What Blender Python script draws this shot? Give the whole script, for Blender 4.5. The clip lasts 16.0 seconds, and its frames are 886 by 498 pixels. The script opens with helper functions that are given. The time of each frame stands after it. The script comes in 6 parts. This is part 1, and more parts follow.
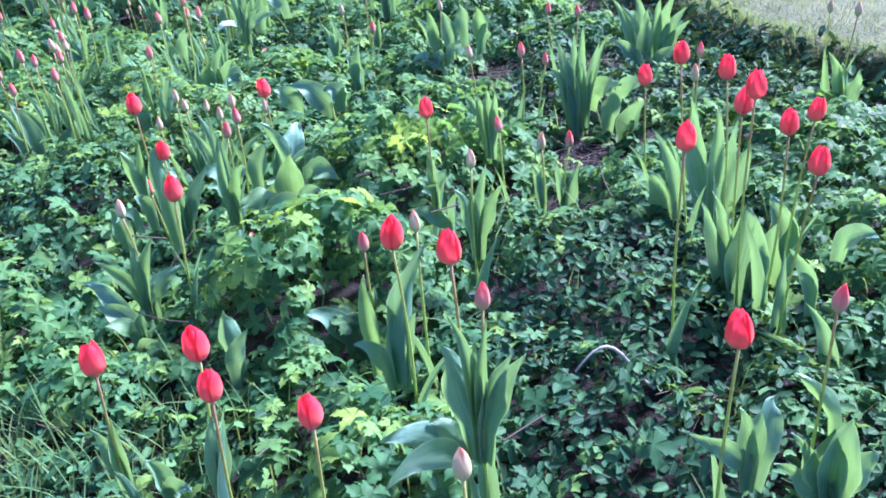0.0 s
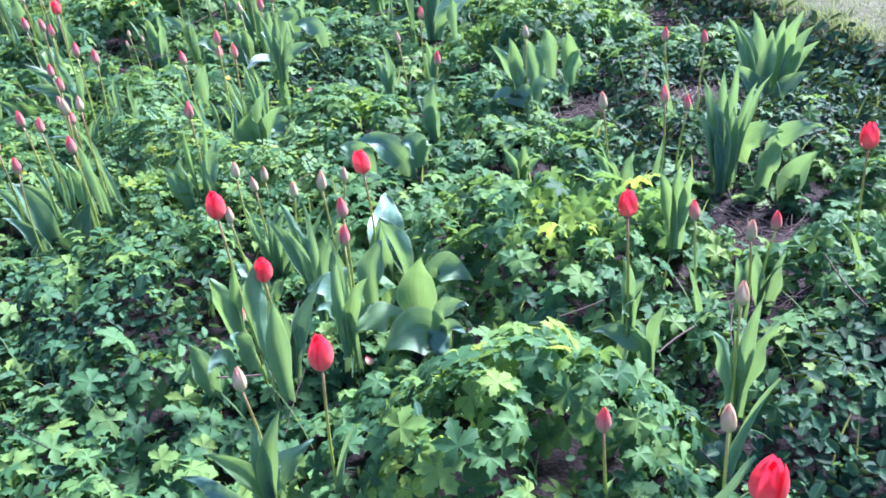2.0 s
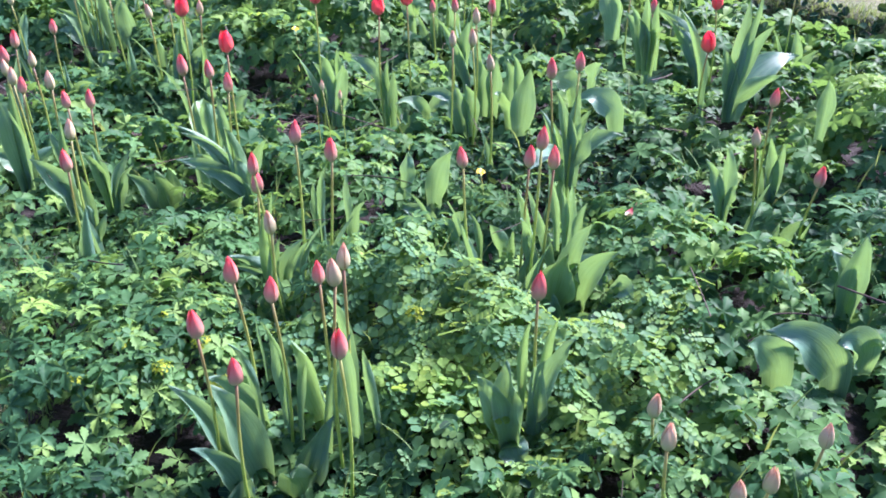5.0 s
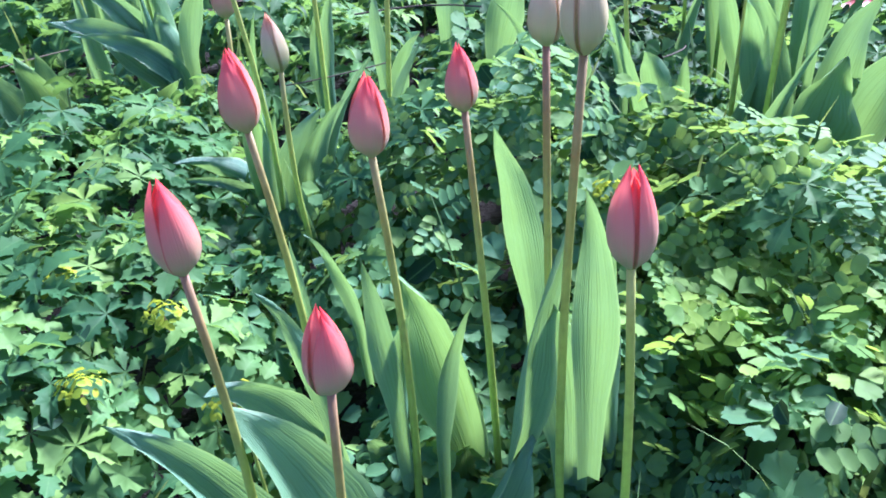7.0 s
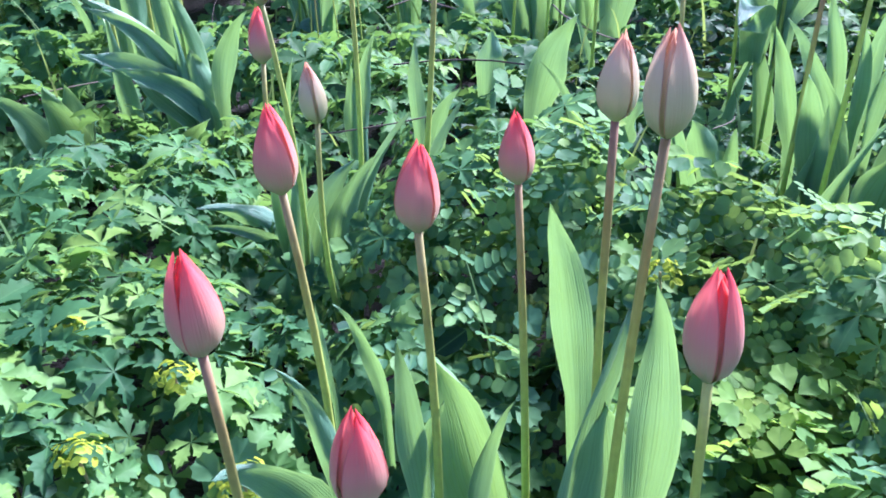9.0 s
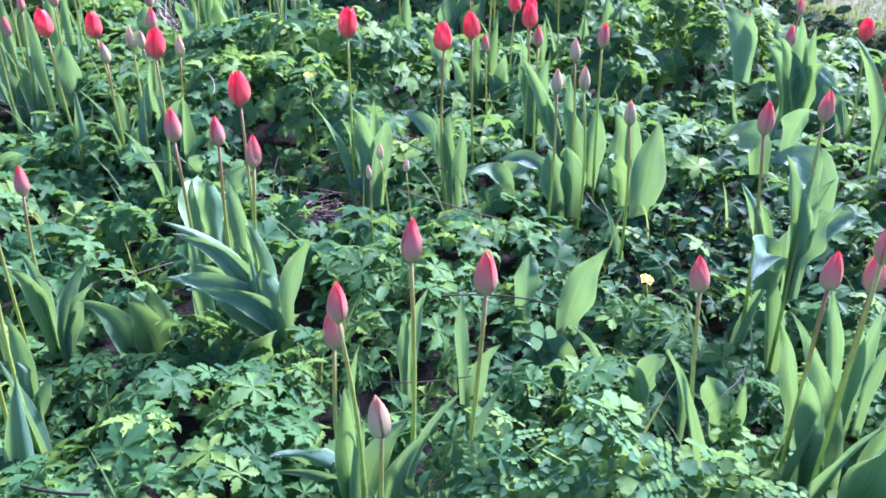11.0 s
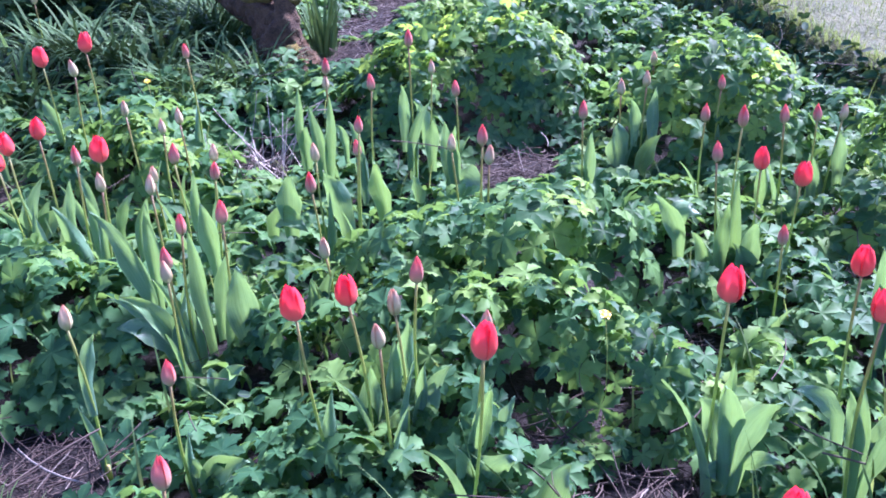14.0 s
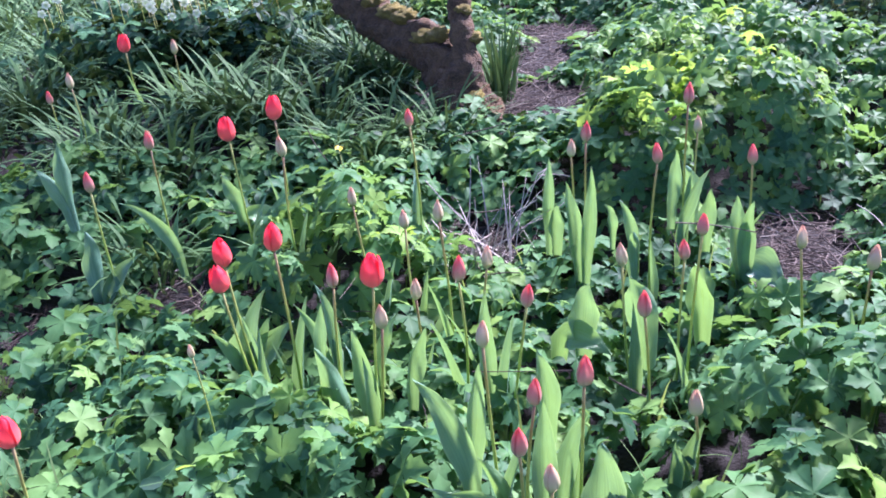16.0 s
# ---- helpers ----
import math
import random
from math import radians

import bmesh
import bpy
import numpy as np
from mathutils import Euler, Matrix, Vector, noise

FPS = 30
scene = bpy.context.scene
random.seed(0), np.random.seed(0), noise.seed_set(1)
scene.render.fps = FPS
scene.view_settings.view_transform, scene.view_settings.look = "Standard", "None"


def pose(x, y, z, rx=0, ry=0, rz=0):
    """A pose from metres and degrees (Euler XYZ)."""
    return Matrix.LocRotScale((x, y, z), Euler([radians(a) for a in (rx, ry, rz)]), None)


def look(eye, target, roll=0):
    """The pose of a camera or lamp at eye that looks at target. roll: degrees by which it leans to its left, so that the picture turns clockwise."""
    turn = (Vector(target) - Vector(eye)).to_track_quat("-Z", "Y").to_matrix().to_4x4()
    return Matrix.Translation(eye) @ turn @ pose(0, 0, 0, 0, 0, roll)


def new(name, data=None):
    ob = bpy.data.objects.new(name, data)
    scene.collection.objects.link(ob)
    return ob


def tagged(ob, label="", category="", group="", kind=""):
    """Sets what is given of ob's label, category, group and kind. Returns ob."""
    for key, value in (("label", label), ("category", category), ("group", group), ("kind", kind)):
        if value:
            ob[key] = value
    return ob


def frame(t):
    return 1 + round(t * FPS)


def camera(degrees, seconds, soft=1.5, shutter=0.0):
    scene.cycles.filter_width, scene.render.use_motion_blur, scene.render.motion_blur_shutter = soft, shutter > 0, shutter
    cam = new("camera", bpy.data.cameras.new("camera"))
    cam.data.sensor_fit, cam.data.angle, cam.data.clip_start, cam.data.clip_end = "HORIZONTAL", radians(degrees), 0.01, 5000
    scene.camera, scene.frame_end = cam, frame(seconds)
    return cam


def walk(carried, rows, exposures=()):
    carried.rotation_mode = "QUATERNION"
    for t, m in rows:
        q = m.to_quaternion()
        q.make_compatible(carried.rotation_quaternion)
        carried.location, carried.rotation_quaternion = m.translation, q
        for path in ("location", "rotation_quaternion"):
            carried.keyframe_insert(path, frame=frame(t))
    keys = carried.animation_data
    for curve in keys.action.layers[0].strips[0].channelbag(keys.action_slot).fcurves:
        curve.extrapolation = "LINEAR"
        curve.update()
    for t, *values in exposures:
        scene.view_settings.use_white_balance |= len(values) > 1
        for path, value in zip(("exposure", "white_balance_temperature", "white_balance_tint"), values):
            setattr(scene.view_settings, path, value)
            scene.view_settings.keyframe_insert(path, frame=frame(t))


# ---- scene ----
cam = camera(53.4, 16.0, 1.8)
PATH = [
    (0, (0.034, -0.042, 1.394), (-0.139, 2.694, -0.096), -4.9),
    (0.5, (-0.092, 0.226, 1.370), (-0.239, 2.954, -0.140), -6.0),
    (1, (-0.161, 0.361, 1.379), (-0.286, 3.071, -0.164), -6.7),
    (1.5, (-0.329, 0.494, 1.387), (-0.390, 3.201, -0.164), -6.0),
    (2, (-0.533, 0.689, 1.435), (-0.512, 3.392, -0.124), -5.6),
    (2.5, (-0.657, 0.974, 1.399), (-0.625, 3.673, -0.165), -5.2),
    (3, (-0.732, 1.183, 1.399), (-0.762, 3.878, -0.172), -5.3),
    (3.5, (-0.868, 1.333, 1.396), (-0.922, 4.046, -0.147), -3.3),
    (4, (-1.122, 1.560, 1.407), (-1.125, 4.291, -0.099), -1.1),
    (4.2, (-1.187, 1.633, 1.404), (-1.191, 4.373, -0.091), -0.8),
    (6.3, (-1.699, 2.653, 0.944), (-1.464, 5.249, -0.771), -2.9),
    (6.5, (-1.707, 2.709, 0.853), (-1.434, 5.314, -0.844), -4.0),
    (7, (-1.745, 2.791, 0.719), (-1.366, 5.438, -0.889), -4.9),
    (7.5, (-1.750, 2.830, 0.693), (-1.335, 5.530, -0.816), -3.1),
    (8, (-1.755, 2.846, 0.701), (-1.359, 5.576, -0.755), -2.2),
    (8.2, (-1.756, 2.847, 0.703), (-1.371, 5.582, -0.747), -2.1),
    (10.3, (-1.750, 2.860, 0.850), (-1.443, 5.574, -0.657), -1.7),
    (10.5, (-1.745, 2.853, 0.900), (-1.468, 5.590, -0.575), -2.2),
    (11, (-1.773, 2.856, 1.053), (-1.512, 5.638, -0.335), -0.3),
    (11.5, (-1.889, 2.920, 1.157), (-1.620, 5.719, -0.195), 0.6),
    (12, (-2.022, 2.986, 1.279), (-1.730, 5.780, -0.078), -1.4),
    (12.5, (-2.140, 3.149, 1.279), (-1.836, 5.968, -0.021), -2.8),
    (13, (-2.248, 3.377, 1.297), (-1.912, 6.202, 0.016), -4.3),
    (13.5, (-2.361, 3.513, 1.297), (-1.958, 6.305, -0.033), -3.2),
    (14, (-2.509, 3.718, 1.344), (-1.997, 6.474, -0.025), -2.6),
    (14.5, (-2.608, 3.948, 1.329), (-2.084, 6.724, 0.003), -2.3),
    (15, (-2.721, 4.159, 1.344), (-2.358, 6.986, 0.075), -3.8),
    (15.5, (-2.853, 4.304, 1.351), (-2.573, 7.131, 0.057), -5.1),
    (16, (-3.042, 4.447, 1.383), (-2.638, 7.233, 0.039), -5.2),
]
walk(cam, [(t, look(eye, target, roll)) for t, eye, target, roll in PATH], [(0, 2.85, 4880, 39), (1, 2.86, 4900, 38), (2, 2.86, 5150, 40), (3, 2.70, 5350, 43), (4, 2.66, 5650, 45), (6.5, 2.80, 5060, 32), (8, 2.78, 5060, 31), (10.5, 2.80, 5050, 42), (11, 2.80, 5050, 43), (12, 2.78, 4950, 48), (13.5, 2.78, 4980, 51), (14.5, 2.90, 4980, 52), (15, 2.69, 5200, 49), (16, 2.84, 5300, 44)])

# ---- light ----
SUN_EL, SUN_AZ = 43.0, 54.0          # degrees up, and to the right of straight ahead (+y)
world = bpy.data.worlds.new("sky")
scene.world = world
world.use_nodes = True
wn = world.node_tree
sky = wn.nodes.new("ShaderNodeTexSky")
sky.sky_type, sky.sun_disc = "NISHITA", False
sky.sun_elevation, sky.sun_rotation = radians(SUN_EL), radians(SUN_AZ)
wn.links.new(sky.outputs[0], wn.nodes["Background"].inputs[0])
wn.nodes["Background"].inputs[1].default_value = 0.050
sun = new("sun", bpy.data.lights.new("sun", "SUN"))
sun.data.energy, sun.data.angle, sun.data.color = 3.45, radians(11.0), (1.0, 0.92, 0.80)
az, el = radians(SUN_AZ), radians(SUN_EL)
to_sun = Vector((math.sin(az) * math.cos(el), math.cos(az) * math.cos(el), math.sin(el)))
sun.matrix_world = look(to_sun * 20, (0, 0, 0))


# ---- materials ----
def nodes_of(name):
    m = bpy.data.materials.new(name)
    m.use_nodes = True
    nt = m.node_tree
    return m, nt, nt.nodes["Principled BSDF"], nt.nodes["Material Output"]


def ramp(nt, source, stops):
    r = nt.nodes.new("ShaderNodeValToRGB")
    while len(r.color_ramp.elements) < len(stops):
        r.color_ramp.elements.new(0.5)
    for e, (p, c) in zip(r.color_ramp.elements, stops):
        e.position, e.color = p, (*c, 1)
    nt.links.new(source, r.inputs[0])
    return r.outputs[0]


def mixed(nt, a, b, fac, mode="MIX"):
    m = nt.nodes.new("ShaderNodeMix")
    m.data_type, m.blend_type = "RGBA", mode
    for sock, v in ((m.inputs[0], fac), (m.inputs[6], a), (m.inputs[7], b)):
        if isinstance(v, (int, float)):
            sock.default_value = v
        elif isinstance(v, tuple):
            sock.default_value = (*v, 1)
        else:
            nt.links.new(v, sock)
    return m.outputs[2]


def grain(nt, scale, detail=3.0, coord="Object"):
    tc = nt.nodes.new("ShaderNodeTexCoord")
    n = nt.nodes.new("ShaderNodeTexNoise")
    n.inputs["Scale"].default_value, n.inputs["Detail"].default_value = scale, detail
    nt.links.new(tc.outputs[coord], n.inputs["Vector"])
    return n.outputs["Fac"]


def bumped(nt, bsdf, height, strength, distance=0.002):
    b = nt.nodes.new("ShaderNodeBump")
    b.inputs["Strength"].default_value, b.inputs["Distance"].default_value = strength, distance
    nt.links.new(height, b.inputs["Height"])
    nt.links.new(b.outputs[0], bsdf.inputs["Normal"])
    return b.outputs[0]


def leafy(name, stops, glow, through_light=0.35, rough=0.5, island=True, scale=60.0, vein=(0.10, 0.20, 0.07), straight=False, gloss=0.09):
    """A living leaf: gloss on the surface, veins, and light that comes through it from behind."""
    m, nt, bsdf, out = nodes_of(name)
    if island:
        g = nt.nodes.new("ShaderNodeNewGeometry")
        rnd = g.outputs["Random Per Island"]
    else:
        o = nt.nodes.new("ShaderNodeObjectInfo")
        rnd = o.outputs["Random"]
    col = ramp(nt, rnd, stops)
    fine = grain(nt, scale)
    col = mixed(nt, col, mixed(nt, col, (0.02, 0.05, 0.01), 0.5), ramp(nt, fine, [(0.35, (0, 0, 0)), (0.75, (0.7, 0.7, 0.7))]))
    broad = grain(nt, 2.2, 2.0)
    col = mixed(nt, col, mixed(nt, col, (1.35, 1.18, 0.85), 1.0, "MULTIPLY"), ramp(nt, broad, [(0.4, (0, 0, 0)), (0.65, (0.8, 0.8, 0.8))]))
    uv = nt.nodes.new("ShaderNodeUVMap")
    sep = nt.nodes.new("ShaderNodeSeparateXYZ")
    nt.links.new(uv.outputs[0], sep.inputs[0])
    if straight:
        mp = nt.nodes.new("ShaderNodeMapping")
        mp.inputs["Scale"].default_value = (34, 1.2, 1)
        lines = nt.nodes.new("ShaderNodeTexNoise")
        lines.inputs["Scale"].default_value = 1.0
        nt.links.new(uv.outputs[0], mp.inputs[0])
        nt.links.new(mp.outputs[0], lines.inputs["Vector"])
        height = lines.outputs["Fac"]
        col = mixed(nt, col, vein, ramp(nt, height, [(0.40, (0, 0, 0)), (0.66, (0.75, 0.75, 0.75))]))
        col = mixed(nt, col, mixed(nt, col, (0.52, 0.60, 0.62), 1.0, "MULTIPLY"), ramp(nt, height, [(0.30, (0.8, 0.8, 0.8)), (0.48, (0, 0, 0))]))
        edge = nt.nodes.new("ShaderNodeMath")
        edge.operation = "PINGPONG"
        edge.inputs[1].default_value = 0.5
        nt.links.new(sep.outputs[0], edge.inputs[0])
        col = mixed(nt, col, (0.30, 0.42, 0.22), ramp(nt, edge.outputs[0], [(0.0, (0.75, 0.75, 0.75)), (0.06, (0, 0, 0))]))
    else:
        height = fine
        col = mixed(nt, col, vein, ramp(nt, sep.outputs[0], [(0.0, (0.6, 0.6, 0.6)), (0.13, (0, 0, 0))]))
    nt.links.new(col, bsdf.inputs["Base Color"])
    bsdf.inputs["Roughness"].default_value = rough
    bsdf.inputs["Specular IOR Level"].default_value = 0.36 if straight else gloss
    normal = bumped(nt, bsdf, height, 0.6 if straight else 0.3)
    tr = nt.nodes.new("ShaderNodeBsdfTranslucent")
    nt.links.new(mixed(nt, col, glow, 0.65), tr.inputs["Color"])
    nt.links.new(normal, tr.inputs["Normal"])
    mx = nt.nodes.new("ShaderNodeMixShader")
    mx.inputs[0].default_value = through_light
    nt.links.new(bsdf.outputs[0], mx.inputs[1])
    nt.links.new(tr.outputs[0], mx.inputs[2])
    nt.links.new(mx.outputs[0], out.inputs[0])
    return m


def petal_material(name, stops, glow, rim=(0.20, 0.015, 0.03)):
    m, nt, bsdf, out = nodes_of(name)
    uv = nt.nodes.new("ShaderNodeUVMap")
    sep = nt.nodes.new("ShaderNodeSeparateXYZ")
    nt.links.new(uv.outputs[0], sep.inputs[0])
    streak = nt.nodes.new("ShaderNodeTexNoise")
    mp = nt.nodes.new("ShaderNodeMapping")
    mp.inputs["Scale"].default_value = (26, 2.0, 1)
    nt.links.new(uv.outputs[0], mp.inputs[0])
    nt.links.new(mp.outputs[0], streak.inputs["Vector"])
    streak.inputs["Scale"].default_value = 1.0
    add = nt.nodes.new("ShaderNodeMath")
    add.operation = "MULTIPLY_ADD"
    add.inputs[1].default_value = 0.22
    nt.links.new(streak.outputs["Fac"], add.inputs[0])
    nt.links.new(sep.outputs[1], add.inputs[2])
    off = nt.nodes.new("ShaderNodeMath")
    off.inputs[1].default_value = -0.11
    nt.links.new(add.outputs[0], off.inputs[0])
    col = ramp(nt, off.outputs[0], stops)
    edge = nt.nodes.new("ShaderNodeMath")
    edge.operation = "PINGPONG"
    edge.inputs[1].default_value = 0.5
    nt.links.new(sep.outputs[0], edge.inputs[0])
    # Thin edge line; on tulips it is darker, painting the shade of petal slits.
    col = mixed(nt, col, rim, ramp(nt, edge.outputs[0], [(0.006, (0.8, 0.8, 0.8)), (0.032, (0, 0, 0))]))
    nt.links.new(col, bsdf.inputs["Base Color"])
    bsdf.inputs["Roughness"].default_value = 0.42
    bsdf.inputs["Sheen Weight"].default_value = 0.06
    bumped(nt, bsdf, streak.outputs["Fac"], 0.25, 0.0015)
    tr = nt.nodes.new("ShaderNodeBsdfTranslucent")
    nt.links.new(mixed(nt, col, glow, 0.4), tr.inputs["Color"])
    mx = nt.nodes.new("ShaderNodeMixShader")
    mx.inputs[0].default_value = 0.3
    nt.links.new(bsdf.outputs[0], mx.inputs[1])
    nt.links.new(tr.outputs[0], mx.inputs[2])
    nt.links.new(mx.outputs[0], out.inputs[0])
    return m


def rough_material(name, a, b, scale, rough=0.9, bump=0.6, distance=0.01):
    m, nt, bsdf, out = nodes_of(name)
    f1, f2 = grain(nt, scale, 6.0), grain(nt, scale * 7, 4.0)
    col = mixed(nt, ramp(nt, f1, [(0.3, a), (0.7, b)]), ramp(nt, f2, [(0.3, a), (0.7, b)]), 0.45)
    nt.links.new(col, bsdf.inputs["Base Color"])
    bsdf.inputs["Roughness"].default_value = rough
    bumped(nt, bsdf, f2, bump, distance)
    return m


def litter_material(name, stops):
    m, nt, bsdf, out = nodes_of(name)
    g = nt.nodes.new("ShaderNodeNewGeometry")
    col = ramp(nt, g.outputs["Random Per Island"], stops)
    nt.links.new(mixed(nt, col, (0.05, 0.04, 0.03), grain(nt, 90.0)), bsdf.inputs["Base Color"])
    bsdf.inputs["Roughness"].default_value = 0.85
    return m


TULIP_LEAF = leafy("tulip_leaf", [(0.0, (0.080, 0.192, 0.168)), (0.45, (0.108, 0.238, 0.184)), (0.8, (0.132, 0.268, 0.166)), (1.0, (0.166, 0.310, 0.116))], (0.30, 0.52, 0.07), 0.28, 0.42, island=False, scale=22, vein=(0.130, 0.250, 0.150), straight=True)
COVER_TONES = [(0.0, (0.014, 0.054, 0.029)), (0.35, (0.036, 0.110, 0.050)), (0.8, (0.076, 0.176, 0.064)), (1.0, (0.136, 0.248, 0.062))]
COVER = leafy("cover_leaf", COVER_TONES, (0.32, 0.60, 0.10), 0.25, 0.56)
COVER_SINGLE = leafy("cover_leaf_single", COVER_TONES, (0.32, 0.60, 0.10), 0.25, 0.56, island=False)
# Lighter, yellower cover leaf: sunshine is put into its colour.
COVER_SUNLIT = leafy("sunlit_cover_leaf", [(0.0, (0.100, 0.220, 0.072)), (0.6, (0.145, 0.275, 0.070)), (1.0, (0.200, 0.320, 0.066))], (0.44, 0.66, 0.07), 0.42, 0.55)
# Near-black tones put the shade of the deep gaps into the leaf colour.
SMALL_WITH_SHADE = leafy("small_leaf_with_shade", [(0.0, (0.006, 0.024, 0.015)), (0.6, (0.017, 0.062, 0.036)), (1.0, (0.055, 0.140, 0.060))], (0.24, 0.40, 0.06), 0.06, 0.60)
PINNATE_TONES = [(0.0, (0.050, 0.135, 0.078)), (0.5, (0.090, 0.200, 0.086)), (0.85, (0.130, 0.250, 0.078)), (1.0, (0.185, 0.300, 0.070))]
PINNATE = leafy("pinnate_leaf", PINNATE_TONES, (0.42, 0.64, 0.09), 0.30, 0.55)
PINNATE_SINGLE = leafy("pinnate_leaf_single", PINNATE_TONES, (0.42, 0.64, 0.09), 0.30, 0.55, island=False)
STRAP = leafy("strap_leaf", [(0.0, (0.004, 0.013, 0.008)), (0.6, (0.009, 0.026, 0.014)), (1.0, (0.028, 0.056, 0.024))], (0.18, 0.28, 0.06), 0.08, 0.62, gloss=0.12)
LAWN = leafy("lawn_blade", [(0.0, (0.050, 0.100, 0.030)), (0.6, (0.110, 0.155, 0.052)), (1.0, (0.270, 0.260, 0.130))], (0.40, 0.46, 0.10), 0.22, 0.65)
GRASS = leafy("grass_blade", [(0.0, (0.045, 0.095, 0.038)), (0.6, (0.080, 0.135, 0.052)), (1.0, (0.160, 0.180, 0.090))], (0.38, 0.48, 0.09), 0.32, 0.6)


def stem_material():
    """Pale green below, browner under the flower."""
    m, nt, bsdf, out = nodes_of("stem")
    uv = nt.nodes.new("ShaderNodeUVMap")
    sep = nt.nodes.new("ShaderNodeSeparateXYZ")
    nt.links.new(uv.outputs[0], sep.inputs[0])
    green = ramp(nt, sep.outputs[1], [(0.0, (0.26, 0.44, 0.07)), (0.6, (0.38, 0.52, 0.10)), (1.0, (0.38, 0.42, 0.12))])
    brown = ramp(nt, sep.outputs[1], [(0.0, (0.26, 0.42, 0.07)), (0.45, (0.34, 0.46, 0.08)), (0.70, (0.36, 0.40, 0.09)), (0.88, (0.31, 0.24, 0.09)), (1.0, (0.26, 0.14, 0.09))])
    info = nt.nodes.new("ShaderNodeObjectInfo")
    col = mixed(nt, green, brown, ramp(nt, info.outputs["Random"], [(0.0, (0.1, 0.1, 0.1)), (0.9, (1, 1, 1))]))
    nt.links.new(mixed(nt, col, (0.10, 0.10, 0.04), ramp(nt, grain(nt, 120.0), [(0.4, (0, 0, 0)), (0.8, (0.5, 0.5, 0.5))])), bsdf.inputs["Base Color"])
    bsdf.inputs["Roughness"].default_value = 0.45
    tr = nt.nodes.new("ShaderNodeBsdfTranslucent")
    nt.links.new(col, tr.inputs["Color"])
    mx = nt.nodes.new("ShaderNodeMixShader")
    mx.inputs[0].default_value = 0.32
    nt.links.new(bsdf.outputs[0], mx.inputs[1])
    nt.links.new(tr.outputs[0], mx.inputs[2])
    nt.links.new(mx.outputs[0], out.inputs[0])
    return m


STEM_GREEN = stem_material()
PETALS = {
    "r": petal_material("red_petal", [(0.0, (0.40, 0.25, 0.14)), (0.10, (0.66, 0.15, 0.14)), (0.36, (0.82, 0.125, 0.105)), (0.72, (0.80, 0.036, 0.048)), (1.0, (0.74, 0.014, 0.032))], (1.0, 0.08, 0.12), (0.50, 0.04, 0.06)),
    "p": petal_material("pink_petal", [(0.0, (0.28, 0.34, 0.12)), (0.18, (0.43, 0.34, 0.20)), (0.50, (0.55, 0.22, 0.18)), (0.85, (0.72, 0.095, 0.10)), (1.0, (0.78, 0.030, 0.045))], (0.74, 0.29, 0.23), (0.40, 0.06, 0.06)),
    "g": petal_material("bud_petal", [(0.0, (0.32, 0.40, 0.14)), (0.30, (0.48, 0.46, 0.24)), (0.75, (0.54, 0.40, 0.26)), (1.0, (0.62, 0.22, 0.14))], (0.72, 0.52, 0.32), (0.30, 0.10, 0.08)),
}
PETALS["s"] = PETALS["g"]
# Soil taken down to near black, so its colour carries the shade between plants.
SOIL_WITH_SHADE = rough_material("soil", (0.003, 0.0025, 0.002), (0.012, 0.009, 0.007), 14.0, 0.95, 0.9, 0.012)
DRY = litter_material("dry_stem", [(0.0, (0.024, 0.015, 0.012)), (0.6, (0.075, 0.048, 0.036)), (0.90, (0.17, 0.13, 0.10)), (1.0, (0.55, 0.50, 0.42))])
PALE_DRY = litter_material("pale_dry", [(0.0, (0.42, 0.38, 0.32)), (1.0, (0.62, 0.58, 0.50))])
BARK = rough_material("bark", (0.022, 0.013, 0.007), (0.21, 0.130, 0.062), 22.0, 0.95, 1.0, 0.04)
WHITE = petal_material("white_petal", [(0.0, (0.34, 0.46, 0.18)), (0.5, (0.50, 0.58, 0.38)), (1.0, (0.62, 0.66, 0.50))], (0.7, 0.75, 0.5), (0.7, 0.75, 0.6))
YELLOW = petal_material("yellow_petal", [(0.0, (0.5, 0.42, 0.02)), (1.0, (0.8, 0.62, 0.02))], (0.9, 0.8, 0.1), (0.7, 0.5, 0.02))


# ---- the lie of the land ----
def smooth(a, b, v):
    t = np.clip((v - a) / (b - a), 0.0, 1.0)
    return t * t * (3 - 2 * t)


def soil(x, y):
    """The height of the bare soil."""
    return 0.026 + 0.022 * np.minimum(y, 12.0) + 0.208 * smooth(6.37, 8.19, y) + 0.015 * np.sin(3.9 * x + 1.3) * np.sin(3.3 * y) + 0.008 * np.sin(10 * x) * np.sin(8.5 * y + 1)


def lawn_edge(y):
    return np.interp(y, (-6, 3.0, 3.48, 3.81, 4.4, 5.25, 6.12, 7.0, 7.6, 8.1, 10.4, 40), (3.2, 2.02, 1.68, 1.32, 1.16, 0.80, 0.06, -0.12, -0.20, -0.48, -0.80, -2.6))


def bed_left(y):
    """Where the bed gives way to the grass path on its left and in front."""
    return np.interp(y, (-6, 0.50, 0.82, 1.0, 1.5, 2.3, 3.0, 4.3, 5.1, 6.5, 8, 10, 14, 40), (2.6, 1.5, -0.4, -0.95, -1.2, -1.62, -2.1, -2.72, -3.18, -3.98, -4.7, -5.2, -5.8, -8)) + 0.05 * np.sin(5.3 * y) + 0.03 * np.sin(13 * y)

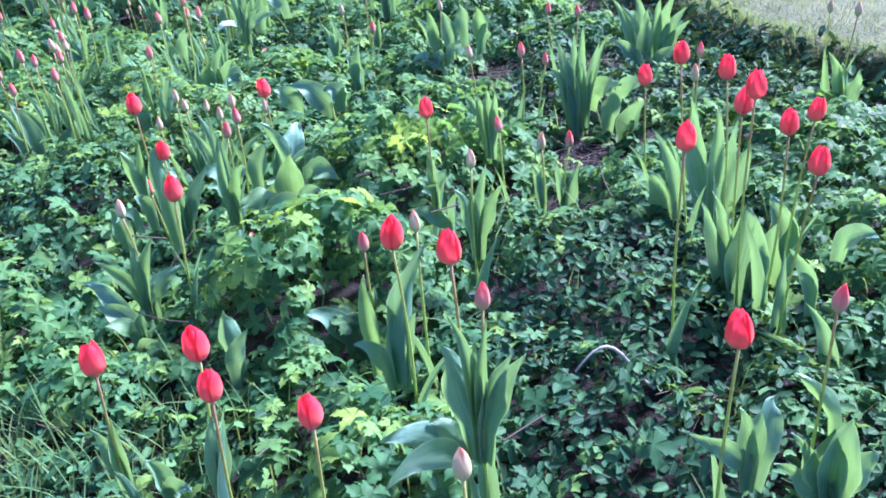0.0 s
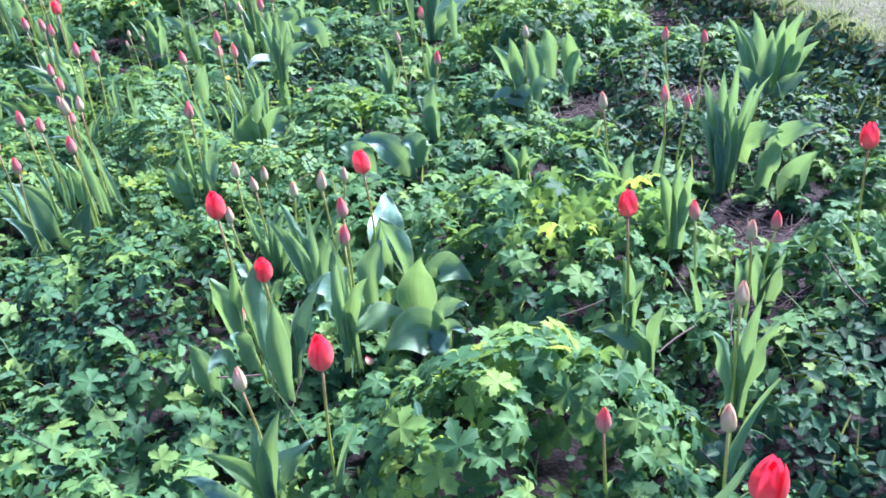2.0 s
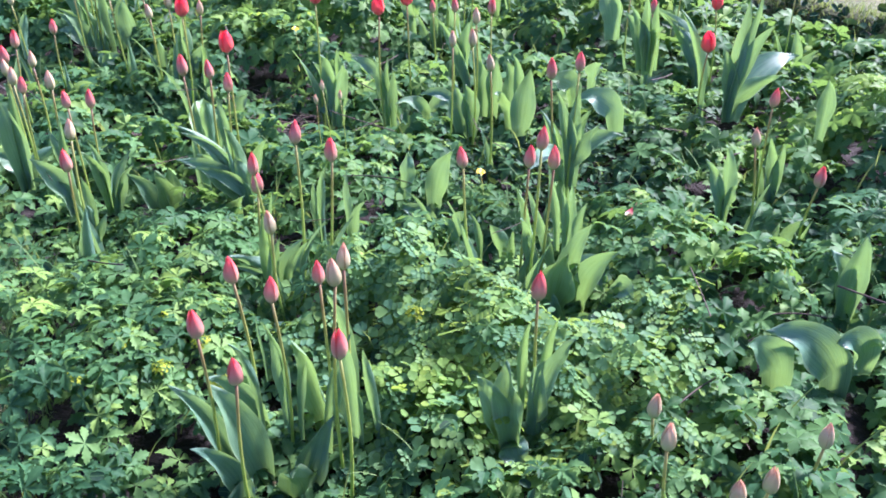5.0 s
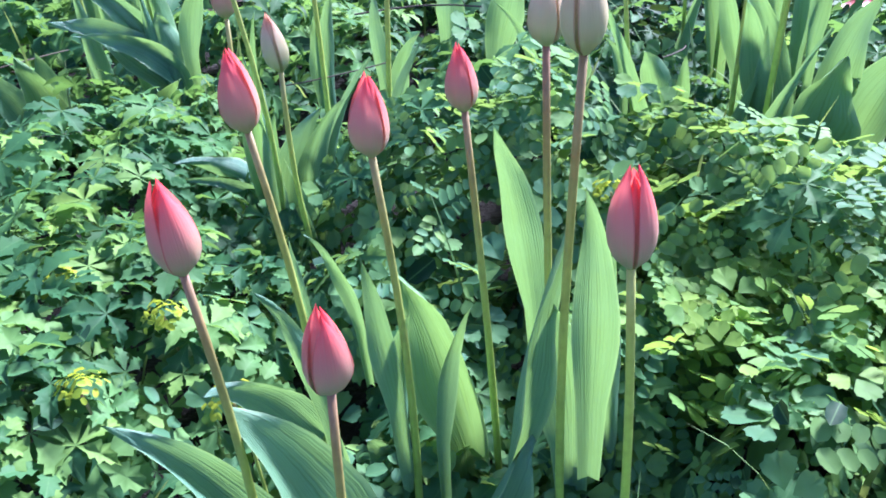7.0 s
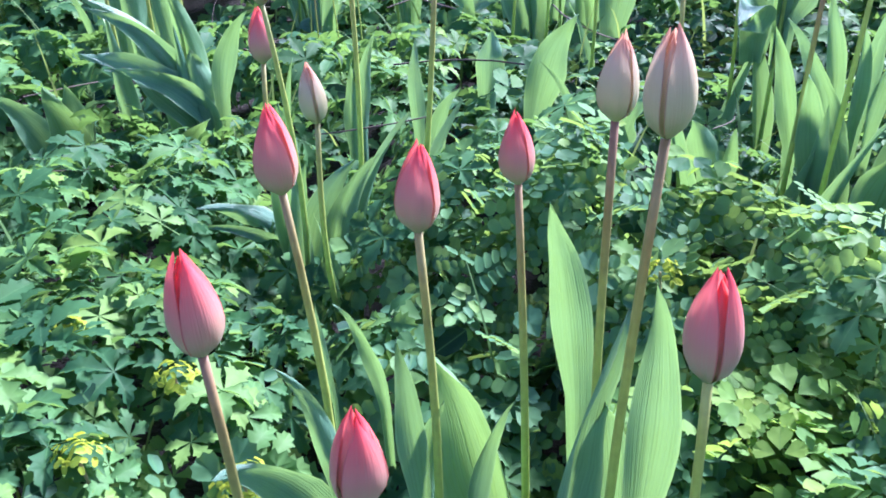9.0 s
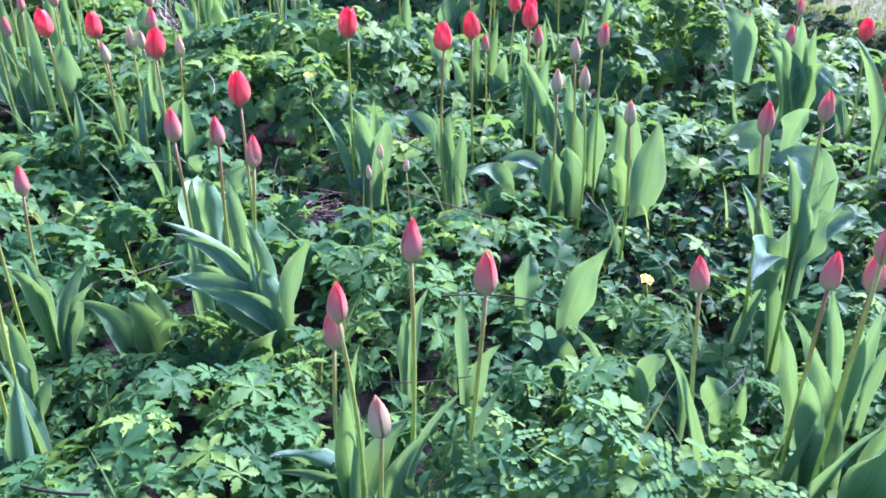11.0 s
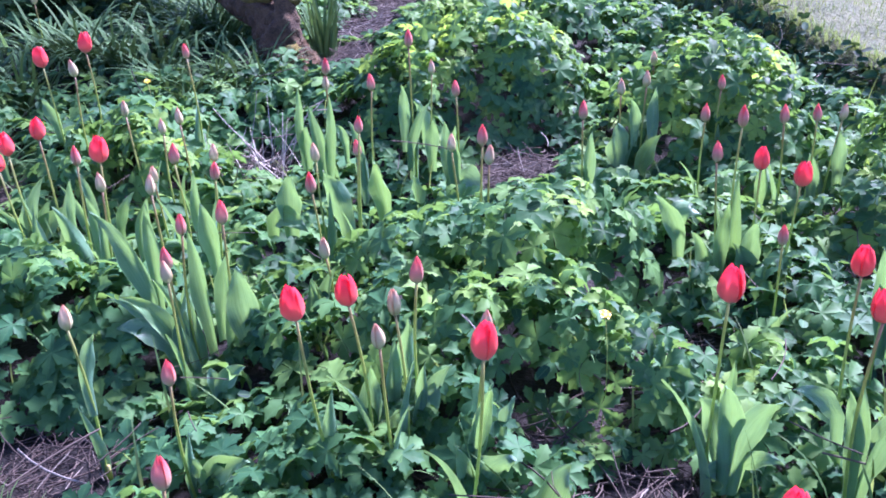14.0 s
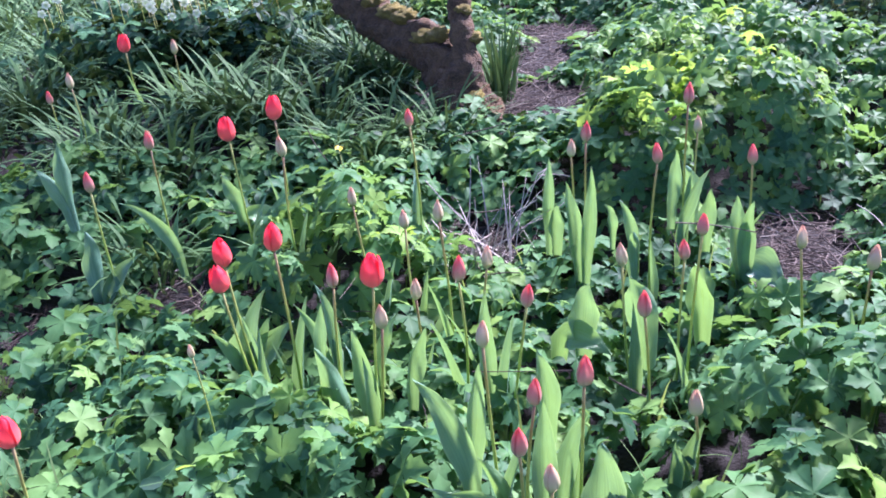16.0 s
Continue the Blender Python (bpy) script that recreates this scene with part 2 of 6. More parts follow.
MOUNDS = [  # x, y, half width, half depth, height of the top, turn
    (-0.39, 1.98, 0.38, 0.31, 0.43, 0.2), (-0.22, 2.72, 0.46, 0.40, 0.41, 0.1), (-1.30, 2.72, 0.42, 0.50, 0.32, 0),
    (-1.46, 3.54, 0.47, 0.38, 0.36, 0.2), (-2.11, 3.58, 0.47, 0.44, 0.31, 0), (-0.91, 3.80, 0.47, 0.39, 0.34, 0),
    (0.03, 4.50, 0.55, 0.29, 0.43, 0.3), (-1.89, 4.21, 0.47, 0.31, 0.35, 0), (-2.11, 5.20, 0.49, 0.34, 0.44, 0.1),
]
MOUNDS += [
    (-1.90, 5.67, 0.60, 0.29, 0.49, -0.1), (-2.47, 4.68, 0.39, 0.34, 0.34, 0), (-3.15, 5.80, 0.47, 0.39, 0.43, 0),
    (-3.02, 6.71, 0.55, 0.36, 0.52, 0), (-1.76, 7.08, 0.56, 0.44, 0.65, 0.2), (-1.01, 6.50, 0.44, 0.39, 0.62, 0),
    (-0.68, 5.75, 0.44, 0.39, 0.54, 0), (-0.98, 9.00, 0.62, 0.45, 0.80, 0), (-1.52, 7.56, 0.52, 0.34, 0.68, 0), (-2.40, 5.60, 0.32, 0.28, 0.43, 0), (-2.00, 3.88, 0.36, 0.30, 0.34, 0), (-1.56, 3.78, 0.36, 0.30, 0.38, 0), (-1.28, 3.26, 0.40, 0.31, 0.325, 0), (-0.33, 1.30, 0.39, 0.26, 0.33, 0),
]
GAPS = [  # bare, littered places: x, y, radius
    (0.39, 2.91, 0.19), (0.26, 2.57, 0.13), (-0.30, 4.62, 0.12), (0.55, 3.96, 0.21), (0.81, 4.88, 0.29), (-1.27, 1.43, 0.29), (0.52, 1.59, 0.09),
    (-3.10, 5.33, 0.23), (-4.00, 6.62, 0.20), (-2.60, 6.82, 0.21), (-1.68, 6.60, 0.26), (-1.92, 4.92, 0.17), (-2.16, 7.70, 0.33), (-1.64, 5.38, 0.16), (0.10, 3.90, 0.16), (-1.78, 6.44, 0.18), (-1.78, 8.60, 0.32), (-2.02, 8.16, 0.26), (-3.45, 6.78, 0.20), (-2.42, 4.84, 0.17), (-2.05, 5.14, 0.12),
]

DIPS = [(-1.85, 3.18, 0.17, 0.80), (-1.68, 3.20, 0.20, 0.75), (-1.62, 3.42, 0.19, 0.62), (-1.86, 3.33, 0.13, 0.50), (-1.15, 3.66, 0.15, 0.45), (-0.58, 2.46, 0.20, 0.60)]  # where tulips part the leaves: x, y, radius, how much


def plant_pattern(x, y):
    return np.sin(19 * x + 3 * np.sin(7 * y)) * np.sin(17 * y + 3 * np.sin(6 * x))


def cover_height(x, y):
    """How high the leaf canopy stands over the soil: plants a hand apart, lower between them."""
    s = soil(x, y)
    between = smooth(-0.85, -0.10, plant_pattern(x, y))
    h = 0.140 + 0.040 * np.sin(5.6 * x + 2 * np.sin(2.4 * y)) * np.sin(4.7 * y + 1.7 * np.sin(2.1 * x)) + 0.02 * np.sin(13 * x + y) * np.sin(11.5 * y - x)
    for mx, my, rx, ry, top, turn in MOUNDS:
        c, sn = math.cos(turn), math.sin(turn)
        u, v = ((x - mx) * c + (y - my) * sn) / rx, (-(x - mx) * sn + (y - my) * c) / ry
        r2 = u * u + v * v + 0.18 * np.sin(7 * x) * np.sin(6 * y)
        dome = np.clip(1 - np.clip(r2, 0, 9) ** 1.6, 0, 1) ** 0.7
        h = np.maximum(h, (top - s) * dome)
    h = h * (0.25 + 0.75 * smooth(0.05, 0.45, lawn_edge(y) - x))
    h = h * (0.50 + 0.50 * between)
    dip = 0 * x
    for dx, dy, r, much in DIPS:
        dip = np.maximum(dip, much * np.exp(-((x - dx) ** 2 + (y - dy) ** 2) / r**2))
    h = h * (1 - dip)
    for gx, gy, r in GAPS:
        h = h * (1 - 0.97 * np.exp(-(((x - gx) ** 2 + (y - gy) ** 2) / r**2) ** 1.5))
    return h


# ---- builders ----
def mesh_of(name, verts, faces, material, uvs=None, flat=False):
    me = bpy.data.meshes.new(name)
    me.from_pydata([tuple(v) for v in verts], [], faces)
    if uvs is not None:
        layer = me.uv_layers.new(name="UVMap")
        for loop in me.loops:
            layer.data[loop.index].uv = uvs[loop.vertex_index]
    if not flat:
        me.shade_smooth()
    me.materials.append(material)
    return me


def child(name, me, parent, m=None, label=""):
    ob = new(name, me)
    ob.parent = parent
    if m is not None:
        ob.matrix_basis = m
    return tagged(ob, label)


def big_mesh(name, verts, tris, material, crisp=False, across=None):
    """One mesh from many small pieces, as arrays of corners and triangles."""
    me = bpy.data.meshes.new(name)
    me.vertices.add(len(verts))
    me.vertices.foreach_set("co", np.ascontiguousarray(verts, dtype=np.float32).ravel())
    me.loops.add(3 * len(tris))
    me.loops.foreach_set("vertex_index", np.ascontiguousarray(tris, dtype=np.int32).ravel())
    me.polygons.add(len(tris))
    me.polygons.foreach_set("loop_start", np.arange(0, 3 * len(tris), 3, dtype=np.int32))
    me.update(calc_edges=True)
    if across is not None:
        layer = me.uv_layers.new(name="UVMap")
        uv = np.zeros((3 * len(tris), 2), dtype=np.float32)
        uv[:, 0] = across[np.asarray(tris).ravel()]
        layer.data.foreach_set("uv", uv.ravel())
    if not crisp:
        me.shade_smooth()
    me.materials.append(material)
    return me


def scatter(template, tris, places, normals, spins, sizes, rng):
    """Copies of a small leaf at the places, each facing along its normal."""
    n = len(places)
    nz = normals / np.linalg.norm(normals, axis=1, keepdims=True)
    ref = np.stack([np.cos(spins), np.sin(spins), np.zeros(n)], 1)
    ax = ref - (ref * nz).sum(1, keepdims=True) * nz
    ax /= np.linalg.norm(ax, axis=1, keepdims=True) + 1e-9
    ay = np.cross(nz, ax)
    t = template[None] * np.ones((n, 1, 1))
    t[:, :, 2] *= rng.uniform(0.4, 1.6, (n, 1))
    t = t * sizes[:, None, None]
    v = t[:, :, :1] * ax[:, None] + t[:, :, 1:2] * ay[:, None] + t[:, :, 2:] * nz[:, None] + places[:, None]
    k = len(template)
    f = tris[None] + (np.arange(n) * k)[:, None, None]
    return v.reshape(-1, 3), f.reshape(-1, 3)


def palmate(outline, lobes=5, spread=122.0):
    """A hand-shaped leaf of unit radius with its stalk at the origin; outline: one side of a lobe."""
    vs, fs = [(0, 0, 0.02)], []
    for k in range(lobes):
        a = radians(-spread + 2 * spread * k / (lobes - 1))
        ln = 1.0 - 0.20 * abs(k - (lobes - 1) / 2) / ((lobes - 1) / 2)
        pts = [(x, -y, z) for x, y, z in outline] + [(1.0, 0.0, -0.20)] + [(x, y, z) for x, y, z in outline[::-1]]
        i = len(vs)
        for x, y, z in pts:
            x, y = x * ln, y * ln
            vs.append((x * math.cos(a) - y * math.sin(a), x * math.sin(a) + y * math.cos(a), z))
        mid = len(vs)
        vs.append((0.58 * ln * math.cos(a), 0.58 * ln * math.sin(a), -0.005))
        fs += [(0, i, mid), (0, mid, i + len(pts) - 1)] + [(i + j, i + j + 1, mid) for j in range(len(pts) - 1)]
    u = [0.0] + ([1.0] * len(outline) + [0.0] + [1.0] * len(outline) + [0.0]) * lobes
    return np.array(vs), np.array(fs), np.array(u)


def oval(wide=0.5, cup=0.12, side=None):
    """A leaflet from its stalk at the origin to its tip at x = 1; side: its outline on one side, oval if not given."""
    side = side or [(0.5 - 0.5 * math.cos(math.pi * t), wide * math.sin(math.pi * t) ** 0.8) for t in (0.25, 0.5, 0.75)]
    ring = [(0.0, 0.0, 0.0)] + [(x, y, cup) for x, y in side] + [(1, 0, -0.03)] + [(x, -y, cup) for x, y in side[::-1]]
    vs = [(0.5, 0, 0)] + ring
    m = len(ring)
    fs = [(0, 1 + (j + 1) % m, 1 + j) for j in range(m)]
    u = [0.0, 0.0] + [1.0] * len(side) + [0.0] + [1.0] * len(side)
    return np.array(vs), np.array(fs), np.array(u)


def compound(parts, leaf):
    """A leaf made of leaflets: each part is x, y, turn, size."""
    v, f, u = leaf
    vs, fs = [], []
    for k, (x, y, a, s) in enumerate(parts):
        c, sn = math.cos(a), math.sin(a)
        w = v * s
        vs.append(np.stack([w[:, 0] * c - w[:, 1] * sn + x, w[:, 0] * sn + w[:, 1] * c + y, w[:, 2]], 1))
        fs.append(f + k * len(v))
    return np.concatenate(vs), np.concatenate(fs), np.tile(u, len(parts))


LEAF_HAND = palmate([(0.12, 0.074, 0.03), (0.40, 0.225, 0.09), (0.52, 0.30, 0.08), (0.60, 0.20, 0.05), (0.77, 0.27, -0.01), (0.83, 0.12, -0.06)], 5, 128.0)
LEAF_FINE = palmate([(0.16, 0.06, 0.03), (0.36, 0.14, 0.07), (0.50, 0.26, 0.09), (0.56, 0.17, 0.06), (0.70, 0.27, 0.03), (0.74, 0.15, 0.02), (0.88, 0.15, -0.06), (0.90, 0.06, -0.09)])
LEAF_HAND_FAR = palmate([(0.14, 0.086, 0.03), (0.52, 0.30, 0.08), (0.58, 0.20, 0.05), (0.80, 0.24, -0.03)], 5, 128.0)
LEAF_SMALL = oval(wide=0.30)
LEAF_THREE = compound([(0.25, 0.0, 0.0, 0.75), (0.15, 0.12, 1.25, 0.62), (0.15, -0.12, -1.25, 0.62)], oval(cup=0.07, side=[(0.22, 0.20), (0.50, 0.42), (0.72, 0.46), (0.79, 0.33), (0.95, 0.27), (0.92, 0.10)]))
LEAF_PINNATE = compound([(0.1 + 0.2 * k, s * 0.03, s * 1.15, 0.30 - 0.03 * k) for k in range(4) for s in (-1, 1)] + [(0.85, 0, 0, 0.28)], oval(wide=0.38))


def canopy_normals(x, y):
    e = 0.03
    gx = (cover_height(x + e, y) + soil(x + e, y) - cover_height(x - e, y) - soil(x - e, y)) / (2 * e)
    gy = (cover_height(x, y + e) + soil(x, y + e) - cover_height(x, y - e) - soil(x, y - e)) / (2 * e)
    return np.stack([-gx, -gy, np.ones_like(x)], 1)


def foliage(name, x, y, leaf, material, size, rng, low=0.45, wild=0.45):
    """Leaves over the ground at x, y, most of them at the top of the canopy."""
    h = cover_height(x, y)
    keep = h > 0.035
    x, y, h = x[keep], y[keep], h[keep]
    n = len(x)
    lift = 1 - (1 - low) * rng.random(n) ** 1.7
    z = soil(x, y) + h * lift + rng.normal(0, 0.014, n) * (h > 0.08)
    nrm = canopy_normals(x, y) * [0.8, 0.8, 1.0] + rng.normal(0, wild, (n, 3)) * [1, 1, 0.3]
    nrm[:, 2] = np.abs(nrm[:, 2]) + 0.25
    v, f = scatter(leaf[0], leaf[1], np.stack([x, y, z], 1), nrm, rng.uniform(0, 6.283, n), size * rng.uniform(0.6, 1.25, n), rng)
    return big_mesh(name, v, f, material, False, np.tile(leaf[2], n))


# ---- ground ----
rng = np.random.default_rng(7)
gx = np.concatenate([np.linspace(-60, -6.5, 12), np.linspace(-6, 3, 136), np.linspace(4, 60, 12)])
gy = np.concatenate([np.linspace(-60, -2, 12), np.linspace(-1.5, 12.5, 190), np.linspace(14, 70, 12)])
X, Y = np.meshgrid(gx, gy)
Z = soil(X, Y)
verts = np.stack([X, Y, Z], -1).reshape(-1, 3)
nx = len(gx)
idx = (np.arange(len(gy) - 1)[:, None] * nx + np.arange(nx - 1)).ravel()
tris = np.concatenate([np.stack([idx, idx + 1, idx + nx + 1], 1), np.stack([idx, idx + nx + 1, idx + nx], 1)])
ground = new("ground", big_mesh("ground", verts, tris, SOIL_WITH_SHADE))
tagged(ground, "crumbly garden soil of the tulip bed, near-black for the shade between plants", "ground", kind="structure")

# ---- tulips ----
def leaf_profile(t):
    """How wide a tulip leaf is along its length: clasping at the foot, drawn out to a point."""
    return (0.46 + 0.54 * min(1.0, t / 0.42) ** 0.8) * (1 - max(0.0, (t - 0.30) / 0.70) ** 1.25)


def blade(length, width, bend, fold, wave=0.0, n=9, m=4):
    """A tulip leaf: broad, folded along its middle, rising from the origin along +z and leaning to +x."""
    vs, fs = [], []
    x = z = 0.0
    a = 0.04
    for i in range(n + 1):
        t = i / n
        w = width * leaf_profile(t)
        for j in range(m + 1):
            s = 2 * j / m - 1
            lift = fold * w * (abs(s) ** 1.5) * (1 - 0.45 * t)
            ripple = wave * width * math.sin(7 * t + 2.0 * s) * abs(s)
            vs.append((x - math.cos(a) * (lift + ripple), s * w / 2 * (1 - 0.25 * fold), z + math.sin(a) * (lift + ripple)))
        x, z = x + math.sin(a) * length / n, z + math.cos(a) * length / n
        a += bend / n * (0.35 + 1.3 * t)
    for i in range(n):
        for j in range(m):
            p = i * (m + 1) + j
            fs.append((p, p + 1, p + m + 2, p + m + 1))
    return mesh_of("leaf", vs, fs, TULIP_LEAF, [((k % (m + 1)) / m, (k // (m + 1)) / n) for k in range(len(vs))])


ERECT = [blade(0.27, 0.042, 0.22, 0.55, 0.03), blade(0.24, 0.036, 0.40, 0.6, 0.06), blade(0.29, 0.050, 0.30, 0.5, 0.05), blade(0.21, 0.036, 0.12, 0.7, 0.03), blade(0.25, 0.040, 0.75, 0.5, 0.06)]
BROAD = [blade(0.25, 0.080, 0.70, 0.34, 0.05), blade(0.27, 0.105, 1.5, 0.16, 0.05), blade(0.23, 0.075, 2.0, 0.18, 0.07), blade(0.29, 0.075, 0.6, 0.38, 0.05)]


def petal(kind, inner):
    long, rad, tip, belly = {"r": (0.070, 0.0205, 0.20, 0.40), "p": (0.058, 0.0124, 0.05, 0.37), "g": (0.056, 0.0118, 0.05, 0.37), "s": (0.032, 0.0060, 0.05, 0.37)}[kind]
    n, m = 9, 6
    vs, fs, uvs = [], [], []
    for i in range(n + 1):
        t = i / n
        body = math.sin(math.pi * min(1.0, (t * (0.5 / belly)) if t < belly else 0.5 + 0.5 * (t - belly) / (1 - belly) * (1 - tip * 0.6))) ** (0.62 if t < belly or kind == "r" else 0.80)
        r = rad * (0.22 * (1 - t) + tip * t * 0.35 + 0.86 * body) * (0.88 if inner else 1.0)
        half = 1.02 * (1 - max(0, (t - 0.45) / 0.55) ** 3.0 * 0.55)
        for j in range(m + 1):
            s = 2 * j / m - 1
            rr = r * (1 + (0.10 * abs(s) ** 4 if not inner else 0.0)) + 0.0007 * (not inner)
            z = long * t - long * 0.05 * abs(s) ** 2 * t
            vs.append((rr * math.cos(half * s), rr * math.sin(half * s), z))
            uvs.append((0.5 + 0.5 * s, t))
    for i in range(n):
        for j in range(m):
            p = i * (m + 1) + j
            fs.append((p, p + 1, p + m + 2, p + m + 1))
    return mesh_of("petal", vs, fs, PETALS[kind], uvs)


PETAL = {k: (petal(k, False), petal(k, True)) for k in "rpgs"}
LONG = {"r": 0.070, "p": 0.058, "g": 0.056, "s": 0.032}


def stem_mesh(a, b, r, sway, rings=9, sides=7):
    """A slightly bowed stem from a to b."""
    a, b = Vector(a), Vector(b)
    vs, fs = [], []
    for i in range(rings):
        t = i / (rings - 1)
        c = a.lerp(b, t) + Vector(sway) * math.sin(math.pi * t)
        rr = r * (1.15 - 0.3 * t)
        for j in range(sides):
            g = 2 * math.pi * j / sides
            vs.append((c.x + rr * math.cos(g), c.y + rr * math.sin(g), c.z))
    for i in range(rings - 1):
        for j in range(sides):
            p, q = i * sides + j, i * sides + (j + 1) % sides
            fs.append((p, q, q + sides, p + sides))
    fs.append(tuple(range((rings - 1) * sides, rings * sides)))
    return mesh_of("stem", vs, fs, STEM_GREEN, [(0.5, (k // sides) / (rings - 1)) for k in range(len(vs))])


def heart(kind):
    """The green base of the flower, on which the petals sit, with the pistil above it."""
    r, tall = {"r": (0.0062, 0.030), "p": (0.0042, 0.024), "g": (0.0036, 0.022), "s": (0.0018, 0.012)}[kind]
    rows = [(0.6 * r, -0.001), (r, 0.0015), (0.8 * r, 0.005), (0.45 * r, 0.009), (0.45 * r, tall), (0.0, tall + 0.003)]
    vs = [(q * math.cos(g), q * math.sin(g), z) for q, z in rows for g in [2 * math.pi * j / 8 for j in range(8)]]
    fs = [(i * 8 + j, i * 8 + (j + 1) % 8, i * 8 + 8 + (j + 1) % 8, i * 8 + 8 + j) for i in range(len(rows) - 1) for j in range(8)]
    return mesh_of("flower", vs, fs, STEM_GREEN, [(0.5, 0.6)] * len(vs))


HEART = {k: heart(k) for k in "rpgs"}
NAMES = {"r": "bright red closed tulip on a tall green stem", "p": "pink-red tulip bud with a pale base", "g": "small greenish tulip bud just colouring", "s": "tiny pale wild tulip bud on a thin stem"}
tr = random.Random(11)


def leaf_at(parent, me, angle, tilt, scale):
    m = Matrix.Translation((0, 0, -0.01)) @ Matrix.Rotation(angle, 4, "Z") @ Matrix.Rotation(tilt, 4, "Y") @ Matrix.Diagonal((scale, scale, scale, 1))
    return child("leaf", me, parent, m)


def tulip(kind, hx, hy, hz, bx, by, group, leaves):
    """A tulip whose flower's middle is at hx, hy, hz and whose stem leaves the soil at bx, by."""
    bz = root_height(bx, by)
    thing = new("tulip")
    thing.location = (bx, by, bz)
    tagged(thing, NAMES[kind], "tulip", group)
    size = tr.uniform(0.86, 1.04)
    way = Vector((hx - bx, hy - by, hz - bz))
    up = (way.normalized() + Vector((0, 0, 1.6)) + Vector((tr.uniform(-0.2, 0.2), tr.uniform(-0.2, 0.2), 0))).normalized()
    foot = way - up * LONG[kind] * size * 0.5
    child("stem", stem_mesh((0, 0, -0.02), foot, 0.0016 if kind == "s" else 0.0031, (tr.uniform(-0.012, 0.012), tr.uniform(-0.012, 0.012), 0)), thing)
    turn = up.to_track_quat("Z", "Y").to_matrix().to_4x4()
    spin = tr.uniform(0, 6.28)
    flower = child("flower", HEART[kind], thing, Matrix.Translation(foot) @ turn @ Matrix.Diagonal((size, size, size, 1)))
    for k in range(6):
        loose = (0.07 if kind == "r" else 0.012) * (k % 2 == 0)
        m = Matrix.Rotation(spin + k * math.pi / 3 + tr.uniform(-0.10, 0.10), 4, "Z") @ Matrix.Rotation(tr.uniform(0.0, loose), 4, "Y") @ Matrix.Diagonal((1, 1, tr.uniform(0.92, 1.04), 1))
        child("petal", PETAL[kind][k % 2], flower, m)
    first = tr.uniform(0, 6.28)
    grow = min(1.2, max(0.6, way.z / 0.40))
    for k in range(leaves if kind != "s" else 0):
        me = tr.choice(ERECT if k < 2 else BROAD)
        leaf_at(thing, me, first + k * 2.2 + tr.uniform(-0.4, 0.4), tr.uniform(-0.02, 0.12) if k < 2 else tr.uniform(0.05, 0.3), tr.uniform(0.85, 1.1) * grow)
    return thing


def root_height(x, y):
    return float(soil(x, y)) + 0.5 * max(0.0, float(cover_height(np.float64(x), np.float64(y))) - 0.10)


def tulip_clump(cx, cy, heads):
    pull = 0.25 if len(heads) < 8 else 0.02
    own = 1 if len(heads) < 8 else 0
    for kind, x, y, z in heads:
        tulip(kind, x, y, z, x + pull * (cx - x) + tr.uniform(-0.012, 0.012), y + pull * (cy - y) + tr.uniform(-0.012, 0.012), "tulips in the bed", own)
    DIPS.append((cx, cy, 0.08 + 0.008 * len(heads), 0.35))


def blade_between(base, tip, width, arch, face, loose=1.0, n=12, m=6):
    """A tulip leaf from base to tip, its broad side turned to the direction face (radians); arch: it rises and hangs over."""
    base, tip = Vector(base), Vector(tip)
    d = tip - base
    long = d.length
    f = Vector((math.cos(face), math.sin(face), 0.8 if arch else 0.55 if width > 0.07 else 0.25)).normalized()
    bend = base + (Vector((0.45 * d.x, 0.45 * d.y, 0.5 * d.z + 0.34 * long)) if arch else Vector((0.28 * d.x, 0.28 * d.y, 0.60 * d.z + 0.12 * long)))
    sway = loose * (f * (tr.uniform(-0.12, 0.10) * long) + f.cross(Vector((0, 0, 1))) * (tr.uniform(-0.07, 0.07) * long))
    twist, fold, hollow = tr.uniform(-0.9, 0.9) * max(loose, 0.7), tr.uniform(0.30, 0.70) if not arch else tr.uniform(0.12, 0.35), tr.choice((-1, 1, 1, 1))
    ripple = tr.uniform(0.05, 0.13)
    line = [base * (1 - t) ** 2 + bend * (2 * t * (1 - t)) + tip * t * t + sway * (4 * t * (1 - t)) for t in [k / n for k in range(n + 1)]]
    line[0] = line[0] - Vector((0, 0, 0.05))
    vs, fs = [], []
    for i in range(n + 1):
        t = i / n
        along = (line[min(i + 1, n)] - line[max(i - 1, 0)]).normalized()
        side = along.cross(f)
        side = side.normalized() if side.length > 0.05 else Vector((0, 0, 1)).cross(along).normalized()
        side = Matrix.Rotation(twist * (t - 0.3), 3, along) @ side
        up = side.cross(along)
        w = width * leaf_profile(t)
        for j in range(m + 1):
            s = 2 * j / m - 1
            lift = hollow * fold * w * abs(s) ** 1.6 * (1 - 0.5 * t) + ripple * width * math.sin(12 * t + 3 * s + 6 * twist) * abs(s) ** 1.5
            vs.append(line[i] + side * (s * w / 2) + up * lift)
    for i in range(n):
        for j in range(m):
            p = i * (m + 1) + j
            fs.append((p, p + 1, p + m + 2, p + m + 1))
    return mesh_of("leaf", vs, fs, TULIP_LEAF, [((k % (m + 1)) / m, (k // (m + 1)) / n) for k in range(len(vs))])


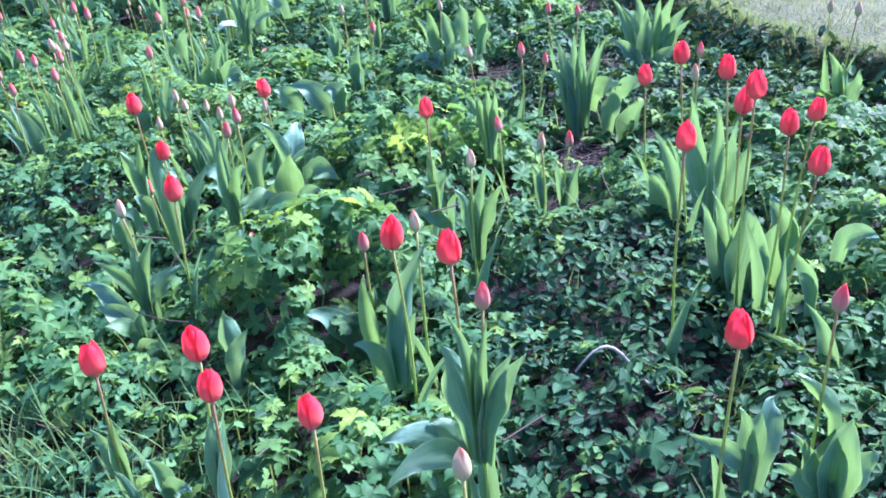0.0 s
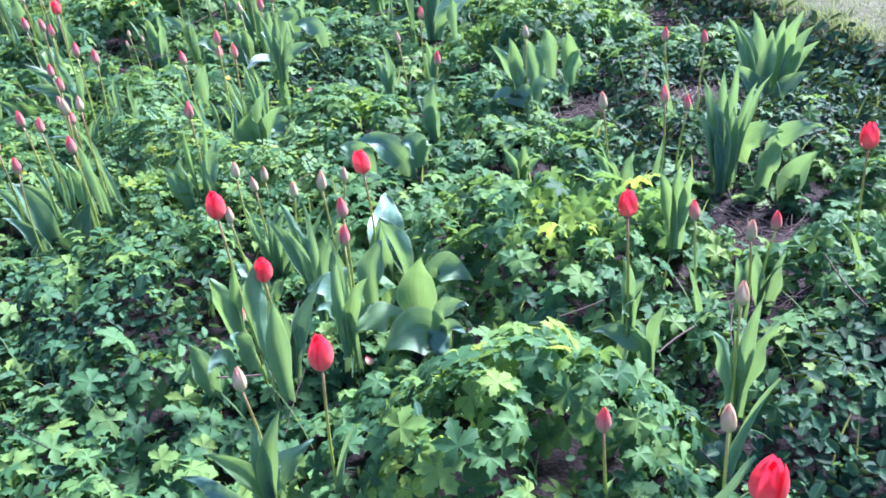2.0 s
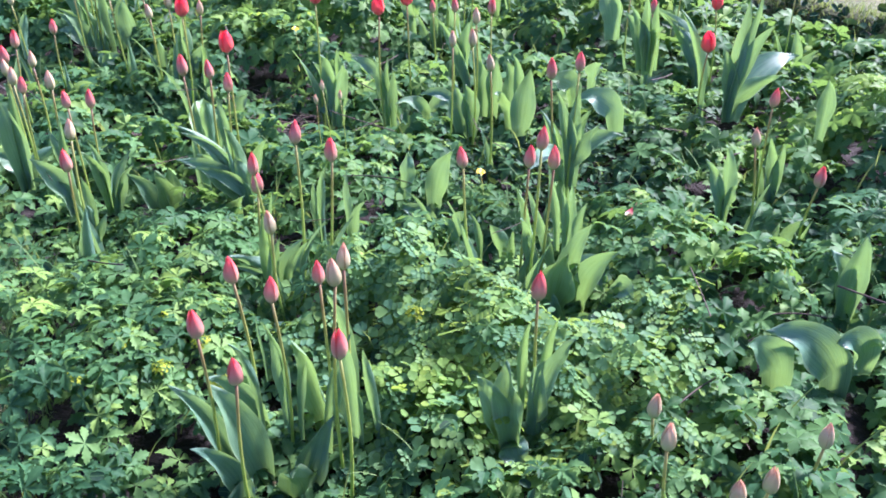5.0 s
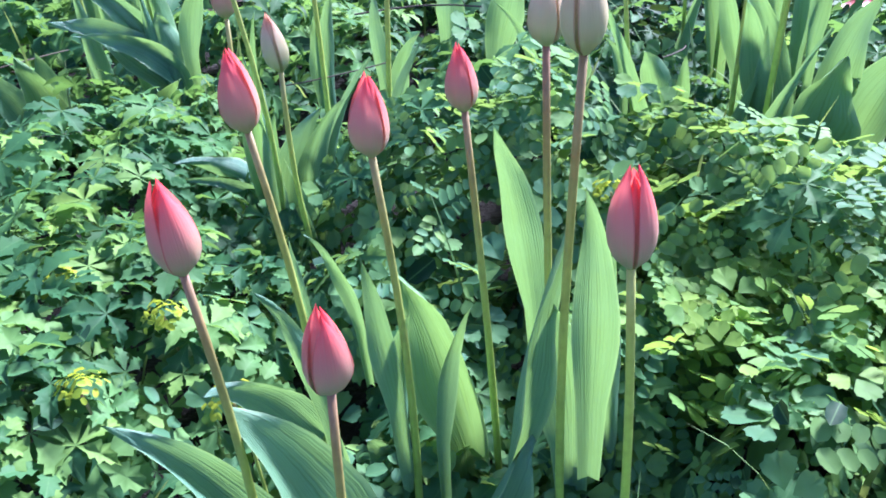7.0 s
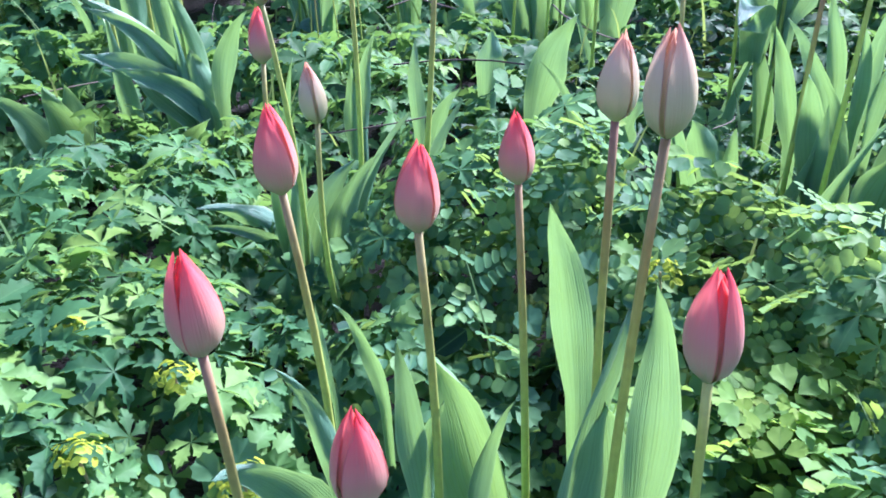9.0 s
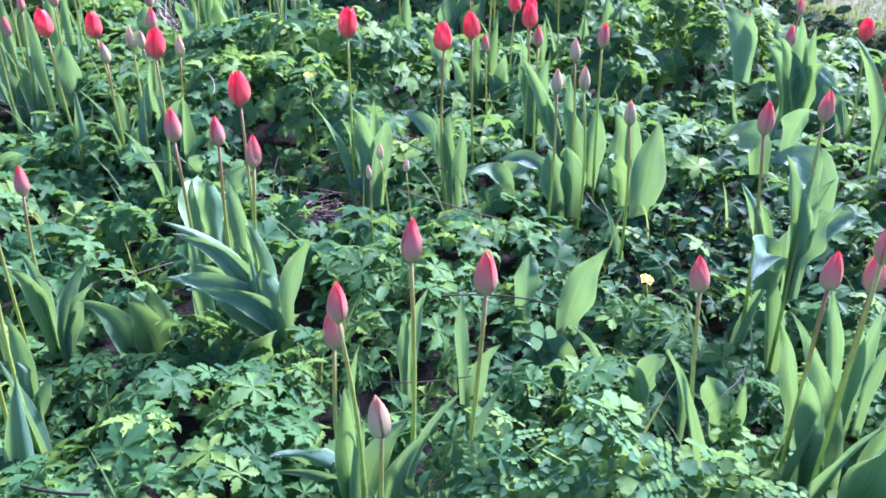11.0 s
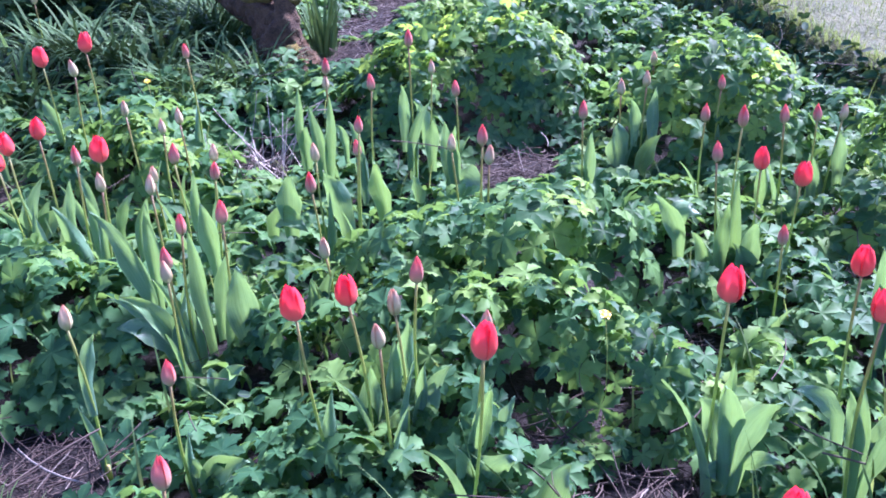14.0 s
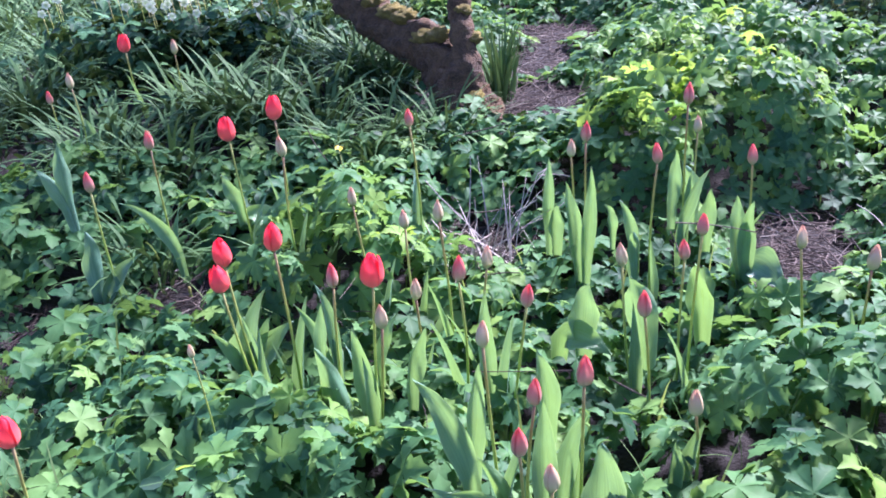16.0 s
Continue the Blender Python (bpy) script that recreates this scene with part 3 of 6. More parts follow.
def leaf_group(face, leaves, loose=0.5):
    """The leaves of one tulip plant: base, tip, width and whether it hangs over."""
    x = sum(q[0] for q in leaves) / len(leaves)
    y = sum(q[1] for q in leaves) / len(leaves)
    z = float(soil(x, y))
    thing = new("tulip_leaf_clump")
    thing.location = (x, y, z)
    broad = sum(q[6] for q in leaves) / len(leaves) > 0.065
    hung = sum(q[7] for q in leaves) * 2 > len(leaves)
    tagged(thing, "broad blue-green tulip leaves hanging over the ground cover" if hung else "broad blue-green tulip leaves standing in a clump" if broad else "narrow upright grey-green tulip leaves", "tulip leaves", "tulip leaf clumps")
    for bx, by, bz, tx, ty, tz, w, arch in leaves:
        me = blade_between((bx - x, by - y, bz - z), (tx - x, ty - y, tz - z), w * (1.15 if arch or y < 2.4 else 0.92), arch, radians(face) + tr.uniform(-0.95, 0.95) * loose, loose)
        child("leaf", me, thing)
    stalk = stem_mesh((0, 0, -0.03), (0, 0, 0.035), 0.005, (0, 0, 0), 4, 7)
    child("stem", stalk, thing)
    DIPS.append((x, y - 0.04, 0.13 if len(leaves) > 2 else 0.09, 0.62))


tulip_clump(-0.02, 0.86, [('g', -0.022, 0.856, 0.577)])
tulip_clump(-0.25, 0.99, [('r', -0.250, 0.987, 0.572)])
tulip_clump(0.42, 1.13, [('r', 0.418, 1.129, 0.582)])
tulip_clump(-0.45, 1.13, [('r', -0.480, 1.188, 0.568), ('r', -0.428, 1.079, 0.560)])
tulip_clump(0.60, 1.21, [('p', 0.603, 1.205, 0.582)])
tulip_clump(-0.01, 1.22, [('r', -0.036, 1.226, 0.707), ('p', 0.014, 1.216, 0.617)])
tulip_clump(-0.70, 1.24, [('r', -0.696, 1.239, 0.511)])
tulip_clump(-0.16, 1.46, [('r', -0.157, 1.457, 0.618)])
tulip_clump(-0.13, 1.67, [('g', -0.131, 1.666, 0.537)])
tulip_clump(0.45, 1.68, [('r', 0.448, 1.681, 0.690)])
tulip_clump(-0.28, 1.84, [('p', -0.278, 1.839, 0.403)])
tulip_clump(-0.84, 1.96, [('r', -0.756, 1.950, 0.524), ('g', -0.914, 1.975, 0.467)])
tulip_clump(-0.01, 1.96, [('g', -0.006, 1.963, 0.550)])
tulip_clump(0.69, 1.98, [('r', 0.563, 2.268, 0.688), ('r', 0.673, 2.216, 0.656), ('r', 0.635, 1.851, 0.733), ('r', 0.724, 1.667, 0.623), ('r', 0.707, 1.821, 0.652), ('r', 0.823, 1.970, 0.620), ('r', 0.675, 2.058, 0.620)])
tulip_clump(-0.13, 2.30, [('r', -0.129, 2.301, 0.570)])
tulip_clump(-0.88, 2.44, [('r', -1.014, 2.461, 0.584), ('p', -0.737, 2.422, 0.498), ('p', -0.995, 2.380, 0.346), ('r', -0.913, 2.341, 0.476), ('p', -0.752, 2.592, 0.482)])
tulip_clump(0.19, 2.48, [('p', 0.073, 2.478, 0.440), ('p', 0.292, 2.523, 0.362), ('g', 0.200, 2.445, 0.389)])
tulip_clump(0.60, 2.57, [('r', 0.534, 2.610, 0.520), ('g', 0.666, 2.529, 0.545)])
tulip_clump(-0.76, 2.81, [('r', -0.708, 2.824, 0.493), ('g', -0.815, 2.786, 0.467)])
tulip_clump(0.75, 2.81, [('p', 0.748, 2.808, 0.528)])
tulip_clump(-0.97, 2.95, [('g', -1.059, 2.740, 0.418), ('g', -1.015, 2.894, 0.427), ('g', -0.788, 3.103, 0.334), ('g', -1.083, 3.010, 0.424), ('g', -0.925, 2.983, 0.358)])
tulip_clump(0.15, 3.14, [('p', 0.272, 3.197, 0.416), ('g', -0.010, 3.094, 0.490), ('p', 0.179, 3.124, 0.477)])
tulip_clump(1.35, 3.21, [('g', 1.392, 3.173, 0.530), ('g', 1.318, 3.241, 0.529)])
tulip_clump(-1.04, 3.21, [('g', -1.045, 3.212, 0.313)])
tulip_clump(-1.69, 3.27, [('p', -1.791, 3.353, 0.521), ('p', -1.711, 3.297, 0.515), ('p', -1.639, 3.370, 0.504), ('p', -1.830, 3.225, 0.495), ('p', -1.758, 3.162, 0.445), ('p', -1.587, 3.177, 0.485), ('g', -1.587, 3.332, 0.558), ('g', -1.595, 3.238, 0.584)])
tulip_clump(-1.25, 3.29, [('p', -1.250, 3.293, 0.516)])
tulip_clump(0.38, 3.59, [('p', 0.431, 3.552, 0.499), ('p', 0.319, 3.624, 0.499)])
tulip_clump(-1.75, 3.74, [('p', -1.723, 3.783, 0.605), ('p', -1.643, 3.725, 0.587), ('p', -1.812, 3.737, 0.551), ('g', -1.771, 3.635, 0.464), ('p', -1.822, 3.802, 0.479)])
tulip_clump(-1.24, 3.74, [('p', -1.364, 3.790, 0.536), ('p', -1.220, 3.742, 0.558), ('p', -1.168, 3.739, 0.555), ('p', -1.204, 3.677, 0.626)])
tulip_clump(-0.13, 3.83, [('g', -0.134, 3.833, 0.492)])
tulip_clump(-2.28, 3.93, [('g', -2.304, 4.020, 0.522), ('p', -2.254, 3.843, 0.519)])
tulip_clump(-0.53, 4.04, [('p', -0.458, 3.992, 0.376), ('g', -0.603, 4.083, 0.446)])
tulip_clump(-1.09, 4.14, [('p', -1.122, 4.171, 0.606), ('p', -1.063, 4.102, 0.645)])
tulip_clump(-0.50, 4.25, [('p', -0.503, 4.252, 0.487)])
tulip_clump(-2.01, 4.29, [('r', -1.988, 4.396, 0.619), ('p', -2.015, 4.276, 0.582), ('p', -1.945, 4.176, 0.580), ('p', -2.089, 4.296, 0.588)])
tulip_clump(-1.26, 4.46, [('g', -1.258, 4.456, 0.529)])
tulip_clump(-1.73, 4.47, [('s', -1.743, 4.463, 0.467), ('s', -1.766, 4.476, 0.420), ('s', -1.693, 4.464, 0.437)])
tulip_clump(-2.57, 4.48, [('p', -2.390, 4.394, 0.462), ('g', -2.611, 4.582, 0.519), ('p', -2.557, 4.368, 0.514), ('p', -2.397, 4.250, 0.514), ('p', -2.708, 4.619, 0.522), ('p', -2.736, 4.772, 0.525), ('g', -2.660, 4.508, 0.520), ('g', -2.609, 4.433, 0.518), ('g', -2.496, 4.406, 0.514)])
tulip_clump(-0.55, 4.74, [('r', -0.545, 4.745, 0.491)])
tulip_clump(-1.37, 4.84, [('r', -1.505, 4.964, 0.594), ('r', -1.341, 5.079, 0.590), ('r', -1.589, 4.791, 0.610), ('p', -1.344, 4.948, 0.567), ('g', -1.278, 4.841, 0.558), ('p', -1.233, 4.771, 0.608), ('g', -1.360, 4.653, 0.541), ('g', -1.298, 4.663, 0.541)])
tulip_clump(-1.80, 4.90, [('r', -1.797, 4.904, 0.622)])
tulip_clump(-2.34, 5.06, [('p', -2.292, 5.164, 0.590), ('g', -2.343, 5.133, 0.546), ('r', -2.429, 5.134, 0.583), ('g', -2.200, 5.000, 0.556), ('r', -2.230, 4.890, 0.590), ('r', -2.526, 5.076, 0.602), ('g', -2.387, 5.040, 0.535)])
tulip_clump(-0.41, 5.13, [('r', -0.409, 5.128, 0.521)])
tulip_clump(-2.76, 5.14, [('p', -2.763, 5.139, 0.460)])
tulip_clump(-0.67, 5.17, [('p', -0.647, 5.074, 0.522), ('g', -0.690, 5.260, 0.526)])
tulip_clump(-2.95, 5.27, [('g', -2.949, 5.271, 0.530)])
tulip_clump(-0.07, 5.28, [('r', -0.072, 5.280, 0.520)])
tulip_clump(-1.42, 5.35, [('p', -1.416, 5.349, 0.460)])
tulip_clump(-0.45, 5.43, [('p', -0.453, 5.426, 0.524)])
tulip_clump(-2.76, 5.56, [('p', -2.791, 5.541, 0.501), ('g', -2.812, 5.672, 0.628), ('g', -2.776, 5.412, 0.532), ('p', -2.661, 5.599, 0.572), ('p', -2.751, 5.583, 0.560)])
tulip_clump(-2.44, 5.65, [('g', -2.441, 5.649, 0.428)])
tulip_clump(-1.32, 5.66, [('p', -1.418, 5.677, 0.549), ('r', -1.249, 5.551, 0.515), ('p', -1.340, 5.704, 0.627), ('r', -1.268, 5.711, 0.501)])
tulip_clump(-3.60, 5.74, [('r', -3.601, 5.739, 0.553)])
tulip_clump(-2.02, 5.83, [('p', -2.039, 5.666, 0.664), ('g', -2.050, 5.987, 0.539), ('g', -1.977, 5.847, 0.545)])
tulip_clump(-3.31, 5.89, [('s', -3.314, 5.893, 0.559)])
tulip_clump(-0.99, 5.91, [('p', -1.081, 5.925, 0.540), ('p', -0.986, 5.910, 0.539), ('g', -0.910, 5.895, 0.538)])
tulip_clump(-2.37, 5.96, [('p', -2.308, 5.922, 0.640), ('p', -2.311, 5.997, 0.549), ('p', -2.450, 5.867, 0.514), ('g', -2.424, 6.061, 0.527)])
tulip_clump(-1.29, 6.00, [('p', -1.288, 6.000, 0.543)])
tulip_clump(-3.11, 6.09, [('r', -2.963, 5.962, 0.631), ('p', -3.040, 6.042, 0.593), ('g', -2.962, 5.887, 0.570), ('r', -3.150, 6.172, 0.638), ('r', -3.278, 6.184, 0.556), ('r', -3.273, 6.288, 0.568)])
tulip_clump(-1.62, 6.13, [('p', -1.618, 6.128, 0.547)])
tulip_clump(-2.81, 6.17, [('g', -2.786, 6.235, 0.617), ('g', -2.963, 6.453, 0.593), ('g', -2.852, 6.358, 0.555), ('g', -2.700, 6.147, 0.528), ('p', -2.789, 5.998, 0.588), ('p', -2.683, 5.870, 0.573), ('g', -2.867, 6.117, 0.493)])
tulip_clump(-1.09, 6.28, [('p', -1.092, 6.279, 0.543)])
tulip_clump(-1.36, 6.36, [('g', -1.419, 6.323, 0.547), ('g', -1.302, 6.390, 0.546)])
tulip_clump(-2.22, 6.36, [('p', -2.220, 6.359, 0.629)])
tulip_clump(-2.00, 6.52, [('p', -1.948, 6.396, 0.574), ('g', -1.975, 6.653, 0.582), ('p', -2.072, 6.511, 0.718)])
tulip_clump(-2.34, 6.60, [('g', -2.339, 6.665, 0.559), ('p', -2.342, 6.527, 0.649)])
tulip_clump(-3.12, 6.61, [('g', -3.117, 6.607, 0.694)])
tulip_clump(-1.17, 6.63, [('g', -1.172, 6.630, 0.546)])
tulip_clump(-2.78, 6.68, [('p', -2.778, 6.681, 0.701)])
tulip_clump(-3.64, 6.78, [('p', -3.637, 6.784, 0.610)])
tulip_clump(-3.20, 6.90, [('r', -3.130, 6.948, 0.703), ('r', -3.263, 6.856, 0.684)])
tulip_clump(-3.49, 6.94, [('p', -3.487, 6.936, 0.658)])
tulip_clump(-3.82, 7.61, [('g', -3.819, 7.614, 0.706)])
tulip_clump(-3.95, 7.80, [('p', -3.949, 7.800, 0.613)])
tulip_clump(-3.59, 7.99, [('g', -3.501, 7.984, 0.707), ('r', -3.683, 7.996, 0.740)])
leaf_group(-113, [(0.906, 1.930, 0.272, 0.969, 1.850, 0.322, 0.058, 1)])
leaf_group(-112, [(0.796, 1.784, 0.207, 0.735, 1.810, 0.336, 0.041, 0), (0.798, 1.783, 0.207, 0.770, 1.795, 0.280, 0.036, 0)])
leaf_group(-115, [(0.806, 1.629, 0.054, 0.733, 1.663, 0.278, 0.043, 0), (0.799, 1.632, 0.054, 0.641, 1.706, 0.178, 0.041, 0), (0.802, 1.632, 0.054, 0.685, 1.700, 0.114, 0.044, 1), (0.814, 1.625, 0.054, 0.841, 1.612, 0.128, 0.036, 0)])
leaf_group(-115, [(0.622, 1.196, 0.313, 0.555, 1.228, 0.415, 0.037, 0)])
leaf_group(-110, [(0.461, 1.119, 0.302, 0.504, 1.177, 0.408, 0.063, 1), (0.455, 1.115, 0.302, 0.430, 1.124, 0.431, 0.035, 0), (0.458, 1.114, 0.302, 0.464, 1.112, 0.427, 0.029, 0), (0.449, 1.118, 0.302, 0.344, 1.156, 0.354, 0.042, 0)])
leaf_group(-116, [(0.636, 1.189, 0.154, 0.625, 1.194, 0.312, 0.076, 0), (0.631, 1.192, 0.154, 0.562, 1.225, 0.283, 0.039, 0), (0.629, 1.192, 0.154, 0.542, 1.235, 0.200, 0.055, 0), (0.637, 1.188, 0.154, 0.648, 1.183, 0.346, 0.071, 0), (0.643, 1.190, 0.154, 0.721, 1.204, 0.245, 0.060, 1)])
leaf_group(-88, [(-0.000, 1.215, 0.303, 0.084, 1.218, 0.493, 0.042, 0), (-0.002, 1.215, 0.303, 0.058, 1.217, 0.495, 0.048, 0), (-0.007, 1.215, 0.303, -0.006, 1.215, 0.530, 0.030, 0), (-0.011, 1.215, 0.303, -0.063, 1.213, 0.523, 0.064, 0), (-0.010, 1.215, 0.303, -0.049, 1.214, 0.580, 0.032, 0), (-0.005, 1.215, 0.303, 0.019, 1.216, 0.574, 0.023, 0)])
leaf_group(-87, [(-0.042, 1.224, 0.268, -0.195, 1.203, 0.318, 0.060, 1), (-0.035, 1.227, 0.268, -0.100, 1.241, 0.333, 0.047, 1), (-0.041, 1.215, 0.268, -0.173, 1.079, 0.318, 0.054, 1)])
leaf_group(-64, [(-0.920, 1.972, 0.173, -1.003, 1.933, 0.336, 0.040, 0), (-0.909, 1.977, 0.173, -0.860, 2.000, 0.366, 0.040, 0), (-0.913, 1.975, 0.173, -0.913, 1.976, 0.366, 0.035, 0), (-0.906, 1.979, 0.173, -0.813, 2.023, 0.264, 0.053, 0), (-0.911, 1.976, 0.173, -0.880, 1.991, 0.233, 0.034, 0)])
leaf_group(-63, [(-0.912, 1.879, 0.145, -1.009, 1.888, 0.225, 0.060, 1), (-0.916, 1.884, 0.145, -1.063, 1.957, 0.265, 0.048, 1), (-0.902, 1.879, 0.145, -0.884, 1.888, 0.209, 0.032, 0), (-0.909, 1.875, 0.145, -0.975, 1.837, 0.195, 0.046, 1)])
leaf_group(-69, [(-0.596, 1.670, 0.153, -0.596, 1.671, 0.331, 0.058, 0)])
leaf_group(-60, [(-0.702, 1.236, 0.208, -0.730, 1.220, 0.367, 0.034, 0), (-0.700, 1.237, 0.208, -0.696, 1.239, 0.376, 0.030, 0)])
leaf_group(-62, [(-0.643, 1.267, 0.160, -0.666, 1.255, 0.255, 0.040, 0), (-0.635, 1.264, 0.160, -0.568, 1.212, 0.210, 0.044, 1)])
leaf_group(-66, [(-0.500, 1.179, 0.225, -0.482, 1.187, 0.413, 0.032, 0), (-0.499, 1.180, 0.225, -0.465, 1.194, 0.400, 0.032, 0)])
leaf_group(-74, [(-0.377, 1.395, 0.006, -0.378, 1.394, 0.121, 0.030, 0)])
leaf_group(-88, [(-0.006, 1.963, 0.315, -0.053, 1.962, 0.471, 0.036, 0), (0.003, 1.963, 0.315, 0.070, 1.964, 0.478, 0.041, 0), (-0.003, 1.963, 0.315, -0.014, 1.963, 0.476, 0.029, 0), (0.000, 1.963, 0.315, 0.031, 1.963, 0.534, 0.029, 0)])
leaf_group(-91, [(0.098, 2.478, 0.052, 0.085, 2.478, 0.174, 0.051, 0), (0.102, 2.478, 0.052, 0.139, 2.477, 0.171, 0.045, 0)])
leaf_group(-93, [(0.196, 2.445, 0.153, 0.168, 2.447, 0.318, 0.035, 0), (0.199, 2.445, 0.153, 0.202, 2.444, 0.317, 0.035, 0)])
leaf_group(-95, [(0.280, 2.525, 0.088, 0.322, 2.521, 0.276, 0.049, 0), (0.275, 2.525, 0.088, 0.252, 2.527, 0.288, 0.043, 0), (0.280, 2.526, 0.088, 0.324, 2.542, 0.148, 0.038, 1)])
leaf_group(-75, [(-0.684, 2.830, 0.121, -0.682, 2.830, 0.316, 0.078, 0), (-0.682, 2.850, 0.121, -0.665, 3.090, 0.259, 0.103, 1), (-0.671, 2.839, 0.121, -0.514, 2.953, 0.202, 0.095, 1), (-0.681, 2.831, 0.121, -0.642, 2.840, 0.202, 0.044, 0), (-0.682, 2.815, 0.121, -0.659, 2.627, 0.171, 0.101, 1), (-0.692, 2.828, 0.121, -0.798, 2.802, 0.142, 0.057, 0)])
leaf_group(-71, [(-0.892, 2.761, 0.165, -0.968, 2.736, 0.403, 0.050, 0), (-0.888, 2.763, 0.165, -0.905, 2.757, 0.360, 0.047, 0), (-0.881, 2.765, 0.165, -0.819, 2.785, 0.384, 0.044, 0), (-0.878, 2.766, 0.165, -0.777, 2.799, 0.366, 0.047, 0), (-0.875, 2.767, 0.165, -0.735, 2.813, 0.337, 0.047, 0), (-0.890, 2.762, 0.165, -0.933, 2.748, 0.446, 0.040, 0), (-0.881, 2.765, 0.165, -0.817, 2.786, 0.237, 0.047, 0)])
leaf_group(-68, [(-0.897, 2.347, 0.224, -0.887, 2.351, 0.355, 0.050, 0), (-0.894, 2.348, 0.224, -0.853, 2.364, 0.328, 0.044, 0), (-0.899, 2.346, 0.224, -0.922, 2.337, 0.335, 0.039, 0), (-0.890, 2.350, 0.224, -0.799, 2.385, 0.408, 0.042, 0)])
leaf_group(-86, [(-0.120, 2.302, 0.309, -0.085, 2.304, 0.378, 0.038, 0), (-0.125, 2.295, 0.309, -0.157, 2.221, 0.349, 0.041, 0), (-0.124, 2.301, 0.309, -0.136, 2.301, 0.444, 0.030, 0)])
leaf_group(-90, [(0.031, 3.094, 0.188, -0.040, 3.094, 0.337, 0.046, 0), (0.034, 3.094, 0.188, 0.011, 3.094, 0.301, 0.042, 0), (0.040, 3.094, 0.188, 0.085, 3.094, 0.318, 0.053, 0)])
leaf_group(-112, [(1.388, 3.174, 0.159, 1.315, 3.205, 0.372, 0.058, 0), (1.392, 3.173, 0.159, 1.365, 3.184, 0.332, 0.058, 0), (1.397, 3.170, 0.159, 1.430, 3.157, 0.304, 0.072, 0), (1.382, 3.177, 0.159, 1.232, 3.240, 0.213, 0.070, 0)])
leaf_group(-93, [(-0.568, 3.998, 0.086, -0.599, 4.000, 0.196, 0.055, 0), (-0.564, 3.998, 0.086, -0.538, 3.997, 0.244, 0.056, 0), (-0.558, 3.998, 0.086, -0.461, 3.992, 0.259, 0.072, 0)])
leaf_group(-103, [(-0.240, 3.298, 0.189, -0.289, 3.310, 0.275, 0.042, 0), (-0.234, 3.297, 0.189, -0.216, 3.292, 0.285, 0.047, 0), (-0.230, 3.296, 0.189, -0.164, 3.280, 0.243, 0.044, 0)])
leaf_group(-96, [(-0.368, 4.236, 0.421, -0.374, 4.237, 0.542, 0.058, 0)])
leaf_group(-83, [(-1.076, 4.100, 0.357, -1.118, 4.095, 0.571, 0.049, 0), (-1.072, 4.101, 0.357, -1.060, 4.102, 0.583, 0.049, 0), (-1.067, 4.101, 0.357, -0.999, 4.109, 0.478, 0.056, 0), (-1.069, 4.101, 0.357, -1.022, 4.107, 0.520, 0.043, 0)])
leaf_group(-121, [(-0.082, 2.270, 0.197, -0.208, 2.314, 0.247, 0.052, 1), (-0.077, 2.270, 0.197, -0.142, 2.309, 0.257, 0.046, 0), (-0.071, 2.266, 0.197, -0.052, 2.255, 0.337, 0.037, 0)])
leaf_group(-85, [(-0.842, 2.585, 0.215, -0.868, 2.583, 0.378, 0.033, 0), (-0.836, 2.585, 0.215, -0.788, 2.589, 0.406, 0.039, 0), (-0.833, 2.588, 0.215, -0.751, 2.625, 0.291, 0.059, 1), (-0.845, 2.584, 0.215, -0.904, 2.580, 0.451, 0.033, 0), (-0.840, 2.585, 0.215, -0.842, 2.585, 0.519, 0.027, 0)])
leaf_group(-81, [(-1.004, 2.896, 0.108, -1.056, 2.888, 0.317, 0.034, 0), (-0.999, 2.897, 0.108, -0.995, 2.898, 0.335, 0.034, 0), (-0.995, 2.898, 0.108, -0.943, 2.906, 0.340, 0.036, 0), (-0.994, 2.898, 0.108, -0.927, 2.908, 0.258, 0.039, 0), (-0.989, 2.899, 0.108, -0.852, 2.920, 0.210, 0.034, 0)])
leaf_group(-80, [(-1.009, 2.755, 0.125, -1.095, 2.814, 0.231, 0.065, 1), (-0.999, 2.751, 0.125, -0.957, 2.771, 0.185, 0.037, 1)])
leaf_group(-79, [(-0.964, 2.465, 0.184, -0.936, 2.409, 0.224, 0.037, 0)])
leaf_group(-89, [(-0.749, 2.421, 0.161, -0.769, 2.421, 0.499, 0.031, 0)])
leaf_group(-103, [(-0.465, 4.726, 0.278, -0.489, 4.732, 0.469, 0.064, 0), (-0.461, 4.725, 0.278, -0.438, 4.720, 0.633, 0.060, 0), (-0.458, 4.724, 0.278, -0.403, 4.711, 0.654, 0.053, 0), (-0.455, 4.724, 0.278, -0.355, 4.700, 0.557, 0.071, 0), (-0.442, 4.738, 0.278, -0.183, 4.891, 0.395, 0.095, 1), (-0.451, 4.723, 0.278, -0.308, 4.689, 0.396, 0.071, 0)])
leaf_group(-107, [(-0.025, 5.264, 0.205, -0.050, 5.272, 0.374, 0.050, 0), (-0.018, 5.262, 0.205, 0.042, 5.243, 0.297, 0.055, 0)])
leaf_group(-102, [(-0.659, 4.095, 0.234, -0.715, 4.107, 0.380, 0.044, 0), (-0.656, 4.094, 0.234, -0.669, 4.097, 0.419, 0.050, 0), (-0.653, 4.093, 0.234, -0.628, 4.088, 0.312, 0.040, 0)])
leaf_group(-105, [(-0.469, 4.243, 0.181, -0.495, 4.250, 0.375, 0.047, 0), (-0.466, 4.242, 0.181, -0.452, 4.238, 0.360, 0.041, 0)])
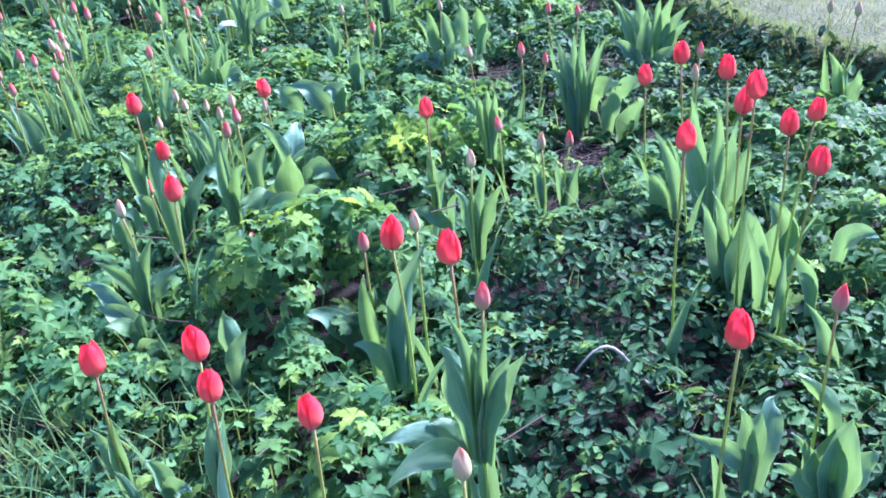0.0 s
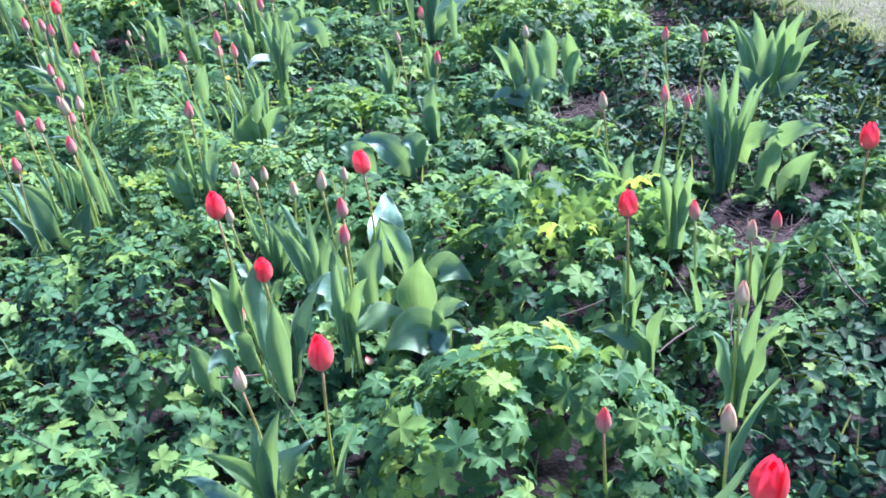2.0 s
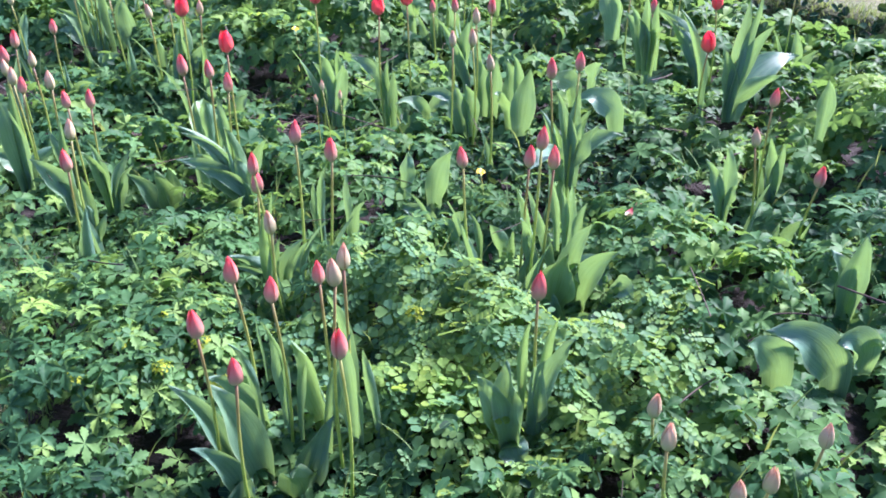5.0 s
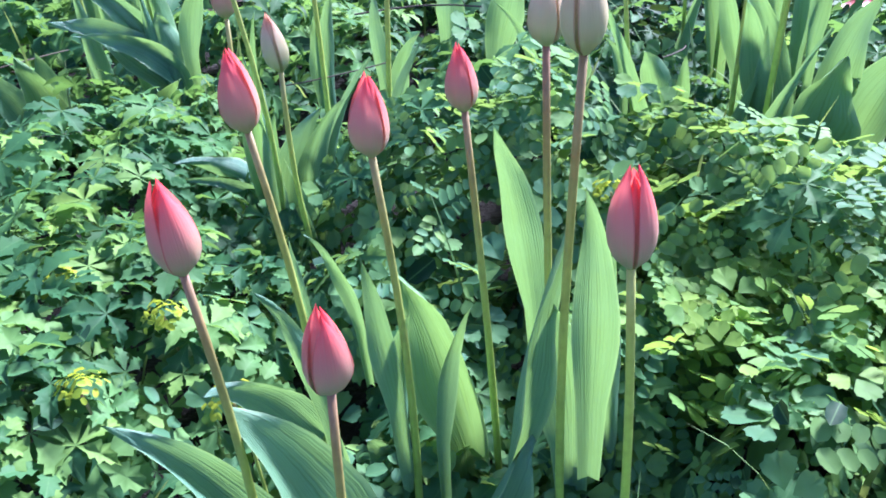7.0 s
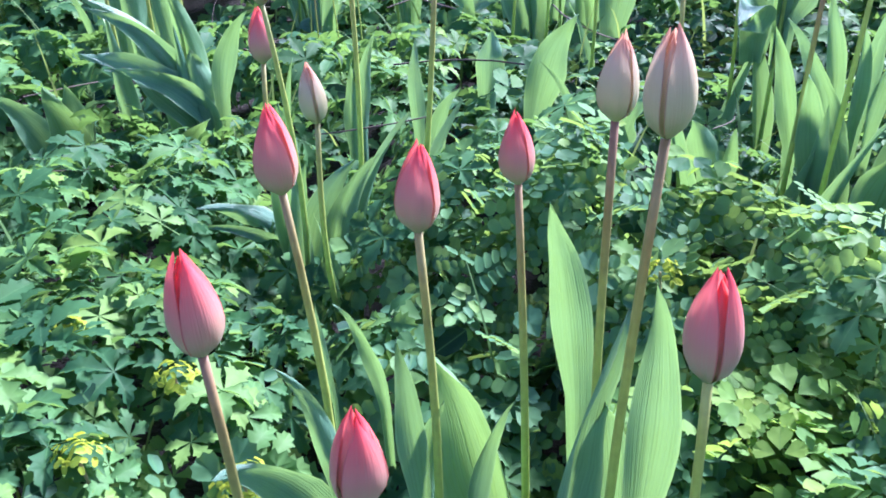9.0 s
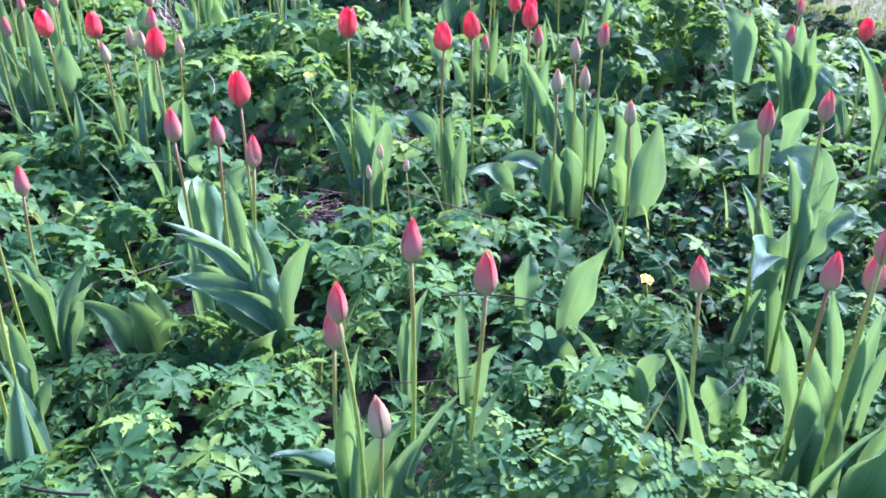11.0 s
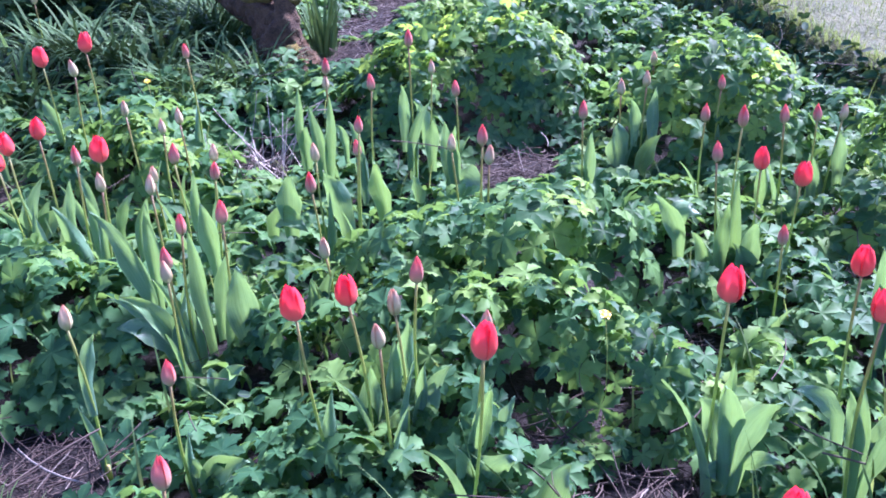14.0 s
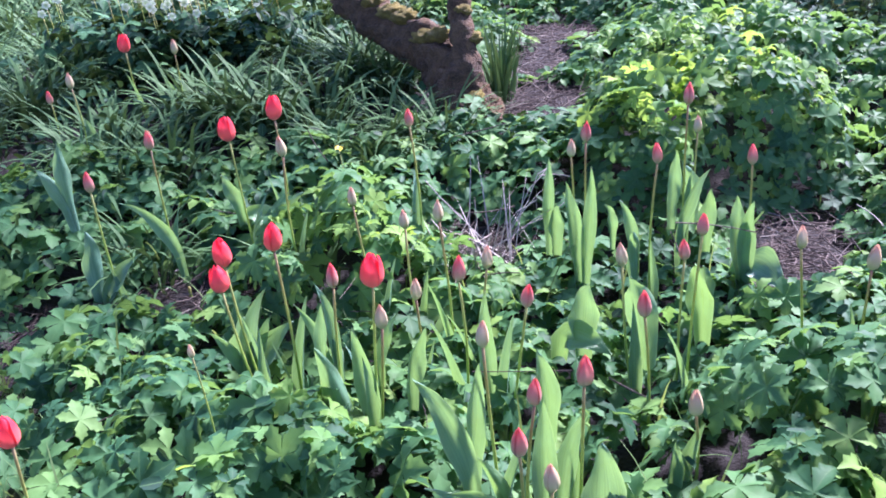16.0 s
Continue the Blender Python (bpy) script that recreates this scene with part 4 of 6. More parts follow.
leaf_group(-65, [(-2.304, 4.021, 0.212, -2.306, 4.020, 0.318, 0.051, 0), (-2.300, 4.022, 0.212, -2.265, 4.038, 0.282, 0.032, 0), (-2.303, 4.021, 0.212, -2.305, 4.020, 0.396, 0.040, 0)])
leaf_group(-117, [(-1.090, 4.154, 0.356, -1.145, 4.183, 0.493, 0.026, 0), (-1.074, 4.151, 0.356, -0.927, 4.136, 0.431, 0.052, 1), (-1.088, 4.153, 0.356, -1.117, 4.168, 0.467, 0.022, 0), (-1.094, 4.140, 0.356, -1.193, 3.989, 0.406, 0.063, 1)])
leaf_group(-116, [(-0.679, 5.096, 0.161, -0.732, 5.198, 0.235, 0.069, 1), (-0.666, 5.091, 0.161, -0.566, 5.137, 0.240, 0.069, 1)])
leaf_group(-120, [(-0.445, 5.149, 0.234, -0.635, 5.261, 0.485, 0.073, 0), (-0.441, 5.147, 0.234, -0.579, 5.228, 0.460, 0.058, 0), (-0.436, 5.144, 0.234, -0.522, 5.195, 0.418, 0.073, 0), (-0.432, 5.142, 0.234, -0.462, 5.160, 0.362, 0.064, 0)])
leaf_group(-123, [(-0.549, 4.747, 0.272, -0.634, 4.803, 0.588, 0.045, 0)])
leaf_group(-75, [(-2.487, 5.637, 0.218, -2.475, 5.640, 0.362, 0.041, 0), (-2.483, 5.638, 0.218, -2.416, 5.655, 0.374, 0.041, 0)])
leaf_group(-78, [(-2.092, 4.383, 0.332, -2.096, 4.487, 0.424, 0.066, 1)])
leaf_group(-117, [(-1.432, 4.925, 0.209, -1.344, 4.870, 0.259, 0.058, 1)])
leaf_group(-76, [(-2.795, 5.572, 0.246, -2.790, 5.573, 0.346, 0.048, 0), (-2.804, 5.570, 0.246, -2.910, 5.543, 0.424, 0.058, 0), (-2.806, 5.573, 0.246, -2.944, 5.589, 0.318, 0.058, 1)])
leaf_group(-76, [(-2.723, 5.426, 0.213, -2.728, 5.440, 0.271, 0.029, 1), (-2.717, 5.425, 0.213, -2.651, 5.434, 0.263, 0.042, 1)])
leaf_group(-69, [(-2.943, 5.274, 0.348, -2.910, 5.286, 0.482, 0.040, 0)])
leaf_group(-74, [(-2.741, 5.146, 0.196, -2.751, 5.143, 0.260, 0.031, 0), (-2.733, 5.144, 0.196, -2.645, 5.115, 0.246, 0.054, 1)])
leaf_group(-103, [(-1.607, 6.125, 0.303, -1.656, 6.136, 0.385, 0.047, 0), (-1.602, 6.124, 0.303, -1.589, 6.121, 0.479, 0.047, 0)])
leaf_group(-113, [(-1.120, 5.942, 0.248, -1.118, 5.941, 0.402, 0.047, 0)])
leaf_group(-116, [(-0.970, 5.902, 0.302, -0.991, 5.912, 0.414, 0.054, 0)])
leaf_group(-118, [(-0.902, 5.890, 0.336, -0.911, 5.895, 0.484, 0.054, 0)])
leaf_group(-122, [(-0.818, 5.656, 0.240, -0.863, 5.684, 0.344, 0.057, 0), (-0.806, 5.658, 0.240, -0.697, 5.717, 0.331, 0.074, 1)])
leaf_group(-69, [(-2.775, 4.757, 0.289, -2.797, 4.749, 0.388, 0.043, 0), (-2.770, 4.759, 0.289, -2.730, 4.774, 0.491, 0.034, 0)])
leaf_group(-82, [(-3.275, 6.288, 0.249, -3.343, 6.279, 0.379, 0.046, 0), (-3.268, 6.289, 0.249, -3.256, 6.290, 0.401, 0.073, 0), (-3.264, 6.289, 0.249, -3.193, 6.298, 0.461, 0.050, 0), (-3.264, 6.289, 0.249, -3.193, 6.298, 0.385, 0.057, 0), (-3.260, 6.290, 0.249, -3.144, 6.304, 0.358, 0.080, 0)])
leaf_group(-89, [(-3.062, 6.173, 0.280, -3.131, 6.172, 0.472, 0.037, 0), (-3.059, 6.173, 0.280, -3.081, 6.172, 0.519, 0.037, 0), (-3.057, 6.173, 0.280, -3.058, 6.173, 0.371, 0.043, 0)])
leaf_group(-116, [(-2.102, 6.299, 0.216, -2.112, 6.304, 0.330, 0.055, 0)])
leaf_group(-74, [(-3.682, 6.772, 0.269, -3.677, 6.773, 0.477, 0.070, 0), (-3.673, 6.774, 0.269, -3.555, 6.807, 0.373, 0.056, 0)])
leaf_group(-80, [(-3.451, 6.824, 0.326, -3.578, 6.803, 0.533, 0.050, 0)])
leaf_group(-84, [(-3.270, 6.936, 0.413, -3.311, 6.932, 0.529, 0.056, 0)])
leaf_group(-87, [(-3.172, 6.947, 0.337, -3.288, 6.953, 0.391, 0.066, 1), (-3.156, 6.947, 0.337, -3.079, 6.951, 0.433, 0.049, 0)])
leaf_group(-74, [(-3.696, 6.768, 0.532, -3.751, 6.752, 0.675, 0.048, 0), (-3.691, 6.769, 0.532, -3.683, 6.771, 0.736, 0.054, 0)])
leaf_group(-76, [(-3.785, 7.622, 0.329, -3.803, 7.618, 0.568, 0.072, 0), (-3.778, 7.624, 0.329, -3.710, 7.640, 0.485, 0.065, 0)])
leaf_group(-66, [(-2.641, 4.420, 0.209, -2.662, 4.410, 0.459, 0.085, 0), (-2.638, 4.421, 0.209, -2.627, 4.425, 0.505, 0.036, 0), (-2.632, 4.423, 0.209, -2.543, 4.462, 0.294, 0.065, 0), (-2.645, 4.422, 0.209, -2.721, 4.440, 0.289, 0.056, 1)])
leaf_group(-71, [(-2.501, 4.404, 0.205, -2.529, 4.395, 0.371, 0.039, 0), (-2.499, 4.405, 0.205, -2.494, 4.407, 0.409, 0.029, 0)])
leaf_group(-71, [(-2.438, 4.236, 0.231, -2.514, 4.211, 0.360, 0.075, 0), (-2.435, 4.237, 0.231, -2.480, 4.223, 0.288, 0.037, 0)])
leaf_group(-81, [(-0.800, 2.585, 0.140, -0.712, 2.597, 0.190, 0.052, 1)])
leaf_group(-110, [(-0.059, 1.987, 0.008, -0.133, 2.074, 0.114, 0.078, 1), (-0.047, 1.985, 0.008, 0.036, 2.046, 0.140, 0.082, 1)])
leaf_group(-71, [(-1.089, 2.348, 0.160, -1.113, 2.340, 0.302, 0.057, 0)])
leaf_group(-106, [(-0.496, 3.670, 0.197, -0.550, 3.686, 0.346, 0.077, 0), (-0.491, 3.669, 0.197, -0.484, 3.667, 0.396, 0.071, 0)])
leaf_group(-63, [(-0.903, 1.878, 0.075, -0.824, 1.930, 0.134, 0.057, 1), (-0.898, 1.867, 0.075, -0.756, 1.777, 0.115, 0.089, 0)])
leaf_group(-71, [(-0.598, 1.657, 0.152, -0.547, 1.674, 0.276, 0.043, 0)])
leaf_group(-86, [(-1.808, 3.786, 0.197, -1.810, 3.768, 0.416, 0.037, 0), (-1.807, 3.821, 0.249, -1.790, 3.799, 0.454, 0.015, 0), (-1.797, 3.793, 0.180, -1.731, 3.811, 0.327, 0.051, 0), (-1.771, 3.770, 0.197, -1.707, 3.732, 0.362, 0.042, 0), (-1.779, 3.776, 0.186, -1.728, 3.782, 0.249, 0.034, 0), (-1.806, 3.814, 0.186, -1.925, 3.795, 0.265, 0.023, 0), (-1.822, 3.825, 0.214, -1.919, 3.805, 0.283, 0.038, 0), (-1.807, 3.807, 0.202, -1.788, 3.817, 0.326, 0.029, 0)], 0.4)
leaf_group(-91, [(-1.713, 4.013, 0.250, -1.691, 3.972, 0.433, 0.028, 0), (-1.726, 4.010, 0.250, -1.723, 3.978, 0.392, 0.025, 0)], 0.4)
leaf_group(-95, [(-1.639, 3.961, 0.281, -1.639, 3.977, 0.420, 0.027, 0), (-1.630, 3.933, 0.225, -1.592, 3.907, 0.373, 0.036, 0)], 0.4)
leaf_group(-83, [(-1.958, 4.206, 0.265, -2.113, 4.203, 0.458, 0.042, 0), (-1.951, 4.225, 0.253, -2.096, 4.193, 0.439, 0.049, 0), (-1.952, 4.206, 0.229, -2.100, 4.145, 0.383, 0.080, 0), (-1.942, 4.208, 0.234, -2.072, 4.146, 0.358, 0.051, 0), (-1.939, 4.205, 0.258, -1.968, 4.165, 0.463, 0.049, 0), (-1.921, 4.212, 0.270, -1.863, 4.172, 0.424, 0.044, 0), (-1.990, 4.238, 0.271, -2.073, 4.238, 0.356, 0.051, 0), (-1.948, 4.195, 0.259, -1.956, 4.199, 0.366, 0.067, 0)], 0.4)
leaf_group(-83, [(-1.997, 4.331, 0.291, -2.014, 4.317, 0.498, 0.039, 0), (-2.029, 4.319, 0.292, -2.015, 4.320, 0.444, 0.030, 0), (-2.052, 4.345, 0.351, -2.057, 4.337, 0.480, 0.056, 0), (-2.082, 4.342, 0.353, -2.075, 4.322, 0.480, 0.026, 0)], 0.4)
leaf_group(-73, [(-2.201, 4.272, 0.118, -2.266, 4.207, 0.316, 0.071, 0), (-2.164, 4.269, 0.111, -2.184, 4.217, 0.317, 0.078, 0), (-2.173, 4.302, 0.159, -2.163, 4.254, 0.312, 0.061, 0), (-2.156, 4.256, 0.110, -2.225, 4.247, 0.192, 0.052, 0)], 0.4)
leaf_group(-77, [(-1.998, 4.172, 0.124, -1.933, 4.135, 0.277, 0.094, 0), (-2.040, 4.169, 0.108, -2.022, 4.152, 0.199, 0.056, 0)], 0.4)
leaf_group(-67, [(-2.358, 4.307, 0.205, -2.386, 4.301, 0.372, 0.032, 0), (-2.360, 4.304, 0.189, -2.401, 4.266, 0.358, 0.044, 0), (-2.337, 4.283, 0.200, -2.278, 4.323, 0.333, 0.044, 0), (-2.336, 4.286, 0.155, -2.257, 4.265, 0.317, 0.039, 0)], 0.4)
leaf_group(-104, [(-1.301, 4.870, 0.292, -1.411, 4.859, 0.557, 0.041, 0), (-1.298, 4.888, 0.300, -1.378, 4.917, 0.487, 0.044, 0), (-1.295, 4.877, 0.289, -1.347, 4.855, 0.462, 0.041, 0), (-1.259, 4.899, 0.287, -1.269, 4.919, 0.483, 0.038, 0), (-1.249, 4.869, 0.253, -1.281, 4.895, 0.406, 0.069, 0), (-1.220, 4.871, 0.251, -1.206, 4.863, 0.413, 0.069, 0), (-1.158, 4.845, 0.198, -1.182, 4.802, 0.431, 0.079, 0), (-1.130, 4.829, 0.203, -1.161, 4.787, 0.449, 0.054, 0)], 0.4)
leaf_group(-107, [(-1.141, 4.688, 0.205, -1.109, 4.693, 0.430, 0.098, 0), (-1.319, 4.728, 0.225, -1.350, 4.754, 0.360, 0.089, 0), (-1.295, 4.717, 0.243, -1.317, 4.714, 0.373, 0.074, 0), (-1.351, 4.767, 0.296, -1.465, 4.771, 0.321, 0.039, 1), (-1.436, 4.736, 0.270, -1.542, 4.684, 0.323, 0.045, 1), (-1.170, 4.721, 0.264, -1.231, 4.660, 0.360, 0.039, 1)], 0.4)
leaf_group(-120, [(-0.716, 4.902, 0.399, -0.788, 4.933, 0.549, 0.047, 0), (-0.713, 4.885, 0.404, -0.772, 4.898, 0.573, 0.047, 0), (-0.688, 4.890, 0.402, -0.723, 4.884, 0.615, 0.047, 0), (-0.695, 4.881, 0.390, -0.667, 4.839, 0.514, 0.079, 0), (-0.668, 4.899, 0.398, -0.680, 4.888, 0.586, 0.038, 0), (-0.706, 4.883, 0.404, -0.744, 4.869, 0.536, 0.047, 0)], 0.4)
leaf_group(-116, [(-0.809, 4.990, 0.479, -0.860, 5.012, 0.620, 0.090, 0), (-0.777, 5.017, 0.471, -0.794, 5.006, 0.603, 0.048, 0)], 0.4)
leaf_group(-119, [(-1.023, 4.366, 0.478, -1.099, 4.392, 0.500, 0.066, 1), (-0.910, 4.319, 0.417, -1.025, 4.328, 0.469, 0.076, 1), (-0.979, 4.353, 0.508, -0.963, 4.319, 0.568, 0.055, 0)], 0.4)
leaf_group(-104, [(-1.415, 4.153, 0.138, -1.522, 4.167, 0.219, 0.059, 1), (-1.427, 4.142, 0.115, -1.543, 4.129, 0.181, 0.055, 1), (-1.417, 4.132, 0.107, -1.507, 4.121, 0.146, 0.050, 1), (-1.426, 4.195, 0.214, -1.372, 4.148, 0.395, 0.075, 0), (-1.506, 4.193, 0.256, -1.492, 4.206, 0.367, 0.057, 0)], 0.4)
leaf_group(-109, [(-1.416, 3.922, 0.229, -1.495, 3.898, 0.404, 0.019, 0), (-1.383, 3.901, 0.231, -1.408, 3.898, 0.337, 0.039, 0), (-1.372, 3.927, 0.254, -1.352, 3.885, 0.346, 0.039, 1), (-1.313, 3.900, 0.232, -1.340, 3.910, 0.334, 0.023, 0), (-1.258, 3.887, 0.216, -1.293, 3.880, 0.316, 0.050, 0), (-1.240, 3.877, 0.207, -1.237, 3.869, 0.306, 0.025, 0)], 0.4)
leaf_group(-84, [(-1.112, 3.739, 0.266, -0.992, 3.739, 0.197, 0.087, 1), (-1.166, 3.692, 0.203, -1.136, 3.664, 0.355, 0.110, 0), (-1.160, 3.643, 0.137, -1.168, 3.646, 0.267, 0.053, 0), (-1.149, 3.652, 0.112, -1.061, 3.636, 0.208, 0.065, 1)], 0.4)
leaf_group(-96, [(-0.730, 3.433, 0.194, -0.824, 3.398, 0.301, 0.087, 1), (-0.597, 3.446, 0.170, -0.766, 3.450, 0.298, 0.094, 1), (-0.554, 3.459, 0.223, -0.622, 3.435, 0.274, 0.087, 1), (-0.547, 3.469, 0.199, -0.532, 3.426, 0.278, 0.049, 1)], 0.4)
leaf_group(-107, [(-0.167, 3.869, 0.260, -0.260, 3.903, 0.438, 0.063, 0), (-0.161, 3.857, 0.280, -0.192, 3.839, 0.475, 0.067, 0), (-0.095, 3.885, 0.284, -0.135, 3.886, 0.456, 0.091, 0), (-0.156, 3.846, 0.270, -0.213, 3.874, 0.410, 0.059, 0), (-0.026, 3.898, 0.332, -0.054, 3.914, 0.477, 0.094, 0), (0.036, 3.899, 0.309, 0.020, 3.864, 0.473, 0.083, 0), (0.031, 3.869, 0.307, 0.067, 3.856, 0.402, 0.079, 0)], 0.4)
leaf_group(-106, [(-0.188, 3.819, 0.264, -0.281, 3.787, 0.253, 0.050, 1), (-0.171, 3.818, 0.264, -0.160, 3.780, 0.220, 0.105, 1), (-0.103, 3.803, 0.289, -0.060, 3.758, 0.310, 0.058, 1), (-0.005, 3.830, 0.278, 0.009, 3.794, 0.242, 0.043, 1)], 0.4)
leaf_group(-102, [(0.717, 3.834, 0.183, 0.610, 3.848, 0.470, 0.058, 0), (0.741, 3.831, 0.169, 0.655, 3.842, 0.433, 0.069, 0), (0.758, 3.856, 0.172, 0.717, 3.875, 0.477, 0.074, 0), (0.760, 3.815, 0.172, 0.752, 3.769, 0.431, 0.080, 0), (0.793, 3.855, 0.169, 0.814, 3.799, 0.463, 0.069, 0), (0.812, 3.837, 0.173, 0.863, 3.777, 0.486, 0.074, 0), (0.828, 3.851, 0.155, 0.936, 3.828, 0.411, 0.080, 0), (0.839, 3.850, 0.167, 0.943, 3.783, 0.365, 0.058, 0)], 0.4)
leaf_group(-103, [(0.752, 3.779, 0.184, 0.669, 3.751, 0.208, 0.078, 1), (0.713, 3.759, 0.182, 0.595, 3.782, 0.304, 0.078, 0), (0.793, 3.757, 0.176, 0.894, 3.747, 0.264, 0.078, 0)], 0.4)
leaf_group(-99, [(0.376, 3.172, 0.159, 0.311, 3.182, 0.495, 0.059, 0), (0.388, 3.185, 0.164, 0.382, 3.203, 0.507, 0.054, 0), (0.405, 3.189, 0.161, 0.412, 3.159, 0.545, 0.050, 0), (0.367, 3.180, 0.146, 0.286, 3.149, 0.394, 0.068, 0), (0.419, 3.189, 0.160, 0.469, 3.159, 0.476, 0.045, 0), (0.425, 3.165, 0.190, 0.493, 3.120, 0.510, 0.036, 0), (0.380, 3.156, 0.165, 0.346, 3.161, 0.424, 0.059, 0), (0.397, 3.175, 0.156, 0.403, 3.157, 0.404, 0.054, 0)], 0.4)
leaf_group(-100, [(0.521, 3.156, 0.248, 0.644, 3.053, 0.349, 0.062, 1), (0.435, 3.168, 0.262, 0.545, 3.113, 0.322, 0.075, 1), (0.563, 3.081, 0.122, 0.625, 3.025, 0.290, 0.097, 0), (0.496, 3.120, 0.180, 0.514, 3.080, 0.326, 0.088, 0)], 0.4)
leaf_group(-93, [(0.036, 2.544, 0.353, 0.013, 2.551, 0.517, 0.047, 0), (0.047, 2.551, 0.349, 0.043, 2.514, 0.544, 0.051, 0), (0.056, 2.537, 0.354, 0.072, 2.501, 0.536, 0.040, 0), (0.061, 2.565, 0.342, 0.094, 2.526, 0.446, 0.036, 0)], 0.4)
leaf_group(-109, [(0.615, 2.426, 0.135, 0.534, 2.473, 0.398, 0.053, 0), (0.584, 2.388, 0.085, 0.505, 2.371, 0.308, 0.117, 0), (0.676, 2.399, 0.143, 0.602, 2.426, 0.430, 0.071, 0), (0.688, 2.414, 0.152, 0.630, 2.417, 0.510, 0.060, 0), (0.714, 2.420, 0.147, 0.709, 2.408, 0.487, 0.053, 0), (0.742, 2.433, 0.138, 0.778, 2.440, 0.424, 0.046, 0), (0.756, 2.407, 0.150, 0.814, 2.396, 0.358, 0.082, 0)], 0.4)
leaf_group(-112, [(0.665, 2.010, 0.069, 0.588, 2.059, 0.348, 0.059, 0), (0.685, 2.045, 0.061, 0.608, 2.034, 0.391, 0.044, 0), (0.707, 2.015, 0.079, 0.696, 2.003, 0.355, 0.109, 0), (0.763, 2.009, 0.060, 0.773, 2.003, 0.304, 0.084, 0), (0.707, 2.017, 0.060, 0.731, 1.979, 0.228, 0.062, 0), (0.659, 2.032, 0.072, 0.548, 2.040, 0.116, 0.040, 1)], 0.4)
leaf_group(-114, [(0.843, 2.113, 0.119, 0.790, 2.136, 0.323, 0.073, 0), (0.848, 2.108, 0.114, 0.844, 2.089, 0.263, 0.057, 0)], 0.4)
leaf_group(-82, [(-0.329, 1.833, 0.107, -0.443, 1.779, 0.239, 0.064, 1)], 0.4)
leaf_group(-87, [(-0.186, 1.598, 0.196, -0.106, 1.611, 0.506, 0.059, 0), (-0.251, 1.618, 0.214, -0.247, 1.596, 0.450, 0.039, 0), (-0.182, 1.617, 0.172, -0.140, 1.613, 0.339, 0.039, 0), (-0.199, 1.617, 0.173, -0.203, 1.593, 0.370, 0.044, 0), (-0.210, 1.603, 0.179, -0.287, 1.560, 0.294, 0.044, 1)], 0.4)
leaf_group(-91, [(-0.595, 2.530, 0.189, -0.571, 2.481, 0.384, 0.122, 0), (-0.610, 2.578, 0.279, -0.666, 2.550, 0.468, 0.058, 0), (-0.707, 2.569, 0.266, -0.664, 2.573, 0.392, 0.082, 0), (-0.552, 2.613, 0.271, -0.450, 2.581, 0.242, 0.077, 1), (-0.676, 2.567, 0.218, -0.636, 2.555, 0.253, 0.040, 0)], 0.3)
leaf_group(-92, [(-0.553, 2.426, 0.204, -0.685, 2.391, 0.192, 0.115, 1), (-0.568, 2.418, 0.212, -0.534, 2.348, 0.161, 0.063, 1), (-0.644, 2.438, 0.251, -0.750, 2.412, 0.240, 0.073, 1), (-0.550, 2.433, 0.251, -0.473, 2.398, 0.290, 0.043, 1), (-0.541, 2.424, 0.204, -0.486, 2.346, 0.246, 0.038, 1), (-0.638, 2.386, 0.140, -0.666, 2.369, 0.077, 0.048, 1)], 0.3)
leaf_group(-86, [(-0.765, 2.426, 0.215, -0.694, 2.382, 0.405, 0.048, 0), (-0.774, 2.418, 0.215, -0.762, 2.395, 0.490, 0.035, 0), (-0.769, 2.484, 0.305, -0.841, 2.423, 0.356, 0.070, 1), (-0.774, 2.453, 0.255, -0.824, 2.391, 0.324, 0.038, 1)], 0.3)
leaf_group(-79, [(-0.991, 2.308, 0.306, -1.010, 2.277, 0.503, 0.050, 0), (-0.988, 2.326, 0.304, -0.964, 2.311, 0.519, 0.030, 0), (-0.942, 2.308, 0.335, -0.928, 2.327, 0.496, 0.050, 0), (-0.901, 2.276, 0.215, -0.886, 2.264, 0.443, 0.053, 0), (-1.011, 2.284, 0.287, -1.041, 2.197, 0.321, 0.041, 1), (-0.974, 2.302, 0.288, -0.989, 2.235, 0.374, 0.046, 1)], 0.3)
leaf_group(-87, [(-2.407, 5.169, 0.233, -2.396, 5.129, 0.416, 0.059, 0), (-2.351, 5.201, 0.267, -2.338, 5.195, 0.431, 0.041, 0), (-2.318, 5.200, 0.278, -2.312, 5.165, 0.487, 0.047, 0), (-2.312, 5.150, 0.230, -2.237, 5.140, 0.387, 0.059, 0), (-2.367, 5.131, 0.189, -2.341, 5.096, 0.340, 0.059, 0)], 0.4)
leaf_group(-90, [(-2.227, 5.003, 0.219, -2.202, 4.961, 0.442, 0.044, 0), (-2.236, 4.988, 0.172, -2.272, 4.962, 0.331, 0.047, 0), (-2.231, 4.991, 0.184, -2.165, 4.941, 0.292, 0.060, 1), (-2.209, 4.961, 0.186, -2.115, 4.908, 0.056, 0.085, 1), (-2.124, 4.930, 0.149, -2.060, 4.935, 0.271, 0.096, 0), (-2.165, 5.028, 0.280, -2.136, 5.044, 0.359, 0.033, 0)], 0.4)
